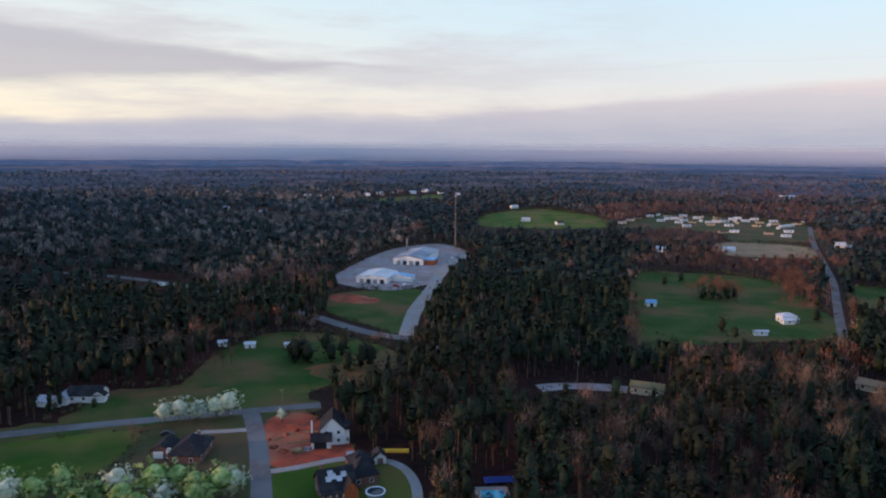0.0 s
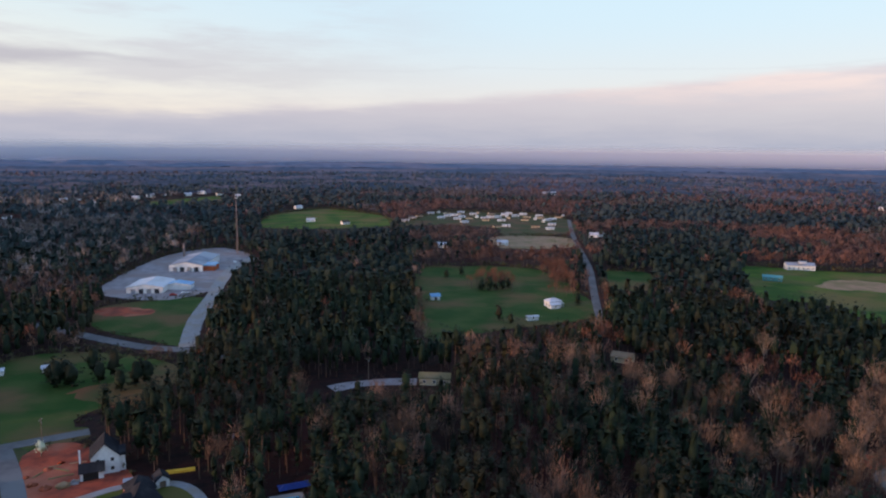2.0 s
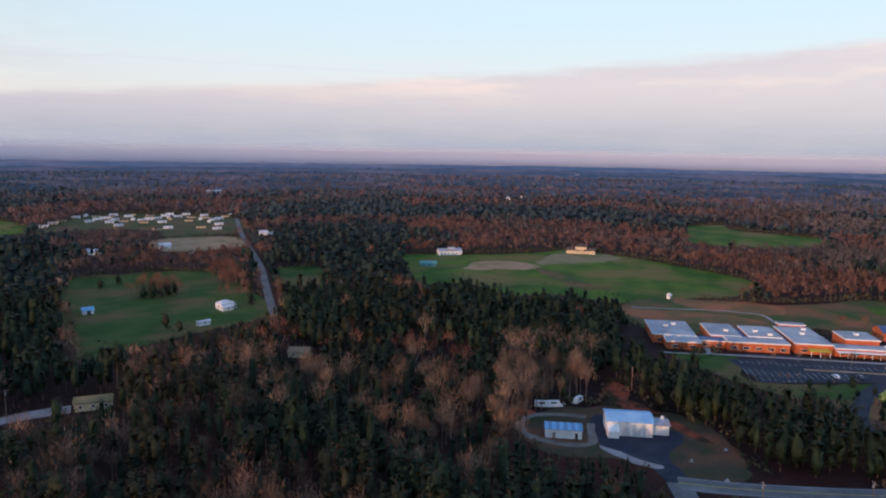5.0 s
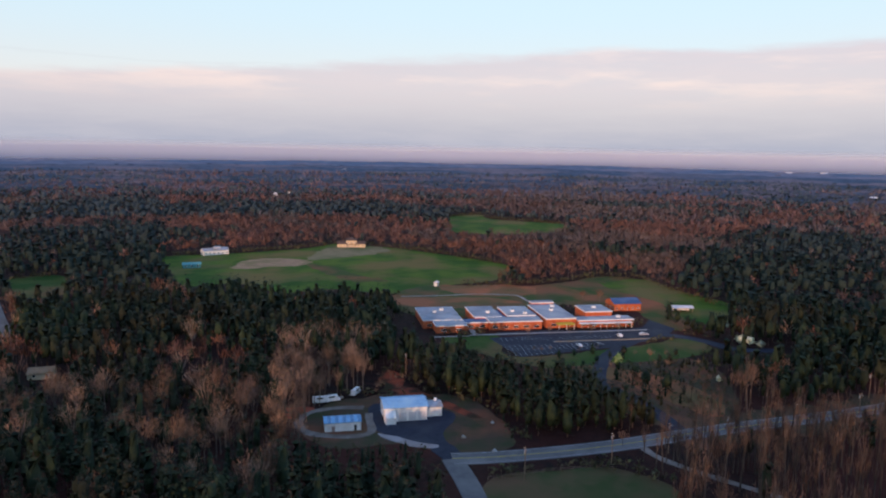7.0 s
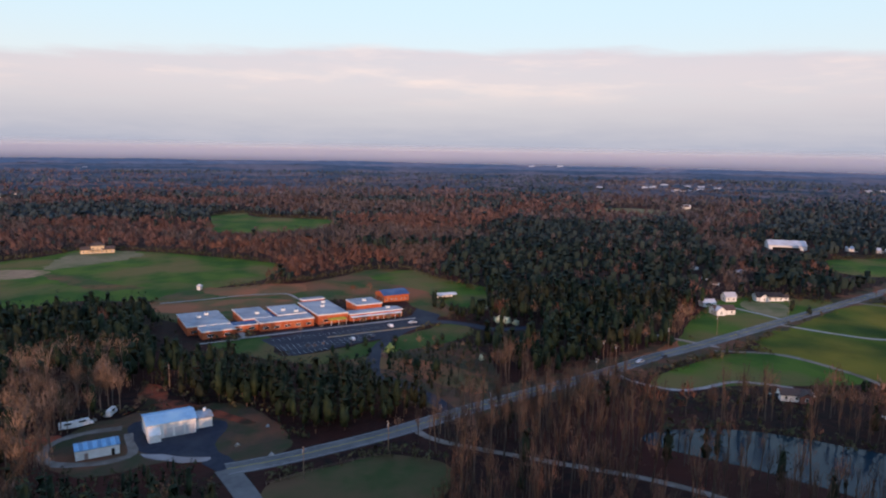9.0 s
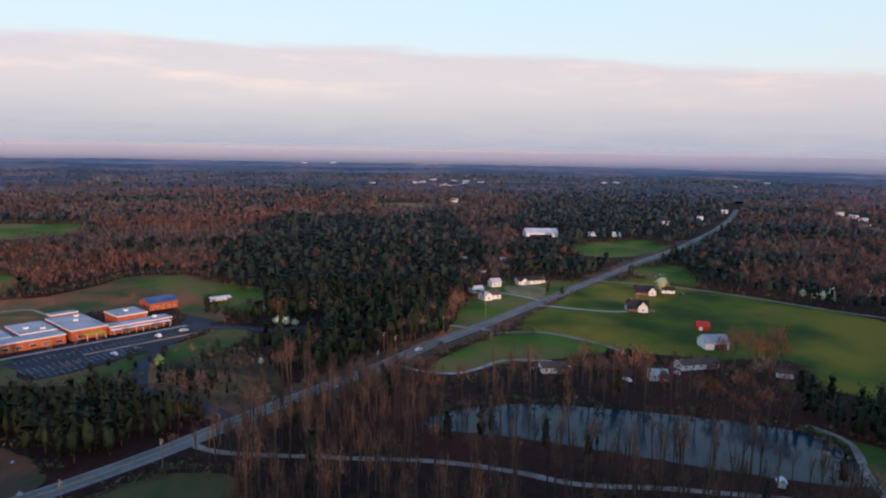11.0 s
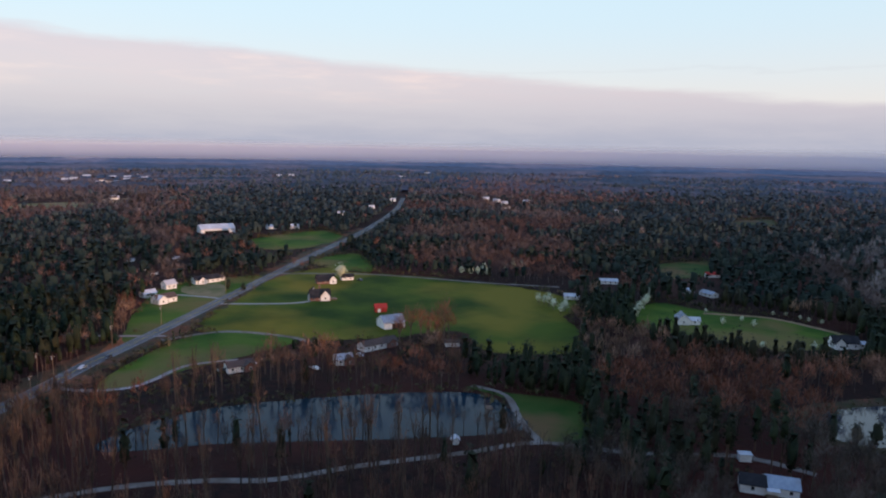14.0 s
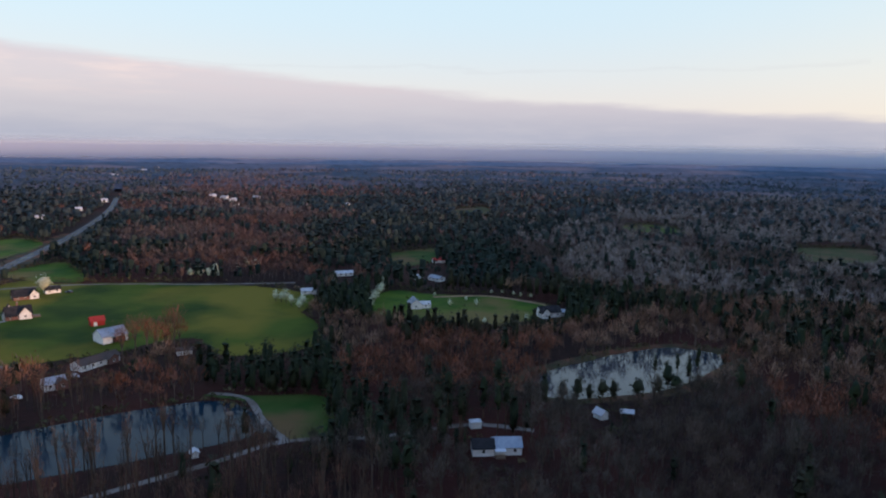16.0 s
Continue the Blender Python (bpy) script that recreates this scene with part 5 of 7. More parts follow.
# ---- trees ----
rng = np.random.default_rng(7)


def unit(n):
    v = rng.normal(size=(n, 3))
    return v / np.linalg.norm(v, axis=1)[:, None]


def sprays(centres, size, count, flat=0.6, lean=None):
    """Tufts of small leaf triangles round the centres."""
    c = np.repeat(centres, count, axis=0)
    s = np.repeat(np.broadcast_to(size, (len(centres),)), count)[:, None]
    c = c + unit(len(c)) * s * rng.uniform(0.1, 0.9, (len(c), 1)) * [1, 1, flat]
    heart = centres.mean(0) - [0, 0, 0.25 * (centres[:, 2].max() - centres[:, 2].min())]
    out = (c - heart) / np.maximum(np.ptp(centres, axis=0), 1.0)   # leaves lie along the crown's face, unevenly
    out = out / (np.linalg.norm(out, axis=1)[:, None] + 1e-6) + unit(len(c)) * 0.6
    a = np.cross(out, unit(len(c)))
    a /= np.linalg.norm(a, axis=1)[:, None] + 1e-6
    b = np.cross(out, a)
    b /= np.linalg.norm(b, axis=1)[:, None] + 1e-6
    k = s * rng.uniform(0.35, 0.75, (len(c), 1))
    v = np.stack([c - a * k * 0.7, c + a * k * 0.5 + b * k * 0.5, c + a * k * 0.3 - b * k * 0.6], 1)
    return v.reshape(-1, 3), np.arange(len(c) * 3).reshape(-1, 3)


def stick(a, b, r0, r1, n=4):
    """A tapered limb."""
    a, b = np.asarray(a, float), np.asarray(b, float)
    d = (b - a) / (np.linalg.norm(b - a) + 1e-9)
    u = np.cross(d, [0.3, 0.5, 0.8])
    u /= np.linalg.norm(u) + 1e-9
    w = np.cross(d, u)
    t = np.arange(n) * 2 * np.pi / n
    ring = np.cos(t)[:, None] * u + np.sin(t)[:, None] * w
    v = np.concatenate([a + ring * r0, b + ring * r1])
    i = np.arange(n)
    j = (i + 1) % n
    return v, np.concatenate([np.stack([i, j, n + j], 1), np.stack([i, n + j, n + i], 1)])


def joined(pieces):
    vs, ts, n = [], [], 0
    for v, t in pieces:
        vs.append(v)
        ts.append(t + n)
        n += len(v)
    return np.concatenate(vs), np.concatenate(ts)


def lump(profile, sides, jitter):
    """A closed, uneven crown core: rings of (height, radius)."""
    v, t = [], []
    for k, (h, r) in enumerate(profile):
        a0 = rng.random() * 6.28
        for i in range(sides):
            a = a0 + 2 * math.pi * (i + 0.3 * rng.uniform(-1, 1)) / sides
            q = r * rng.uniform(1 - jitter, 1 + jitter)
            v.append((math.cos(a) * q, math.sin(a) * q, h + jitter * r * rng.uniform(-0.6, 0.6)))
    n = len(profile)
    for k in range(n - 1):
        for i in range(sides):
            a, b, c, d = k * sides + i, k * sides + (i + 1) % sides, (k + 1) * sides + (i + 1) % sides, (k + 1) * sides + i
            t += [(a, b, c), (a, c, d)]
    v += [(0, 0, profile[0][0] - 0.3), (0, 0, profile[-1][0] + 0.7)]
    for i in range(sides):
        t += [(len(v) - 2, (i + 1) % sides, i), (len(v) - 1, (n - 1) * sides + i, (n - 1) * sides + (i + 1) % sides)]
    return np.array(v), np.array(t)


def sliver(width, height):
    """The stem of a far tree: a thin three-sided spike."""
    v = np.array([(math.cos(a) * width, math.sin(a) * width, -0.3) for a in (0.3, 2.4, 4.5)] + [(0, 0, height)])
    return v, np.array([(0, 1, 3), (1, 2, 3), (2, 0, 3)])


def pine(tufts, per, base=0.42, height=19.0, spread=3.4, rings=4, sides=6, size=1.0, limbs=True, fill=0.6, uneven=0.28):
    """A tall loblolly pine: bare trunk, short limbs and an uneven crown of needle tufts. Returns trunk and crown."""
    bend, seed = rng.normal(size=2) * 0.3, rng.random() * 6.28
    top = np.array([bend[0], bend[1], height])
    if limbs:
        wood = [stick((0, 0, -0.3), top * [0.5, 0.5, 0.5], 0.26, 0.17, 5), stick(top * 0.5, top * 0.97, 0.17, 0.04, 4)]
    else:
        wood = [sliver(0.2, height * 0.5)]

    def reach_at(h):
        u = (h - base) / (1.0 - base)
        return spread * (0.22 + 0.92 * math.sin(math.pi * (0.14 + 0.80 * u)) ** 0.9) * (1.0 - 0.22 * u)

    core = lump([((base + (0.97 - base) * (k + 0.35) / rings) * height, fill * reach_at(base + (0.97 - base) * (k + 0.35) / rings)) for k in range(rings)], sides, uneven)
    core = (core[0] + top * [0.7, 0.7, 0], core[1])
    centres, sizes = [], []
    for i in range(tufts):
        h = base + (0.99 - base) * (i + rng.random()) / tufts
        a = rng.random() * 2 * math.pi
        reach = reach_at(h) * rng.uniform(0.5 if fill else 0.15, 1.1) * (1 + 0.28 * math.sin(2 * a + 9 * h + seed) + 0.22 * math.sin(17 * h + seed))
        c = np.array([math.cos(a) * reach, math.sin(a) * reach, h * height + reach * 0.12]) + top * [h, h, 0]
        centres.append(c)
        sizes.append(rng.uniform(0.7, 1.3) * size)
        if limbs and i % 4 == 0:
            wood.append(stick(top * h - [0, 0, 0.4], c, 0.07, 0.02, 3))
    needles = sprays(np.array(centres), np.array(sizes), per, 0.55)
    return joined(wood), joined([core, needles]) if fill else needles


def hardwood(limbs, twigs, fuzz=0, height=17.0, spread=5.0, width=0.09, base=0.38, core=0, forks=2):
    """A leafless hardwood: trunk, forking limbs and a haze of twigs. Returns trunk with limbs, and twigs."""
    bend = rng.normal(size=2) * 0.5
    fork = np.array([bend[0], bend[1], height * base])
    wood = [stick((0, 0, -0.3), fork, 0.28, 0.2, 5 if forks else 3)]
    tips = []
    for i in range(limbs):
        a = 2 * math.pi * (i + 0.6 * rng.random()) / limbs
        r = spread * rng.uniform(0.35, 0.9) * (0.35 if i == 0 else 1.0)
        mid = fork + [math.cos(a) * r * 0.5, math.sin(a) * r * 0.5, height * rng.uniform(0.16, 0.28)]
        end = mid + [math.cos(a) * r * 0.5, math.sin(a) * r * 0.5, height * rng.uniform(0.16, 0.34)]
        if forks:
            wood += [stick(fork * [1, 1, rng.uniform(0.8, 1.0)], mid, 0.14, 0.09, 3), stick(mid, end, 0.09, 0.03, 3)]
        tips += [(mid, end)]
        for k in range(2):
            s = rng.uniform(0.2, 0.9)
            p = mid * (1 - s) + end * s
            q = p + unit(1)[0] * [1.6, 1.6, 0.8] * spread * 0.25 + [0, 0, height * 0.08]
            if k < forks:
                wood.append(stick(p, q, 0.06, 0.02, 3))
            tips.append((p, q))
    v = []
    heart, dome = np.array([bend[0], bend[1], height * 0.66]), np.array([spread, spread, height * 0.30])
    lobes = rng.random(3) * 6.28
    for i in range(twigs):   # twigs fan outwards from the fork to an uneven dome
        u = unit(1)[0]
        u[2] = u[2] * 0.9 + 0.25
        az = math.atan2(u[1], u[0])
        bulge = 1 + 0.2 * math.sin(2 * az + lobes[0]) + 0.16 * math.sin(3 * az + lobes[1]) + 0.14 * math.sin(7 * u[2] + lobes[2])
        if i % 3 == 0:
            a, b = tips[i % len(tips)]
            p = a + (b - a) * rng.uniform(0.2, 1.0)
        else:
            p = heart + u * dome * bulge * rng.uniform(0.55, 1.0)
        d = (p - fork * [1, 1, 0.9]) / (np.linalg.norm(p - fork) + 0.1) + unit(1)[0] * 0.45
        d /= np.linalg.norm(d)
        length = rng.uniform(0.6, 1.5)
        n = unit(1)[0] * width
        v += [p - n, p + n, p + d * length]
        o = d * 0.6 + unit(1)[0] * 0.7
        q = p + d * length * rng.uniform(0.2, 0.6)
        v += [q - n * 0.8, q + n * 0.8, q + o * length * 0.8]
    v = np.array(v)
    crown = (v, np.arange(len(v)).reshape(-1, 3))
    if fuzz:   # the finest twigs
        crown = joined([crown, fan(fuzz, height, spread, base, 1.7, 0.075, 0.35)])
    if core:
        crown = joined([lump([((0.42 + 0.17 * k) * height, spread * q) for k, q in enumerate((0.34, 0.58, 0.42))], core, 0.35), crown])
    return joined(wood), crown


def fan(n, height, spread, base, length, width, low=0.5):
    """Bare twigs that fan up and out from the fork to an uneven dome."""
    lobes = rng.random(3) * 6.28
    u = unit(n)
    u[:, 2] = np.abs(u[:, 2]) * 1.05 - 0.15
    az = np.arctan2(u[:, 1], u[:, 0])
    bulge = 1 + 0.22 * np.sin(2 * az + lobes[0]) + 0.18 * np.sin(3 * az + lobes[1]) + 0.14 * np.sin(7 * u[:, 2] + lobes[2])
    dome = np.array([spread, spread, height * (1 - base) * 0.66])
    heart = np.array([0, 0, height * (base + (1 - base) * 0.34)])
    p = heart + u * dome * (bulge * rng.uniform(low, 0.95, n))[:, None]
    d = p - [0, 0, height * base * 0.8]
    d = d / (np.linalg.norm(d, axis=1)[:, None] + 0.1) + unit(n) * 0.32
    d /= np.linalg.norm(d, axis=1)[:, None]
    w = np.cross(d, unit(n))
    w *= width / (np.linalg.norm(w, axis=1)[:, None] + 1e-6)
    k = length * rng.uniform(0.6, 1.2, (n, 1))
    v = np.stack([p - d * k * 0.5 - w, p - d * k * 0.5 + w, p + d * k * 0.5], 1)
    return v.reshape(-1, 3), np.arange(n * 3).reshape(-1, 3)


def shaded(tree, share=0.7):
    """Lets the leaves or twigs of a crown share the light of its rounded outline."""
    wood, (v, t) = tree
    lo, hi = v.min(0), v.max(0)
    heart = np.array([*(lo + hi)[:2] / 2, lo[2] + 0.3 * (hi[2] - lo[2])])
    tri = v[t]
    g = np.cross(tri[:, 1] - tri[:, 0], tri[:, 2] - tri[:, 0])
    g /= np.linalg.norm(g, axis=1)[:, None] + 1e-9
    out = (tri.mean(1) - heart) / np.maximum((hi - lo) / 2, 0.5)
    out /= np.linalg.norm(out, axis=1)[:, None] + 1e-9
    back = (g * out).sum(1) < 0
    t = np.where(back[:, None], t[:, ::-1], t)
    g = np.where(back[:, None], -g, g)
    n = np.zeros_like(v)
    for k in range(3):
        np.add.at(n, t[:, k], out * share + g * (1 - share))
    n /= np.linalg.norm(n, axis=1)[:, None] + 1e-9
    return wood, (v, t, n)


def shrub(tufts, per):
    """A low thicket."""
    c = np.stack([rng.normal(size=tufts) * 0.9, rng.normal(size=tufts) * 0.9, rng.uniform(0.3, 1.6, tufts)], 1)
    return stick((0, 0, -0.1), (0, 0, 1.0), 0.05, 0.02, 3), sprays(c, rng.uniform(0.5, 1.0, tufts), per, 0.8)


def blossom_tree(tufts, per, height=8.0, spread=3.4):
    """A round blossoming pear: short trunk, upright limbs, dense crown of small clumps."""
    wood = [stick((0, 0, -0.2), (0, 0, height * 0.3), 0.2, 0.15, 6)]
    cs, ss = [], []
    for i in range(tufts):
        u = unit(1)[0]
        c = np.array([0, 0, height * 0.58]) + u * [spread, spread, height * 0.40] * rng.uniform(0.55, 1.0) * (1 + 0.25 * math.sin(i))
        cs.append(c)
        ss.append(rng.uniform(0.5, 0.95))
        if i % 6 == 0:
            wood.append(stick((0, 0, height * 0.28), c, 0.07, 0.02, 3))
    core = lump([(height * h, spread * q) for h, q in ((0.30, 0.35), (0.45, 0.6), (0.62, 0.6), (0.80, 0.36))], 8, 0.25)
    return joined(wood), joined([core, sprays(np.array(cs), np.array(ss) * 0.8, per, 0.9)])


def strew(template_list, x, y, z, scale, turn, choice, tone):
    """Many trees of a few shapes, set out and joined as arrays: wood and crown."""
    out = []
    for which in (0, 1):
        vs, ts, tn, ns, n = [], [], [], [], 0
        for k, tpl in enumerate(template_list):
            sel = np.where(choice == k)[0]
            if not len(sel):
                continue
            v, t = tpl[which][:2]
            c, s = np.cos(turn[sel])[:, None], np.sin(turn[sel])[:, None]
            w = scale[sel][:, None]
            px = (v[:, 0] * c - v[:, 1] * s) * w + x[sel][:, None]
            py = (v[:, 0] * s + v[:, 1] * c) * w + y[sel][:, None]
            pz = v[:, 2] * w + z[sel][:, None]
            vs.append(np.stack([px, py, pz], -1).reshape(-1, 3))
            ts.append((t[None] + (np.arange(len(sel)) * len(v))[:, None, None]).reshape(-1, 3) + n)
            tn.append(np.repeat(tone[sel], len(v)))
            if len(tpl[which]) > 2:
                q = tpl[which][2]
                ns.append(np.stack([q[:, 0] * c - q[:, 1] * s, q[:, 0] * s + q[:, 1] * c, np.broadcast_to(q[:, 2], (len(sel), len(q)))], -1).reshape(-1, 3))
            n += len(sel) * len(v)
        out.append((np.concatenate(vs), np.concatenate(ts), np.concatenate(tn), np.concatenate(ns) if ns else None) if vs else None)
    return out


# What is kept free of trees, and how far towards the camera trees stay low to show it
CLEAR = [(LAWN_WEST, 1.2), (MEADOW_WEST, 1.14), (YARD_A, 1.2), (DIRT_LOT, 1.2), (LAWN_B, 1.25), (YARD_GRASS, 1.16), (GRAVEL_YARD, 1.12), (FIELD_MID, 1.14), (FIELD_ROAD, 1.12), (FIELD_FAR, 1.12),
         (TRAILER_PARK, 1.10), (BROWN_FIELD, 1.1), (SPORTS, 1.13), (SCHOOL_BACK, 1.1), (FIELD_EAST, 1.1), (SCHOOL_FRONT, 1.12), (PARKING, 1.2), (MAINT_YARD, 1.2), (RED_BANK, 1.2), (GRASS_NEAR, 1.25),
         (BIG_FIELD, 1.12), (LAWN_HOUSES, 1.12), (ROADSIDE, 1.1), (GREEN_FAR, 1.1), (GREEN_ROAD, 1.1), (HILL_LAWN, 1.08), (SMALL_FIELD, 1.1), (PALE_FIELD, 1.1), (POND, 1.0), (LAKE, 1.08), (DAM, 1.1), (PEAR_GROVE, 1.2)] + FAR_FIELDS
LOW_GROWTH = [(SCHOOL_SLOPE, 0.36), ([(215, 84), (222, 110), (236, 108), (230, 84), (222, 70)], 0.25), ([(165, 255), (240, 262), (262, 200), (225, 185), (170, 210)], 0.85)]   # scrub and young trees
LANES = [(STREET, 9, 1.1), (CROSS, 8, 1.05), (HIGHWAY, 4.5, 1.0), (HIGHWAY[2:4], 8, 1.10), (HIGHWAY[6:8], 6, 1.07), (YARD_ROAD, 7, 1.07), (PARK_ROAD, 4.2, 1.02), (MAIN_RUN[:3], 10, 1.12), (MAIN_RUN[2:5], 7, 1.0), (MAIN_RUN[4:-1], 8, 1.08), (MAIN_SPUR, 9, 1.1), (SCHOOL_ENTRY, 5, 1.03), (SCHOOL_DRIVE, 7, 1.1), (POND_LANE, 3.5, 1.0), (DAM_PATH, 4, 1.05), (CURVE_DRIVE, 5, 1.1),
         (LOT_WAY, 12, 1.14), (FAR_DRIVE, 6, 1.1), (FIELD_LANE, 6, 1.1), (DRIVE_B, 5, 1.1)]
PINES = [[(-11, 290), (1, 630), (76, 820), (219, 830), (81, 293), (37, 262)], [(-31, 150), (-53, 242), (-21, 290), (-11, 290), (36, 256), (46, 250), (33, 150)],
         [(-189, 251), (-240, 364), (-186, 461), (-88, 428), (-60, 289), (-111, 288), (-107, 259), (-147, 252)], [(310, 340), (360, 337), (357, 215), (309, 172), (254, 151), (256, 220), (275, 286)],
         [(285, 167), (298, 125), (271, 59), (226, 46), (198, 68), (217, 103), (244, 149)], [(161, 126), (178, 104), (168, 76), (155, 67), (132, 93)],
         [(438, 43), (639, -56), (562, -115), (351, -71), (288, -27), (297, 8), (349, 49)], [(232, -193), (211, -247), (166, -202), (186, -166)], [(811, -159), (1361, -743), (725, -486), (558, -356), (777, -287)]]
BARE = [[(265, -10), (300, -100), (290, -200), (225, -185), (185, -190), (100, -130), (140, 60), (215, 52)], [(90, 329), (166, 328), (249, 285), (235, 211), (188, 155), (129, 112), (37, 164), (60, 242)], [(246, 51), (277, -47), (270, -80), (165, -51), (152, 30)], [(215, 43), (264, -30), (220, -39), (173, -121), (154, -157), (114, -130), (180, 32)],
        [(252, -44), (300, -84), (271, -217), (196, -164), (233, -78)], [(226, -236), (117, -345), (88, -271), (107, -252), (173, -187)], [(194, -62), (144, -151), (71, -222), (39, -279), (23, -187), (156, -61)],
        [(120, -430), (300, -600), (330, -1600), (-260, -1700), (-200, -500), (-60, -260), (60, -380)], [(100, -130), (60, -100), (-40, -120), (-80, -300), (40, -360), (90, -260)]]



def headroom(x, y):
    """How tall trees grow at each place, 0 to 1: none in the clearings, low on the camera's side so that they stay in
    view, full height in the woods.
    """
    cap = np.ones(len(x))

    def limit(hit, k):
        cap[:] = np.where(hit, np.minimum(cap, (1 - 1 / k) * 5.2), cap)

    for poly, reach in CLEAR:
        for k in np.arange(1.0, reach + 0.001, 0.02)[::-1]:
            limit(inside(x * k, y * k, poly), k)
    for line, width, reach in LANES:
        for k in np.arange(1.0, reach + 0.001, 0.02)[::-1]:
            limit(near_line(x * k, y * k, line, width), k)
    for poly, tall in LOW_GROWTH:
        cap[:] = np.where(inside(x, y, poly), np.minimum(cap, tall), cap)
    for hx, hy, hr in HOUSE_SPOTS:
        far = np.hypot(hx, hy) > 1000
        for k in (1.12, 1.08, 1.04, 1.0) if not far else (1.0,):
            limit(np.hypot(x * k - hx, y * k - hy) < hr, k)
    return cap


# belts of red hardwoods, where sun-reddened crowns are put into the colour too
REDS = [[(584, 625), (738, 388), (648, 191), (538, 75), (475, 99), (498, 192), (532, 319), (514, 413), (503, 487)], [(250, 1143), (414, 1230), (343, 944), (189, 864)],
        [(934, 270), (1033, 89), (1365, -14), (1075, -20), (846, 72), (788, 146), (810, 234)], [(660, 76), (621, 3), (499, 0), (495, 49)], [(930, -253), (866, -352), (769, -298), (808, -220)]]
REDS_FAR = [[(1678, 246), (1469, -100), (1072, -177), (1033, -70), (1251, 185)], [(1602, -1202), (1036, -1399), (681, -1113), (861, -986), (1031, -880)],
            [(929, 1554), (1277, 1422), (1613, 952), (1360, 466), (1159, 683), (934, 1042), (702, 1176)]]
PINES_FAR = [[(375, 634), (442, 539), (385, 414), (325, 355), (265, 450)], [(739, 73), (854, -93), (452, -53), (433, 34), (520, 68)], [(911, -10), (1070, -217), (653, -173), (442, -110), (433, -7)],
             [(156, -893), (-37, -1137), (-29, -811), (101, -740)], [(260, -738), (178, -838), (28, -769), (86, -637), (211, -632)]]


def is_pine(x, y, size=1.0):
    """Pines stand in stands of their own among the hardwoods."""
    stand = 0.7 * field_noise(x, y, 85 * size, 1) + 0.3 * field_noise(x, y, 28 * size, 2)
    patchy = np.clip((stand - (0.40 if size < 1.1 else 0.36)) / (0.11 if size < 1.1 else 0.06), 0.0, 1.0)
    chance = 0.05 + 0.90 * patchy
    chance = np.where(inside(x, y, GREY_NORTH), 0.08 + 0.6 * patchy, chance)
    for poly in REDS:
        chance = np.where(inside(x, y, poly), 0.06, chance)
    for poly in REDS_FAR:
        chance = np.where(inside(x, y, poly), 0.6 * chance, chance)
    for poly in PINES_FAR:
        chance = np.where(inside(x, y, poly), 0.86 + 0.1 * patchy, chance)
    for i, poly in enumerate(BARE):
        chance = np.where(inside(x, y, poly), 0.22 + 0.66 * np.clip((0.5 * field_noise(x, y, 30, 31) + 0.5 * field_noise(x, y, 13, 32) - 0.40) / 0.10, 0.0, 1.0) if i == 1 else 0.04 + 0.32 * patchy if i == 7 else 0.04 + 0.40 * patchy * (y > 60), chance)
    for i, poly in enumerate(PINES):
        chance = np.where(inside(x, y, poly), (0.93, 0.85, 0.35 + 0.6 * patchy, 0.95, 0.97, 0.95, 0.85 + 0.12 * patchy, 0.97, 0.70 + 0.28 * patchy)[i], chance)
    return rng.random(len(x)) < chance


# grey hardwoods; their pale colour also stands for haze on these bearings
GREY_NORTH = [(-25, 560), (-60, 380), (-330, 520), (-900, 1400), (-100, 1500), (-20, 800)]
GREY_SOUTH = [(240, -440), (420, -760), (330, -1700), (-300, -1800), (-260, -300), (20, -330), (120, -430)]


def is_red(x, y, size, level=0.62):
    """Where the hardwoods are red: spring buds, and in the belts also painted-in sunlight."""
    red = field_noise(x, y, size, 11) > level
    for poly in REDS + REDS_FAR:
        red |= inside(x, y, poly) & (field_noise(x, y, 30, 12) > 0.25)
    return red & ~inside(x, y, GREY_SOUTH) & ~inside(x, y, GREY_NORTH)


def spots(r0, r1, step, b0, b1):
    """Jittered places in a ring sector, b0 and b1 being bearings in degrees anticlockwise from the x axis."""
    g = np.arange(-r1, r1 + step, step)
    x, y = (a.ravel() for a in np.meshgrid(g, g))
    x, y = x + rng.uniform(-0.48, 0.48, len(x)) * step, y + rng.uniform(-0.48, 0.48, len(y)) * step
    r, b = np.hypot(x, y), np.degrees(np.arctan2(y, x))
    ok = (r >= r0) & (r < r1) & (((b - b0) % 360) < (b1 - b0))
    return x[ok], y[ok]

# ---- woods ----
VIEW0, VIEW1 = -98, 130
PINE_NEAR = [shaded(pine(56, 4, fill=0.45, size=0.8, base=b, height=h, spread=s, uneven=0.3), 0.6) for h, s, b in ((18, 2.7, 0.20), (20, 2.5, 0.44), (16, 2.9, 0.14), (19, 3.1, 0.28), (21, 2.6, 0.50), (21, 2.8, 0.60))]
PINE_LOW = [shaded(pine(50, 4, fill=0.5, size=0.85, base=b, height=h, spread=s, uneven=0.3), 0.6) for h, s, b in ((16, 2.9, 0.08), (14, 3.0, 0.06), (17, 2.8, 0.12), (15, 3.2, 0.05))]
HARD_NEAR = [shaded(hardwood(7, 70, 200, height=h, spread=s, width=0.085), 0.65) for h, s in ((17, 4.2), (19, 3.9), (15, 4.5), (18, 4.3), (16, 3.6))]
SLENDER = [shaded(hardwood(5, 36, 40, height=h, spread=s, width=0.06, base=b, forks=1), 0.6) for h, s, b in ((18, 2.6, 0.5), (20, 2.2, 0.55), (16, 2.8, 0.45), (19, 3.0, 0.5))]
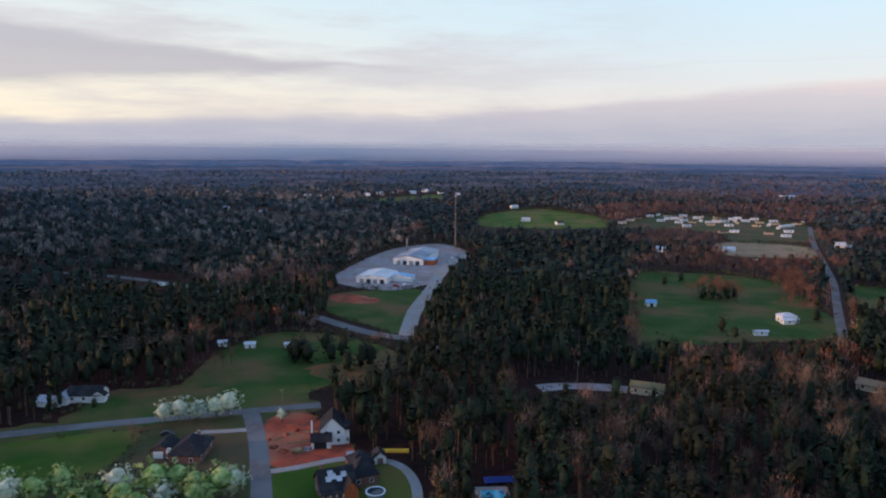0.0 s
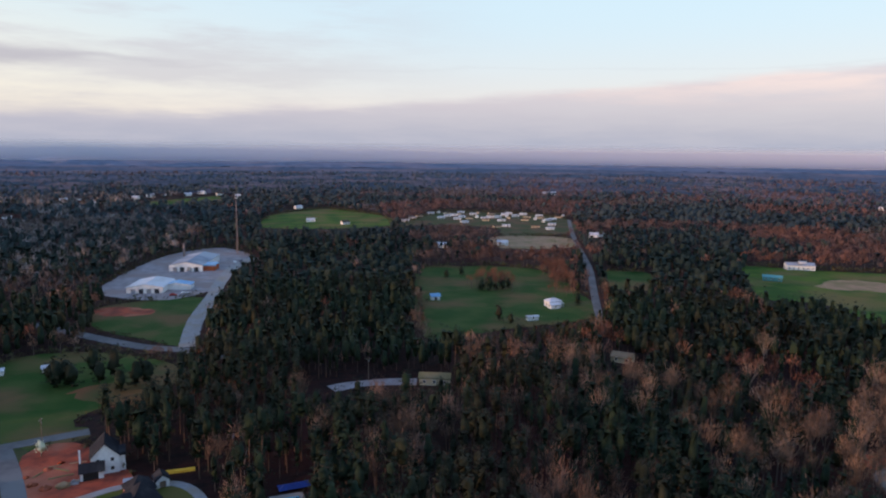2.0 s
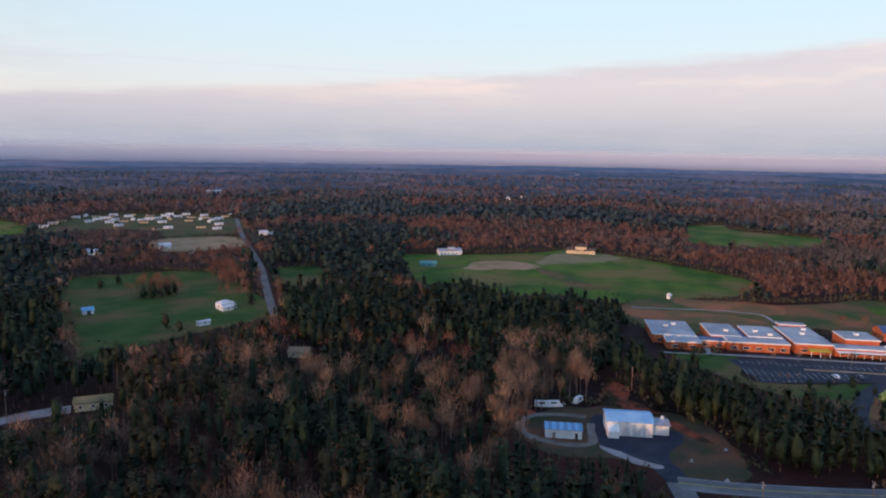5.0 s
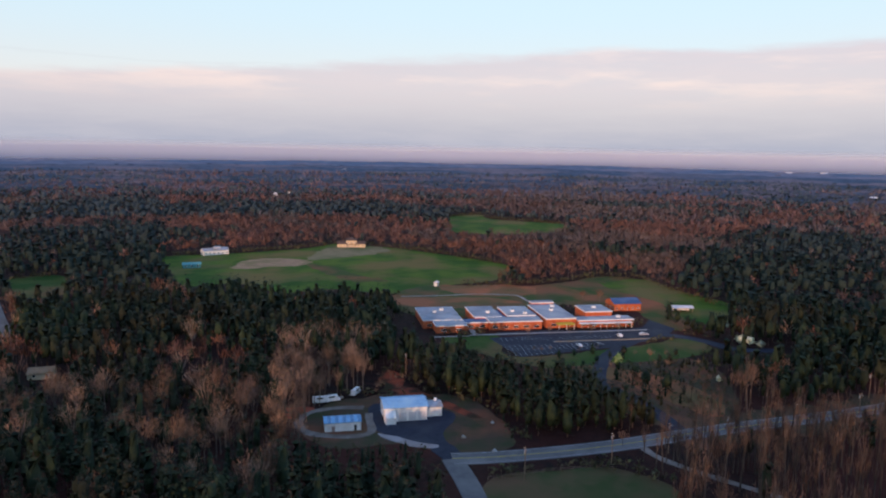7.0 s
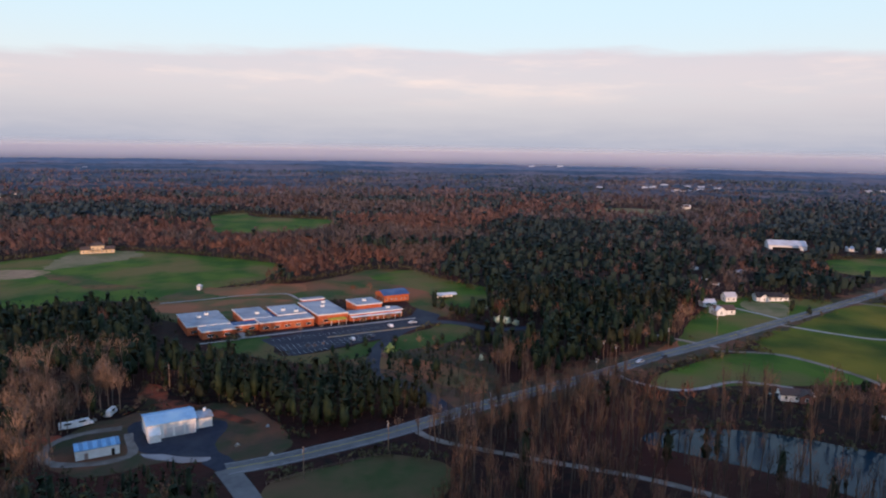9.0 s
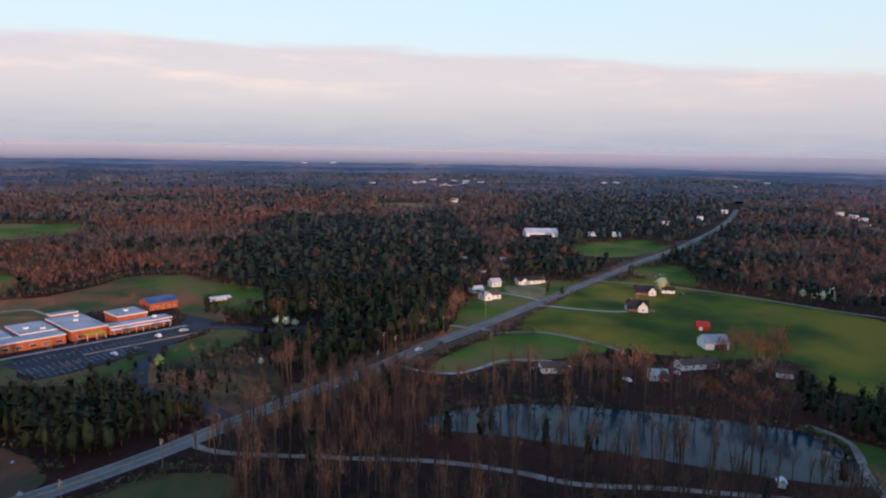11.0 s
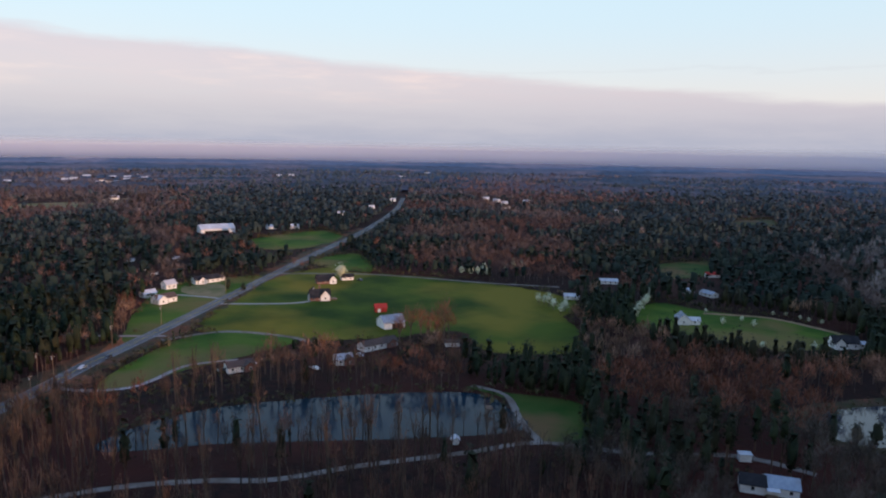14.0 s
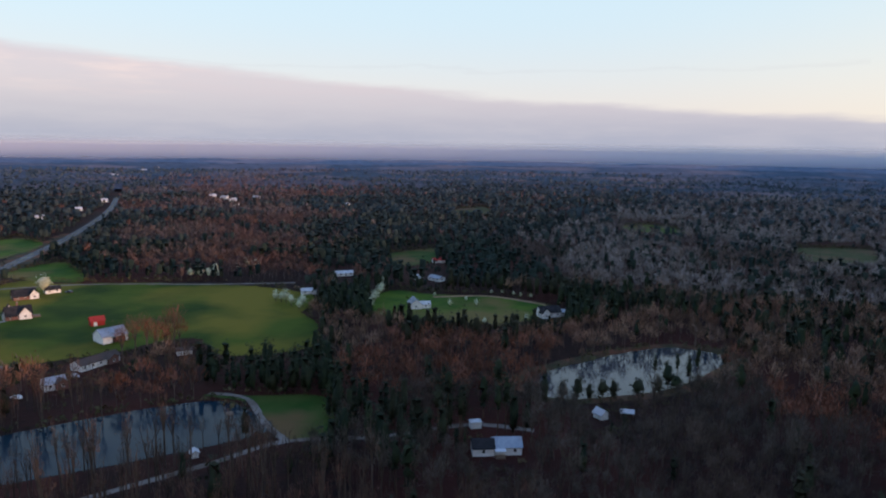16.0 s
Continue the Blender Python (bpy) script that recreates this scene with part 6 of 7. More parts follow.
PINE_MID = [shaded(pine(30, 1, base=b, height=h, spread=2.7, size=1.2, limbs=False, rings=3, sides=5, fill=0.6, uneven=0.3), 0.7) for h, b in ((16.5, 0.2), (18.5, 0.3), (15, 0.15), (16, 0.2), (17.5, 0.25))]
PINE_FAR = [shaded(pine(14, 1, height=h, spread=3.9, base=0.2, size=1.7, limbs=False, rings=2, sides=4, fill=0.6, uneven=0.3), 0.75) for h in (15, 17, 13, 16)]
PINE_LAST = [shaded(pine(7, 1, height=h, spread=5.0, base=0.25, size=2.6, limbs=False, rings=2, sides=4, fill=0.6, uneven=0.3), 0.8) for h in (14, 16, 12, 15)]


def far_bare(height, spread, n, length, width, limbs=0):
    """A leafless tree seen from afar: a stem, a few limbs and a dome of twigs."""
    wood = [stick((0, 0, -0.3), (0, 0, height * 0.5), 0.2, 0.14, 3) if limbs else sliver(0.25, height * 0.55)]
    for i in range(limbs):
        a = 6.28 * (i + rng.random()) / limbs
        wood.append(stick((0, 0, height * rng.uniform(0.3, 0.45)), (math.cos(a) * spread * 0.6, math.sin(a) * spread * 0.6, height * rng.uniform(0.7, 0.85)), 0.12, 0.04, 3))
    return shaded((joined(wood), fan(n, height, spread, 0.32, length, width, 0.4)), 0.75)


HARD_MID = [far_bare(h, s, 80, 2.2, 0.17, 3) for h, s in ((15, 4.6), (17, 4.4), (14, 4.8), (16, 4.2), (13, 4.0))]
HARD_FAR = [far_bare(h, s, 34, 3.2, 0.34) for h, s in ((14, 4.6), (16, 5.0), (12.5, 4.4), (15, 4.2))]
HARD_LAST = [far_bare(h, s, 16, 4.6, 0.7) for h, s in ((13, 4.6), (15, 5.0), (11.5, 4.4), (14, 4.2))]
HARD_DIM = [far_bare(h, s, 10, 6.0, 1.2) for h, s in ((12, 6.0), (14, 6.6), (11, 5.6))]
PINE_DIM = [shaded(pine(6, 1, height=h, spread=5.5, base=0.3, size=3.6, limbs=False, rings=2, sides=4, fill=0.6), 0.85) for h in (13, 14, 12)]


def lone_trees(kind, label, mats, templates, x, y, scale, group):
    """Trees as things of their own: trunk and crown."""
    protos = []
    for k, (wood, crown) in enumerate(templates):
        meshes = [big_mesh("trunk", *wood, mats[0]), big_mesh("crown", *crown[:2], mats[1], normals=crown[2] if len(crown) > 2 else None)]
        protos.append(meshes)
    for i in range(len(x)):
        t = thing(kind, label, "tree", x[i], y[i], rng.uniform(0, 360), group=group)
        t.scale = (scale[i],) * 3
        for name, me in zip(("trunk", "crown"), protos[i % len(protos)]):
            new(name, me).parent = t


def wood_lot(name, label, templates, mats, x, y, cap):
    n = len(x)
    if not n:
        return
    scale = rng.uniform(0.6, 1.18, n) * cap
    tone = rng.random(n)
    wood, crown = strew(templates, x, y, rise(x, y), scale, rng.uniform(0, 6.28, n), rng.integers(0, len(templates), n), tone)
    top = thing(name, label, "woods", 0, 0, kind="stuff")
    for nm, data, m in (("trunks", wood, mats[0]), ("crowns", crown, mats[1])):
        ob = new(nm, big_mesh(nm, data[0], data[1], m, data[2], normals=data[3]))
        ob.parent = top
        tagged(ob, kind="stuff")


nx, ny = spots(135, 480, 5.3, VIEW0, VIEW1)
cap = headroom(nx, ny)
ok = cap > 0.13
nx, ny, cap = nx[ok], ny[ok], cap[ok]
pines = is_pine(nx, ny)
dist = np.hypot(nx, ny)
thin = (ny < 60) & (dist < 300)
keep = pines | (rng.random(len(nx)) < np.where(thin, 0.72, 0.62))   # bare trees stand wider apart
nx, ny, cap, pines, dist, thin = (a[keep] for a in (nx, ny, cap, pines, dist, thin))
reds = ~pines & is_red(nx, ny, 55, 0.66) & (dist > 260)
order = np.argsort(dist)
lone_p = order[pines[order]][:290]
lone_h = order[(~pines & ~reds & ~thin)[order]][:90]
lone_s = order[(~pines & ~reds & thin)[order]][:60]
for sel, shapes, lab in ((lone_p[nx[lone_p] <= 120], PINE_NEAR, "tall dark green pine with a bare trunk"), (lone_p[nx[lone_p] > 120], PINE_LOW, "dark green pine with a low crown")):
    lone_trees("pine_tree", lab, (PINEBARK, NEEDLES), shapes, nx[sel], ny[sel], rng.uniform(0.75, 1.1, len(sel)) * cap[sel], "pines of the near woods")
lone_trees("bare_tree", "leafless hardwood with pale trunk and fine twigs", (BARK, TWIGS), HARD_NEAR, nx[lone_h], ny[lone_h], rng.uniform(0.85, 1.12, len(lone_h)) * cap[lone_h], "bare trees of the near woods")
lone_trees("bare_tree", "slender leafless tree with a grey trunk", (BARK, SHADETWIGS), SLENDER, nx[lone_s], ny[lone_s], rng.uniform(0.75, 1.1, len(lone_s)) * cap[lone_s], "slender trees near the pond")
rest = np.ones(len(nx), bool)
rest[lone_p] = rest[lone_h] = rest[lone_s] = False
close = dist < 300
s = rest & pines & close
low = nx > 120
wood_lot("pine_woods", "dark green pine woods", PINE_NEAR, (PINEBARK, NEEDLES), nx[s & ~low], ny[s & ~low], cap[s & ~low])
wood_lot("pine_woods", "dark green pine woods with low crowns", PINE_LOW, (PINEBARK, NEEDLES), nx[s & low], ny[s & low], cap[s & low])
s = rest & ~pines & close & ~reds & ~thin
wood_lot("bare_woods", "leafless grey-brown hardwood trees", HARD_NEAR, (BARK, TWIGS), nx[s], ny[s], cap[s])
s = rest & ~pines & close & ~reds & thin
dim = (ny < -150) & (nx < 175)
wood_lot("bare_woods", "slender leafless trees with brown twigs", SLENDER, (SHADEBARK, SHADETWIGS), nx[s & ~dim], ny[s & ~dim], cap[s & ~dim])
wood_lot("bare_woods", "leafless grey trees round the lake", HARD_NEAR, (SHADEBARK, SHADEGREY), nx[s & dim], ny[s & dim], cap[s & dim] * 0.85)
s = rest & pines & ~close
wood_lot("pine_woods", "dark green pine woods beyond the fields", PINE_MID, (PINEBARK, NEEDLES), nx[s], ny[s], cap[s])
s = rest & ~pines & ~close & ~reds
wood_lot("bare_woods", "leafless hardwood trees beyond the fields", HARD_MID, (BARK, TWIGS), nx[s], ny[s], cap[s])
s = rest & reds
wood_lot("budding_woods", "hardwood trees with red-brown spring buds", HARD_MID, (BARK, REDBUD), nx[s], ny[s], cap[s])

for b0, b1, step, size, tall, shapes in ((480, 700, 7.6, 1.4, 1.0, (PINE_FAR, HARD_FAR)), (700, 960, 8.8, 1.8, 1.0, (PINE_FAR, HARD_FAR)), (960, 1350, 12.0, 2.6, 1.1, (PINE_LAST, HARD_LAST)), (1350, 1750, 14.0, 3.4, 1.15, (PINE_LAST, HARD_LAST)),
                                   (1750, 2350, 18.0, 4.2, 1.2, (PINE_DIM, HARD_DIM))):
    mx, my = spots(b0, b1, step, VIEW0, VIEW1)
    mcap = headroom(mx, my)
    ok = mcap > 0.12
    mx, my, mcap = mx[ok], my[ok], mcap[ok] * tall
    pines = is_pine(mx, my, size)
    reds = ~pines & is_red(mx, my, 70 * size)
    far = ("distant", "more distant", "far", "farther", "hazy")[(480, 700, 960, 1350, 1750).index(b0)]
    needle, twig, bud, greys = HAZED[b0]
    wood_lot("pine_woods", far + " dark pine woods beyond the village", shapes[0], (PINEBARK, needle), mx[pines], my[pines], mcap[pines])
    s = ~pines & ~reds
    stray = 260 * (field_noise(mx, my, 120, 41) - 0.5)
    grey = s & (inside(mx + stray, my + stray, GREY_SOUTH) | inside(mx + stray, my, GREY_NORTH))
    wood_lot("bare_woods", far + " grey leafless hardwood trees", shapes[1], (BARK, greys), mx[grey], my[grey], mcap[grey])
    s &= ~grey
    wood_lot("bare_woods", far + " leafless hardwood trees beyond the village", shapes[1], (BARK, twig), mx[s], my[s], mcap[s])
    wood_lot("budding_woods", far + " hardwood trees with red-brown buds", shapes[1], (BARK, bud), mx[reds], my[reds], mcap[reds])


# low thickets along the edges of the clearings
ex, ey = spots(140, 460, 4.4, VIEW0, VIEW1)
ecap = headroom(ex, ey)
edge = (ecap > 0.01) & (ecap < 0.5)
ex, ey = ex[edge], ey[edge]
wood_lot("thicket", "low brown and green thicket at the edge of the fields", [shaded(shrub(7, 6), 0.6) for _ in range(3)], (BARK, SHRUBS), ex, ey, 1.0)
ex, ey = spots(180, 1200, 5.0, VIEW0, VIEW1)
behind = np.zeros(len(ex), bool)
for poly, reach in CLEAR:
    behind |= inside(ex * 0.975, ey * 0.975, poly) & ~inside(ex, ey, poly)
for line, width, reach in LANES:
    behind &= ~near_line(ex, ey, line, width)
for poly, reach in CLEAR:
    behind &= ~inside(ex, ey, poly)
ex, ey = ex[behind], ey[behind]
wood_lot("thicket", "brushy wood edge behind the fields", [shaded(shrub(6, 4), 0.6) for _ in range(3)], (BARK, SHRUBS), ex, ey, 2.0)


def canopy(name, label, mat, radii, bearings, ramp=1.0, rough=9.0):
    """The closed tops of far woods: a sheet of crown-sized bumps."""
    x, y, t = ring_grid(radii, bearings)
    h = 6 + 3 * field_noise(x, y, 24, 21) + 5 * field_noise(x, y, 220, 22) + rough * rng.random(len(x))
    h = np.where(field_noise(x, y, 240, 23) * 0.7 + field_noise(x, y, 90, 24) * 0.3 > 0.74, 0.4 * h, h)
    h = h * np.clip((np.hypot(x, y) - radii[0] + (0 if ramp > 1 else 1e3)) / ramp, 0, 1) - 1.0
    ok = (headroom(x, y) > 0.6) | (np.hypot(x, y) > 2400)
    h = np.where(ok, h, np.where(np.hypot(x, y) > 1150, 5.0, -2.0))
    ob = new(name, big_mesh(name, np.stack([x, y, rise(x, y) + h], 1), t, mat, rng.random(len(x)), smooth=True))
    return tagged(ob, label, "woods", kind="stuff")


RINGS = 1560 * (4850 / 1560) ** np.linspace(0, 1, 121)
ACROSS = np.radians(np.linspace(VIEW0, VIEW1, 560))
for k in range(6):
    canopy("far_woods", ("far woods of pine and bare hardwood", "hazy woods towards the horizon", "blue hazy woods at the horizon")[k // 2], HAZEDWOODS[k], RINGS[20 * k:20 * k + 21], ACROSS, 60.0 if k == 0 else 1.0, 3.0)
canopy("far_woods", "woods on the side away from the village", HAZEDWOODS[0], 150 * (4850 / 150) ** np.linspace(0, 1, 80), np.radians(np.linspace(VIEW1, VIEW0 + 360, 160)), 90.0)

# ---- a translucent ring that stands in for haze over the distance ----
haze = bpy.data.materials.new("haze_ring")
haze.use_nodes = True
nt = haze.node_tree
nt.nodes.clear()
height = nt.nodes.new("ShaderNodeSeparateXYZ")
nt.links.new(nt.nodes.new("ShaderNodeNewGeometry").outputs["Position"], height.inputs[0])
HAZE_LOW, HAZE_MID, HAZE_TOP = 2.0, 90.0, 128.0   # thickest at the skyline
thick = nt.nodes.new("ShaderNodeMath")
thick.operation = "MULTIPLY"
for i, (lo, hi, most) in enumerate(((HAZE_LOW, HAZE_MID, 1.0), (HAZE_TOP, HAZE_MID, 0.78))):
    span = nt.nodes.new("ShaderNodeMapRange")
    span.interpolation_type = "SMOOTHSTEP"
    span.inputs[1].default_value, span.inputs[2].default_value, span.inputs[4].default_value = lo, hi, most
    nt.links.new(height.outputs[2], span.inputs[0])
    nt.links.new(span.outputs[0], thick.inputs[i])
ring_diffuse, through_light, veil_mix, air = nt.nodes.new("ShaderNodeBsdfDiffuse"), nt.nodes.new("ShaderNodeBsdfTranslucent"), nt.nodes.new("ShaderNodeMixShader"), nt.nodes.new("ShaderNodeMixShader")
for n in (ring_diffuse, through_light):
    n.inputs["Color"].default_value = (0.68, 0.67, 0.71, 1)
nt.links.new(ring_diffuse.outputs[0], veil_mix.inputs[1])
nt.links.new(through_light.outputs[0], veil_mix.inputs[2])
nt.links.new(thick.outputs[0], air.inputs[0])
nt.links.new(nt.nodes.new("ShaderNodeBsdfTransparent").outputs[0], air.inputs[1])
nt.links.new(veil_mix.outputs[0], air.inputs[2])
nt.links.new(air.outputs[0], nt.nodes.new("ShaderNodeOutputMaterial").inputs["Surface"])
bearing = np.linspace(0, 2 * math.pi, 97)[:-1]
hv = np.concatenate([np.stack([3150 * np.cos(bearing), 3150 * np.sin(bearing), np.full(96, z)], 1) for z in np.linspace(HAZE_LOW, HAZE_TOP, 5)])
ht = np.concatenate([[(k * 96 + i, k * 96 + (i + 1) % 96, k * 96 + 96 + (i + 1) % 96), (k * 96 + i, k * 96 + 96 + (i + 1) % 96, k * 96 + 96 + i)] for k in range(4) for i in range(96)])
tagged(new("backdrop", big_mesh("backdrop", hv, ht, haze)), "pale translucent ring standing in for haze over the distant woods", "haze", kind="structure")

# ---- single trees ----
PEARS = [shaded(blossom_tree(90, 14, height=h, spread=s), 0.6) for h, s in ((7.5, 3.4), (8.5, 3.8), (6.5, 3.0))]
SLIM = [shaded(blossom_tree(44, 10, height=6.5, spread=1.9), 0.4), shaded(blossom_tree(44, 10, height=7.5, spread=2.2), 0.4)]
OAKS = [shaded(hardwood(9, 130, 160, height=h, spread=s, width=0.08, base=0.3), 0.5) for h, s in ((20, 7.0), (18, 7.5), (21, 6.5))]
CEDARS = [shaded(pine(30, 8, base=0.06, height=h, spread=s), 0.7) for h, s in ((9, 3.0), (11, 3.2), (8, 3.4))]


def plant(kind, label, mats, templates, places, group, low=0.85, high=1.15):
    x, y = (np.array(c, float) for c in zip(*places))
    lone_trees(kind, label, mats, templates, x, y, rng.uniform(low, high, len(x)), group)


plant("blossom_tree", "white blossoming pear tree beside the lane", (BARK, BLOSSOM), PEARS, [(-101, 239), (-96, 240.5), (-90, 243), (-84, 244.5), (-80, 246)], "blossoming pears", 1.15, 1.35)
plant("blossom_tree", "small cream blossoming pear on the red lot", (BARK, BLOSSOM), SLIM, [(-59, 241)], "blossoming pears", 0.9, 0.95)
plant("blossom_tree", "large pear tree with white blossom and fresh leaves", (BARK, BLOSSOM), PEARS, [(-119, 178), (-92, 184), (-77, 179), (-60, 186)], "pears below the brick house", 1.25, 1.5)
plant("leafing_tree", "tree in fresh light green leaf below the brick house", (BARK, FRESHLEAF), PEARS, [(-109, 186), (-82, 185), (-99, 177), (-68, 178), (-113, 179), (-96, 180), (-88, 178), (-76, 187), (-66, 180), (-63, 185), (-70, 184), (-104, 180), (-82, 173), (-125, 182)], "leafing trees below the brick house", 1.25, 1.55)
plant("blossom_tree", "round white blossoming tree by the school drive", (BARK, BLOSSOM), PEARS, [(391, 18), (390, 13), (389, 8)], "blossoming trees by the drive", 0.7, 0.8)
plant("leafing_tree", "pale green leafing pear in front of the school", (BARK, FRESHLEAF), SLIM, [(318, 66)], "school trees", 1.25, 1.3)
plant("blossom_tree", "slim white blossoming tree in the scrub", (BARK, BLOSSOM), SLIM, [(318, 22), (422, 27)], "school trees", 0.6, 0.8)
plant("blossom_tree", "big cream blossoming tree beside the farmhouse", (BARK, BLOSSOM), PEARS, [(457, -252)], "farm trees", 1.7, 1.75)
plant("blossom_tree", "slim white blossoming tree at the wood edge", (BARK, BLOSSOM), SLIM, [(423, -342), (421, -347), (413, -350), (411, -355), (405, -354), (416, -346), (418, -385), (416, -391), (412, -397), (315, -320), (311, -321), (306, -320), (298, -316), (286, -310), (290, -318)], "blossoming trees at the wood edge", 1.0, 1.45)
plant("blossom_tree", "cream blossoming tree in a straight row", (BARK, BLOSSOM), SLIM, [(252, -337), (257, -347), (263, -357), (268, -368), (275, -380), (280, -390)], "row of blossoming trees", 1.2, 1.4)
plant("blossom_tree", "young white blossoming tree on the hill lawn", (BARK, BLOSSOM), SLIM, [(238, -390), (214, -369), (213, -388), (201, -380), (176, -343), (161, -351), (159, -415), (158, -361), (210, -419), (204, -423), (195, -422), (189, -421), (182, -422)], "young trees on the hill lawn", 0.5, 0.8)
plant("oak_tree", "big leafless oak with pale spreading limbs", (PALEBARK, TWIGS), OAKS, [(252, 267), (251, 203), (251, 196), (265, 195), (262, 185), (271, 183), (269, 173), (281, 174), (238, 254), (254, 210), (102, 258), (165, 162), (175, 180), (190, 200), (140, 205), (205, 225), (120, 230)], "big bare oaks", 0.85, 1.1)
plant("budding_tree", "small tree with red-brown spring buds", (BARK, REDBUD), HARD_NEAR, [(168, 462), (174, 468), (181, 464), (186, 460), (192, 462), (198, 466), (179, 476), (188, 474), (171, 480), (216, 434), (217, 426), (226, 442), (222, 421), (224, 414), (230, 459), (234, 451), (237, 443), (239, 469), (228, 450), (233, 430), (240, 458)], "trees in the pasture", 0.5, 0.75)
plant("budding_tree", "small reddish budding tree in the meadow", (BARK, REDBUD), HARD_NEAR, [(-100, 303), (-97, 306), (-103, 300)], "trees in the meadow", 0.45, 0.6)
plant("pine_tree", "broad dark pine standing in the meadow", (PINEBARK, NEEDLES), CEDARS, [(-69, 312), (-66, 315), (-63, 311), (-53, 314), (-47, 318), (-72, 317), (-43, 300), (-38, 305), (-34, 308), (-58, 330)], "pines in the meadow", 1.0, 1.5)
plant("bare_tree", "grey leafless tree at the meadow's edge", (BARK, GREYTWIGS), HARD_NEAR, [(-155, 301), (-150, 306), (-146, 310), (-141, 304), (-135, 309), (-130, 303), (-126, 308), (-121, 304), (-160, 297), (-117, 312)], "bare trees by the meadow", 0.7, 1.0)
plant("cedar_tree", "low green shrub beside the white house", (PINEBARK, SHRUBS), CEDARS, [(-150, 250), (-146, 249), (-138, 251), (-134, 254), (-160, 250)], "shrubs by the white house", 0.3, 0.5)
def scatter(poly, n):
    """n places inside an outline."""
    out = []
    x0, x1, y0, y1 = min(p[0] for p in poly), max(p[0] for p in poly), min(p[1] for p in poly), max(p[1] for p in poly)
    while len(out) < n:
        x, y = rng.uniform(x0, x1), rng.uniform(y0, y1)
        if inside(np.array([x]), np.array([y]), poly)[0]:
            out.append((x, y))
    return out


plant("bare_tree", "leafless tree standing along the main road", (SHADEBARK, SHADETWIGS), HARD_NEAR, scatter([(219, 36), (236, 22), (262, -6), (291, -36), (284, -50), (250, -22), (218, 10)], 34), "bare trees along the main road", 0.55, 0.85)
plant("bare_tree", "slender leafless tree standing along the main road", (SHADEBARK, SHADETWIGS), SLENDER, scatter([(219, 36), (236, 22), (262, -6), (291, -36), (284, -50), (250, -22), (218, 10)], 26), "bare trees along the main road", 0.6, 0.9)
plant("bare_tree", "brown brush growing on the red bank", (BARK, TWIGS), HARD_MID, scatter([(230, 148), (262, 160), (250, 139), (243, 126), (236, 110), (236, 140)], 16), "brush on the red bank", 0.18, 0.32)
plant("budding_tree", "round reddish budding tree in the pasture clump", (BARK, REDBUD), HARD_NEAR, scatter([(169, 453), (200, 440), (217, 481), (191, 497)], 16), "trees in the pasture", 0.6, 0.85)
plant("budding_tree", "reddish budding tree beside the country road", (BARK, REDBUD), HARD_NEAR, scatter([(226, 425), (244, 440), (258, 500), (246, 520), (232, 470)], 22), "trees beside the country road", 0.65, 0.95)
plant("budding_tree", "reddish brushy tree behind the playing field", (BARK, REDBUD), HARD_MID, scatter([(480, 204), (514, 203), (556, 205), (570, 197), (514, 165), (492, 164)], 26), "trees behind the school", 0.4, 0.75)
plant("bare_tree", "brown leafless bush on the bank below the school", (BARK, TWIGS), HARD_MID, scatter([(308, 83), (318, 64), (312, 35), (292, 18), (275, 18), (281, 32), (295, 51)], 22) + scatter([(322, 120), (360, 66), (384, 46), (372, 36), (330, 66), (312, 100)], 10), "bushes below the school", 0.18, 0.42)
plant("cedar_tree", "dark green young cedar on the bank below the school", (PINEBARK, NEEDLES), CEDARS, scatter([(322, 100), (345, 72), (375, 40), (352, 30), (322, 60), (300, 90)], 16), "bushes below the school", 0.3, 0.6)
plant("cedar_tree", "dark green cedar in the pasture", (PINEBARK, NEEDLES), CEDARS, [(173, 457), (179, 455), (184, 455), (190, 456), (193, 467), (176, 463), (196, 460), (183, 468), (164, 509), (179, 517), (153, 371), (156, 362), (219, 398), (240, 436)], "trees in the pasture", 0.7, 1.1)
plant("budding_tree", "tall reddish budding tree beside the barn", (BARK, REDBUD), HARD_NEAR, [(286, -198), (280, -200), (281, -210), (286, -220), (269, -203), (279, -187), (267, -195), (276, -216)], "trees beside the barn", 1.1, 1.35)
plant("budding_tree", "reddish budding tree along the main road", (BARK, REDBUD), HARD_MID, [(483, -179), (502, -196), (483, -108), (519, -243), (512, -247), (470, -95), (455, -88), (440, -82)], "trees along the main road", 0.5, 0.7)
plant("cedar_tree", "dark green cedar beside the road", (PINEBARK, NEEDLES), CEDARS, [(491, -150), (464, -168), (458, -176), (522, -216), (385, -75), (366, -74), (372, -72)], "cedars beside the road", 0.6, 0.9)
plant("bare_tree", "thin leafless tree in front of the school", (PALEBARK, TWIGS), HARD_MID, [(372, 93), (356, 112), (364, 103), (345, 120), (382, 80)], "school trees", 0.4, 0.6)
plant("budding_tree", "reddish budding tree behind the school", (BARK, REDBUD), HARD_MID, [(452, 120), (450, 108), (496, 190), (494, 185), (488, 194), (502, 181), (508, 176), (498, 176), (540, 200), (528, 200), (557, 206)], "trees behind the school", 0.55, 0.85)
plant("bare_tree", "brown leafless tree on the slope below the school", (BARK, TWIGS), HARD_MID, [(319, 37), (273, 22), (231, 45), (341, 48), (337, 55), (325, 45), (310, 30), (300, 26)], "trees on the school slope", 0.4, 0.65)
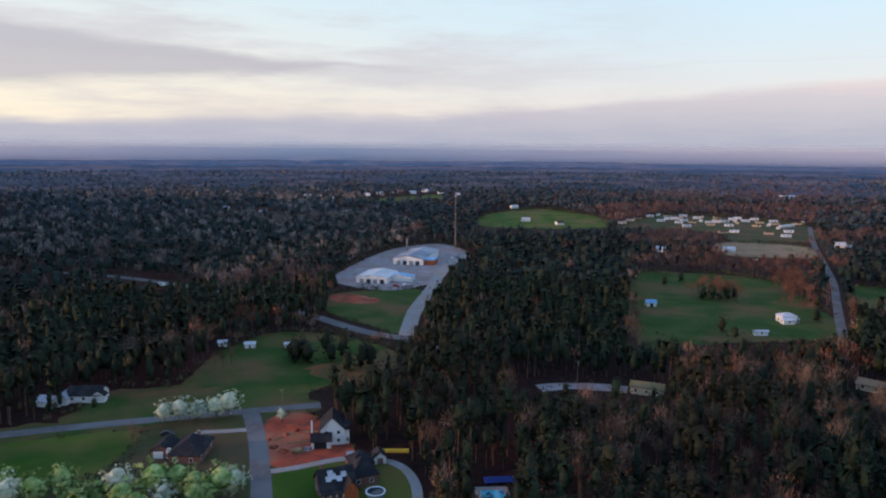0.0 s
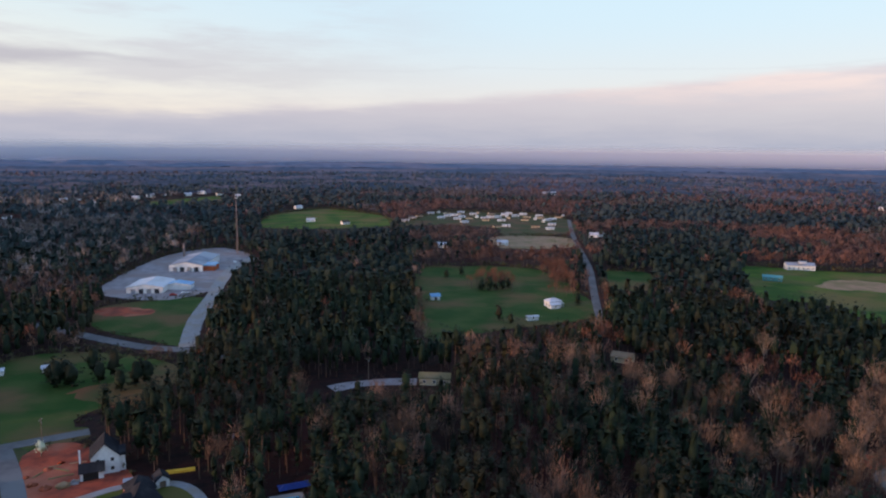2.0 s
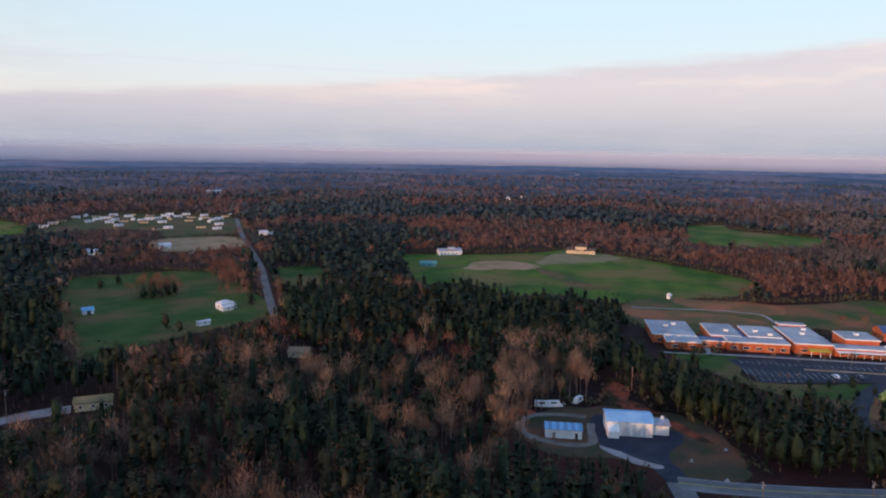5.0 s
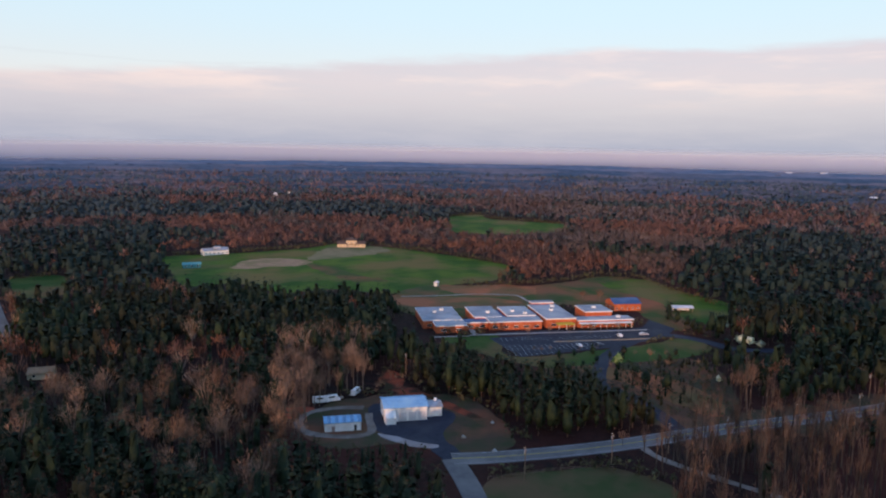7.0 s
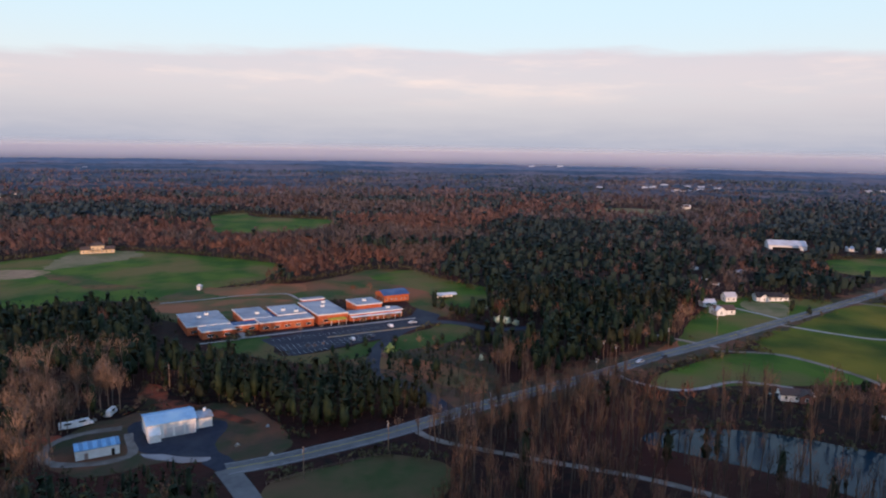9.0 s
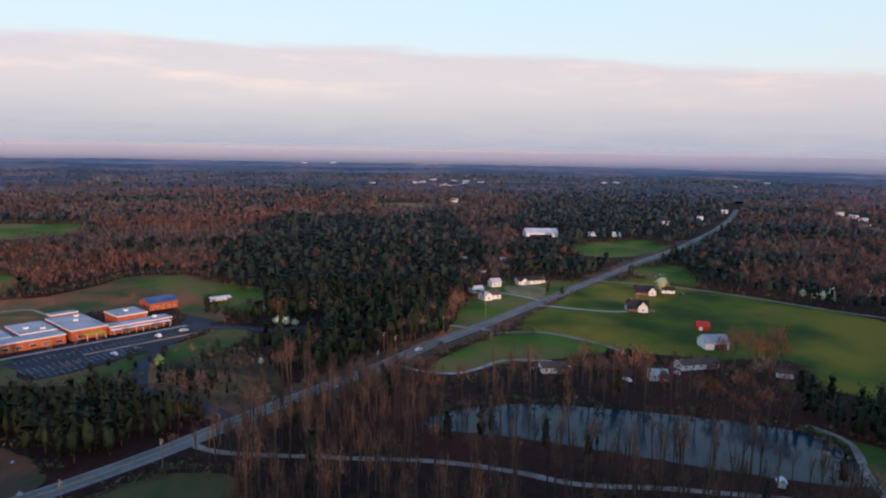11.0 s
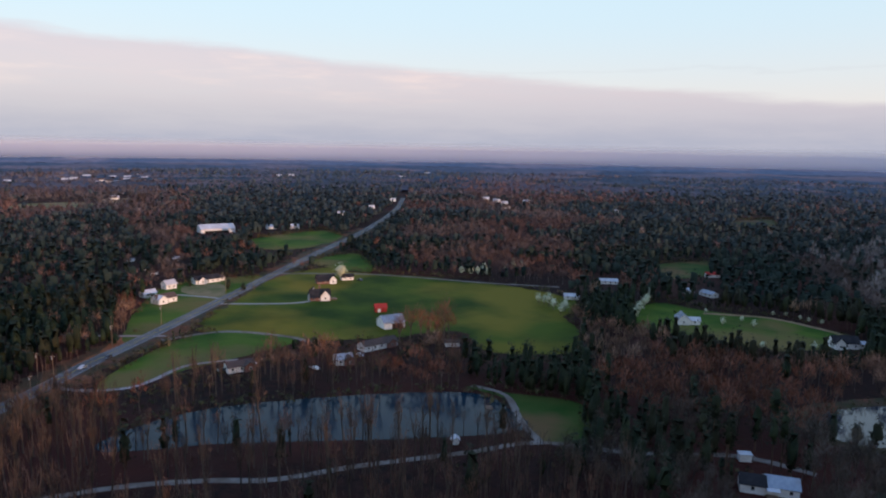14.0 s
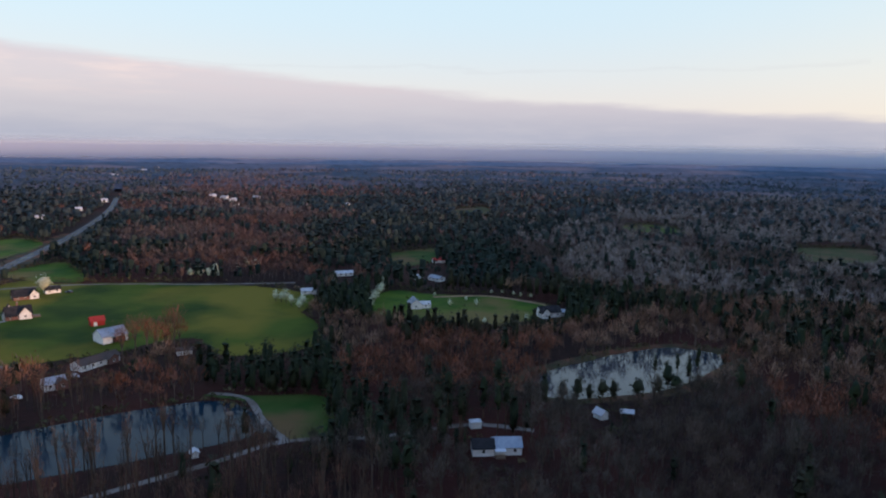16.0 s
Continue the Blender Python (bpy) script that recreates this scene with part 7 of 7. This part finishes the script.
plant("cedar_tree", "dark cedar near the school drive", (PINEBARK, NEEDLES), CEDARS, [(428, 60), (424, 55), (418, 48), (412, 44), (436, 62), (300, 50), (308, 56), (295, 40), (405, 40), (398, 30)], "cedars near the school", 0.6, 1.0)
plant("cedar_tree", "dark cedar on the lake shore", (PINEBARK, NEEDLES), CEDARS, [(86, -262), (90, -258), (82, -266), (78, -268), (95, -254), (70, -275), (64, -284), (62, -292), (58, -290)], "cedars on the lake shore", 0.7, 1.1)
plant("pine_tree", "dark pine on the lake shore", (PINEBARK, NEEDLES), PINE_NEAR, [(64, -296), (60, -300), (56, -306), (54, -314), (67, -290)], "pines on the lake shore", 0.55, 0.8)


# ---- utility poles, vehicles, yard things ----
def utility_pole(places, height=11.0):
    proto = None
    for x, y, turn in places:
        if proto is None:
            proto = thing("utility_pole", "weathered wooden utility pole with a crossarm", "utility pole", x, y, turn, group="utility poles")
            part("pole", Build().tube((0, 0, -0.2), (0, 0, height), 0.17, 0.11, 8), WOOD, proto)
            arm = part("crossarm", Build().box(-1.2, 1.2, -0.06, 0.06, height - 0.9, height - 0.75), WOOD, proto)
            for k in (-1.05, -0.4, 0.4, 1.05):
                part("insulator", Build().tube((k, 0, height - 0.75), (k, 0, height - 0.55), 0.05, 0.03, 6), TRIM, arm)
            part("transformer", Build().tube((0.3, 0.15, height - 2.2), (0.3, 0.15, height - 1.3), 0.22, 0.22, 8), SILVER, proto)
        else:
            copy_thing(proto, pose(x, y, 0, 0, 0, turn))


utility_pole([(324, -41, 40), (215, 45, 40), (191, 66, 40), (258, 146, 0), (331, -36, 40), (40, 313, 10), (-60, 247, 70), (57, 285, 10), (0, 218, 10), (276, -8, 40), (249, 13, 40), (394, -104, 40), (453, -162, 40), (233, 30, 40), (300, -30, 40), (362, -72, 40)])


def car(name, label, x, y, turn, paint, length=4.6, tall=1.45, boxy=False, z=0.15):
    """A car: body with cabin, glass, lights and four wheels."""
    t = thing(name, label, "van" if boxy else "car", x, y, turn, z, group="parked vehicles")
    l, w = length / 2, 0.9
    prof = [(-l, 0.3), (l, 0.3), (l, 0.75), (l * 0.52, 0.88), (l * 0.22, tall), (-l * 0.55, tall), (-l * 0.86, 0.92), (-l, 0.85)] if not boxy else [(-l, 0.35), (l, 0.35), (l, 1.0), (l * 0.78, 1.1), (l * 0.6, tall), (-l, tall)]
    n = len(prof)
    v = [(px, s * (w if pz < 1.0 else w * 0.86), pz) for s in (-1, 1) for px, pz in prof]
    part("body", Build().add(v, [tuple(range(n - 1, -1, -1)), tuple(range(n, 2 * n))] + [(i, (i + 1) % n, n + (i + 1) % n, n + i) for i in range(n)]), paint, t)
    for s in (-1, 1):
        part("side_window", Build().box(-l * 0.5, l * 0.25, s * 0.86 - 0.03, s * 0.86 + 0.03, tall * 0.68, tall * 0.93), GLASS, t)
        part("headlight", Build().box(l - 0.02, l + 0.03, s * 0.65 - 0.16, s * 0.65 + 0.16, 0.55, 0.72), TRIM, t)
        part("tail_light", Build().box(-l - 0.03, -l + 0.02, s * 0.68 - 0.12, s * 0.68 + 0.12, 0.6, 0.78), REDBARN, t)
        for px in (-l * 0.6, l * 0.62):
            wh = part("wheel", Build().tube((px, s * 0.72, 0.32), (px, s * 0.93, 0.32), 0.32, 0.32, 12), RUBBER, t)
            part("rim", Build().tube((px, s * 0.90, 0.32), (px, s * 0.945, 0.32), 0.19, 0.19, 8), SILVER, wh)
    return t


WHITEPAINT = material("white_car_paint", (0.75, 0.75, 0.75), (0.7, 0.7, 0.7), 1.0, rough=0.3, spec=0.5)
DARKPAINT = material("dark_car_paint", (0.03, 0.035, 0.05), (0.04, 0.045, 0.06), 1.0, rough=0.3, spec=0.5)
car("car", "silver car driving on the main road", 333, -53.5, 134, CARPAINT)
car("car", "dark car parked beside the main road", 343, -66, 134, DARKPAINT)
for i, (x, y, turn, paint) in enumerate(((345, 92, 37, WHITEPAINT), (352, 84, 37, DARKPAINT), (386, 67, -53, CARPAINT), (376, 78, 37, WHITEPAINT), (298, -118, 20, WHITEPAINT), (295, -103, 60, DARKPAINT), (275, -138, 10, WHITEPAINT), (281, -165, 0, CARPAINT), (446, -262, 20, DARKPAINT), (-96, 229, 10, DARKPAINT), (-148, 253, 80, WHITEPAINT), (-35, 491, 5, REDBARN), (-28, 496, 20, WHITEPAINT), (7, 621, 70, WHITEPAINT), (12, 626, 70, DARKPAINT), (225, 116.5, 40, DARKPAINT))):
    car("car", ("white" if paint is WHITEPAINT else "dark" if paint is DARKPAINT else "red" if paint is REDBARN else "silver") + " car parked on open ground", x, y, turn, paint, 4.6 + 0.2 * (i % 3), 1.45 + 0.1 * (i % 2))
for x, y, turn in ((214, 159.5, -50), (217.5, 156.5, -40), (229, 153, 10), (-254, 484, 0), (-202, 486, -10), (-106, 480, 10)):
    car("van", "white box van parked by the yard", x, y, turn, WHITEPAINT, 6.4, 2.5, True)


def boulder(name, label, x, y, size, mat, flat=0.6, category="rock"):
    v, t = lump([(0.0, size), (size * flat * 0.5, size * 0.9), (size * flat * 0.9, size * 0.45)], 9, 0.2)
    ob = new(name, big_mesh(name, v, t, mat))
    ob.matrix_basis = pose(x, y, 0.02)
    return tagged(ob, label, category)


boulder("sand_pile", "pale pile of builder's sand on red clay", -48, 217, 2.2, TAN, 0.5, "pile")
boulder("sand_pile", "pale pile of builder's sand on red clay", -45.5, 218.3, 1.7, GRAVEL, 0.5, "pile")
for x, y, s in ((-57, 220, 1.2), (-55, 230, 1.0), (-52, 234, 0.9), (-53, 217, 1.4), (-60, 226, 0.8), (-43, 232, 1.0)):
    boulder("earth_mound", "low mound of dug red clay", x, y, s * 1.4, CLAY, 0.4, "mound")
for i, (x, y, turn, ln) in enumerate(((-54, 232, 20, 5), (-51, 229, -35, 6), (-50, 224, 15, 7), (-57, 227, 60, 4), (-47, 233, 5, 5))):
    t = thing("board_stack", "short stack of pale boards on red clay", "lumber", x, y, turn, 0.08, group="building boards")
    for k in range(3):
        part("board", Build().box(-ln / 2, ln / 2, -0.35 + 0.24 * k, -0.14 + 0.24 * k, 0, 0.16 + 0.05 * (k % 2)), TAN, t)
for x, y in ((211, 96), (206, 82), (228, 92)):
    boulder("rock", "pale boulder on the trampled yard", x, y, 1.0, CONCRETE, 0.7)
for x, y, turn in ((220, 158, 20), (222.5, 155.5, 60), (226.5, 154, -30)):
    t = thing("pallet_stack", "stack of grey wooden pallets behind the shed", "pallets", x, y, turn, 0.06, group="pallets")
    for k in range(4):
        part("pallet", Build().box(-0.6, 0.6, -0.5, 0.5, 0.02 + 0.17 * k, 0.15 + 0.17 * k), CONCRETE, t)
t = thing("raft", "dark wooden raft floating on the pond", "raft", 194, -172, -30, 0.1)
part("deck", Build().box(-2, 2, -1.2, 1.2, 0.1, 0.3), WOOD, t)
for s in (-0.9, 0.9):
    part("float", Build().tube((-1.9, s, 0.05), (1.9, s, 0.05), 0.2, 0.2, 8), DARKMETAL, t)

# ---- fences along the paddocks ----


def fence(label, line, step=3.2):
    t = thing("fence", label, "fence", 0, 0)
    pts = smooth_line(line, step)
    for p in pts:
        part("post", Build().box(p.x - 0.06, p.x + 0.06, p.y - 0.06, p.y + 0.06, 0, 1.3), WOOD, t)
    for h in (0.6, 1.1):
        for p, q in zip(pts, pts[1:]):
            part("rail", Build().tube((p.x, p.y, h), (q.x, q.y, h), 0.05, 0.05, 4), WOOD, t)


fence("weathered post and rail fence along the green paddock", [(622, -309), (680, -377), (743, -384)], 6.0)
fence("weathered rail fence along the lawn by the junction", [(186, 76), (203, 58), (213, 44)], 3.0)

# ---- parking lot paint, kerbs and walks ----
lot = thing("parking_markings", "white stall lines painted on the school tarmac", "marking", 332, 170, -53, 0.0)
line = Build().box(-0.08, 0.08, -2.5, 2.5, 0.125, 0.135).mesh("stall_line", PAINT)
for row, x0, n in ((-19.5, 33, 24), (-33.0, 31, 20), (-38.0, 31, 18), (-46.0, 30, 9)):
    for k in range(n):
        ob = new("stall_line", line)
        ob.parent = lot
        ob.matrix_basis = pose(x0 + 2.8 * k, row, 0)
isle = thing("parking_island", "raised pale kerbed strip in the parking lot", "kerb", 332, 170, -53)
part("kerb", Build().box(60, 118, -27.4, -25.6, 0.1, 0.3), CONCRETE, isle)
part("mulch", Build().box(60.3, 117.7, -27.1, -25.9, 0.29, 0.36), TAN, isle)
walkway = thing("walkway", "pale concrete walk along the school front", "walkway", 332, 170, -53, kind="structure")
part("slab", Build().box(18, 122, -9.5, -7.3, 0.02, 0.22), CONCRETE, walkway)
part("slab", Build().box(20, 23, -7.3, 3.4, 0.02, 0.22), CONCRETE, walkway)
part("slab", Build().box(-4, 18, -11.0, -9.2, 0.02, 0.2), CONCRETE, walkway)
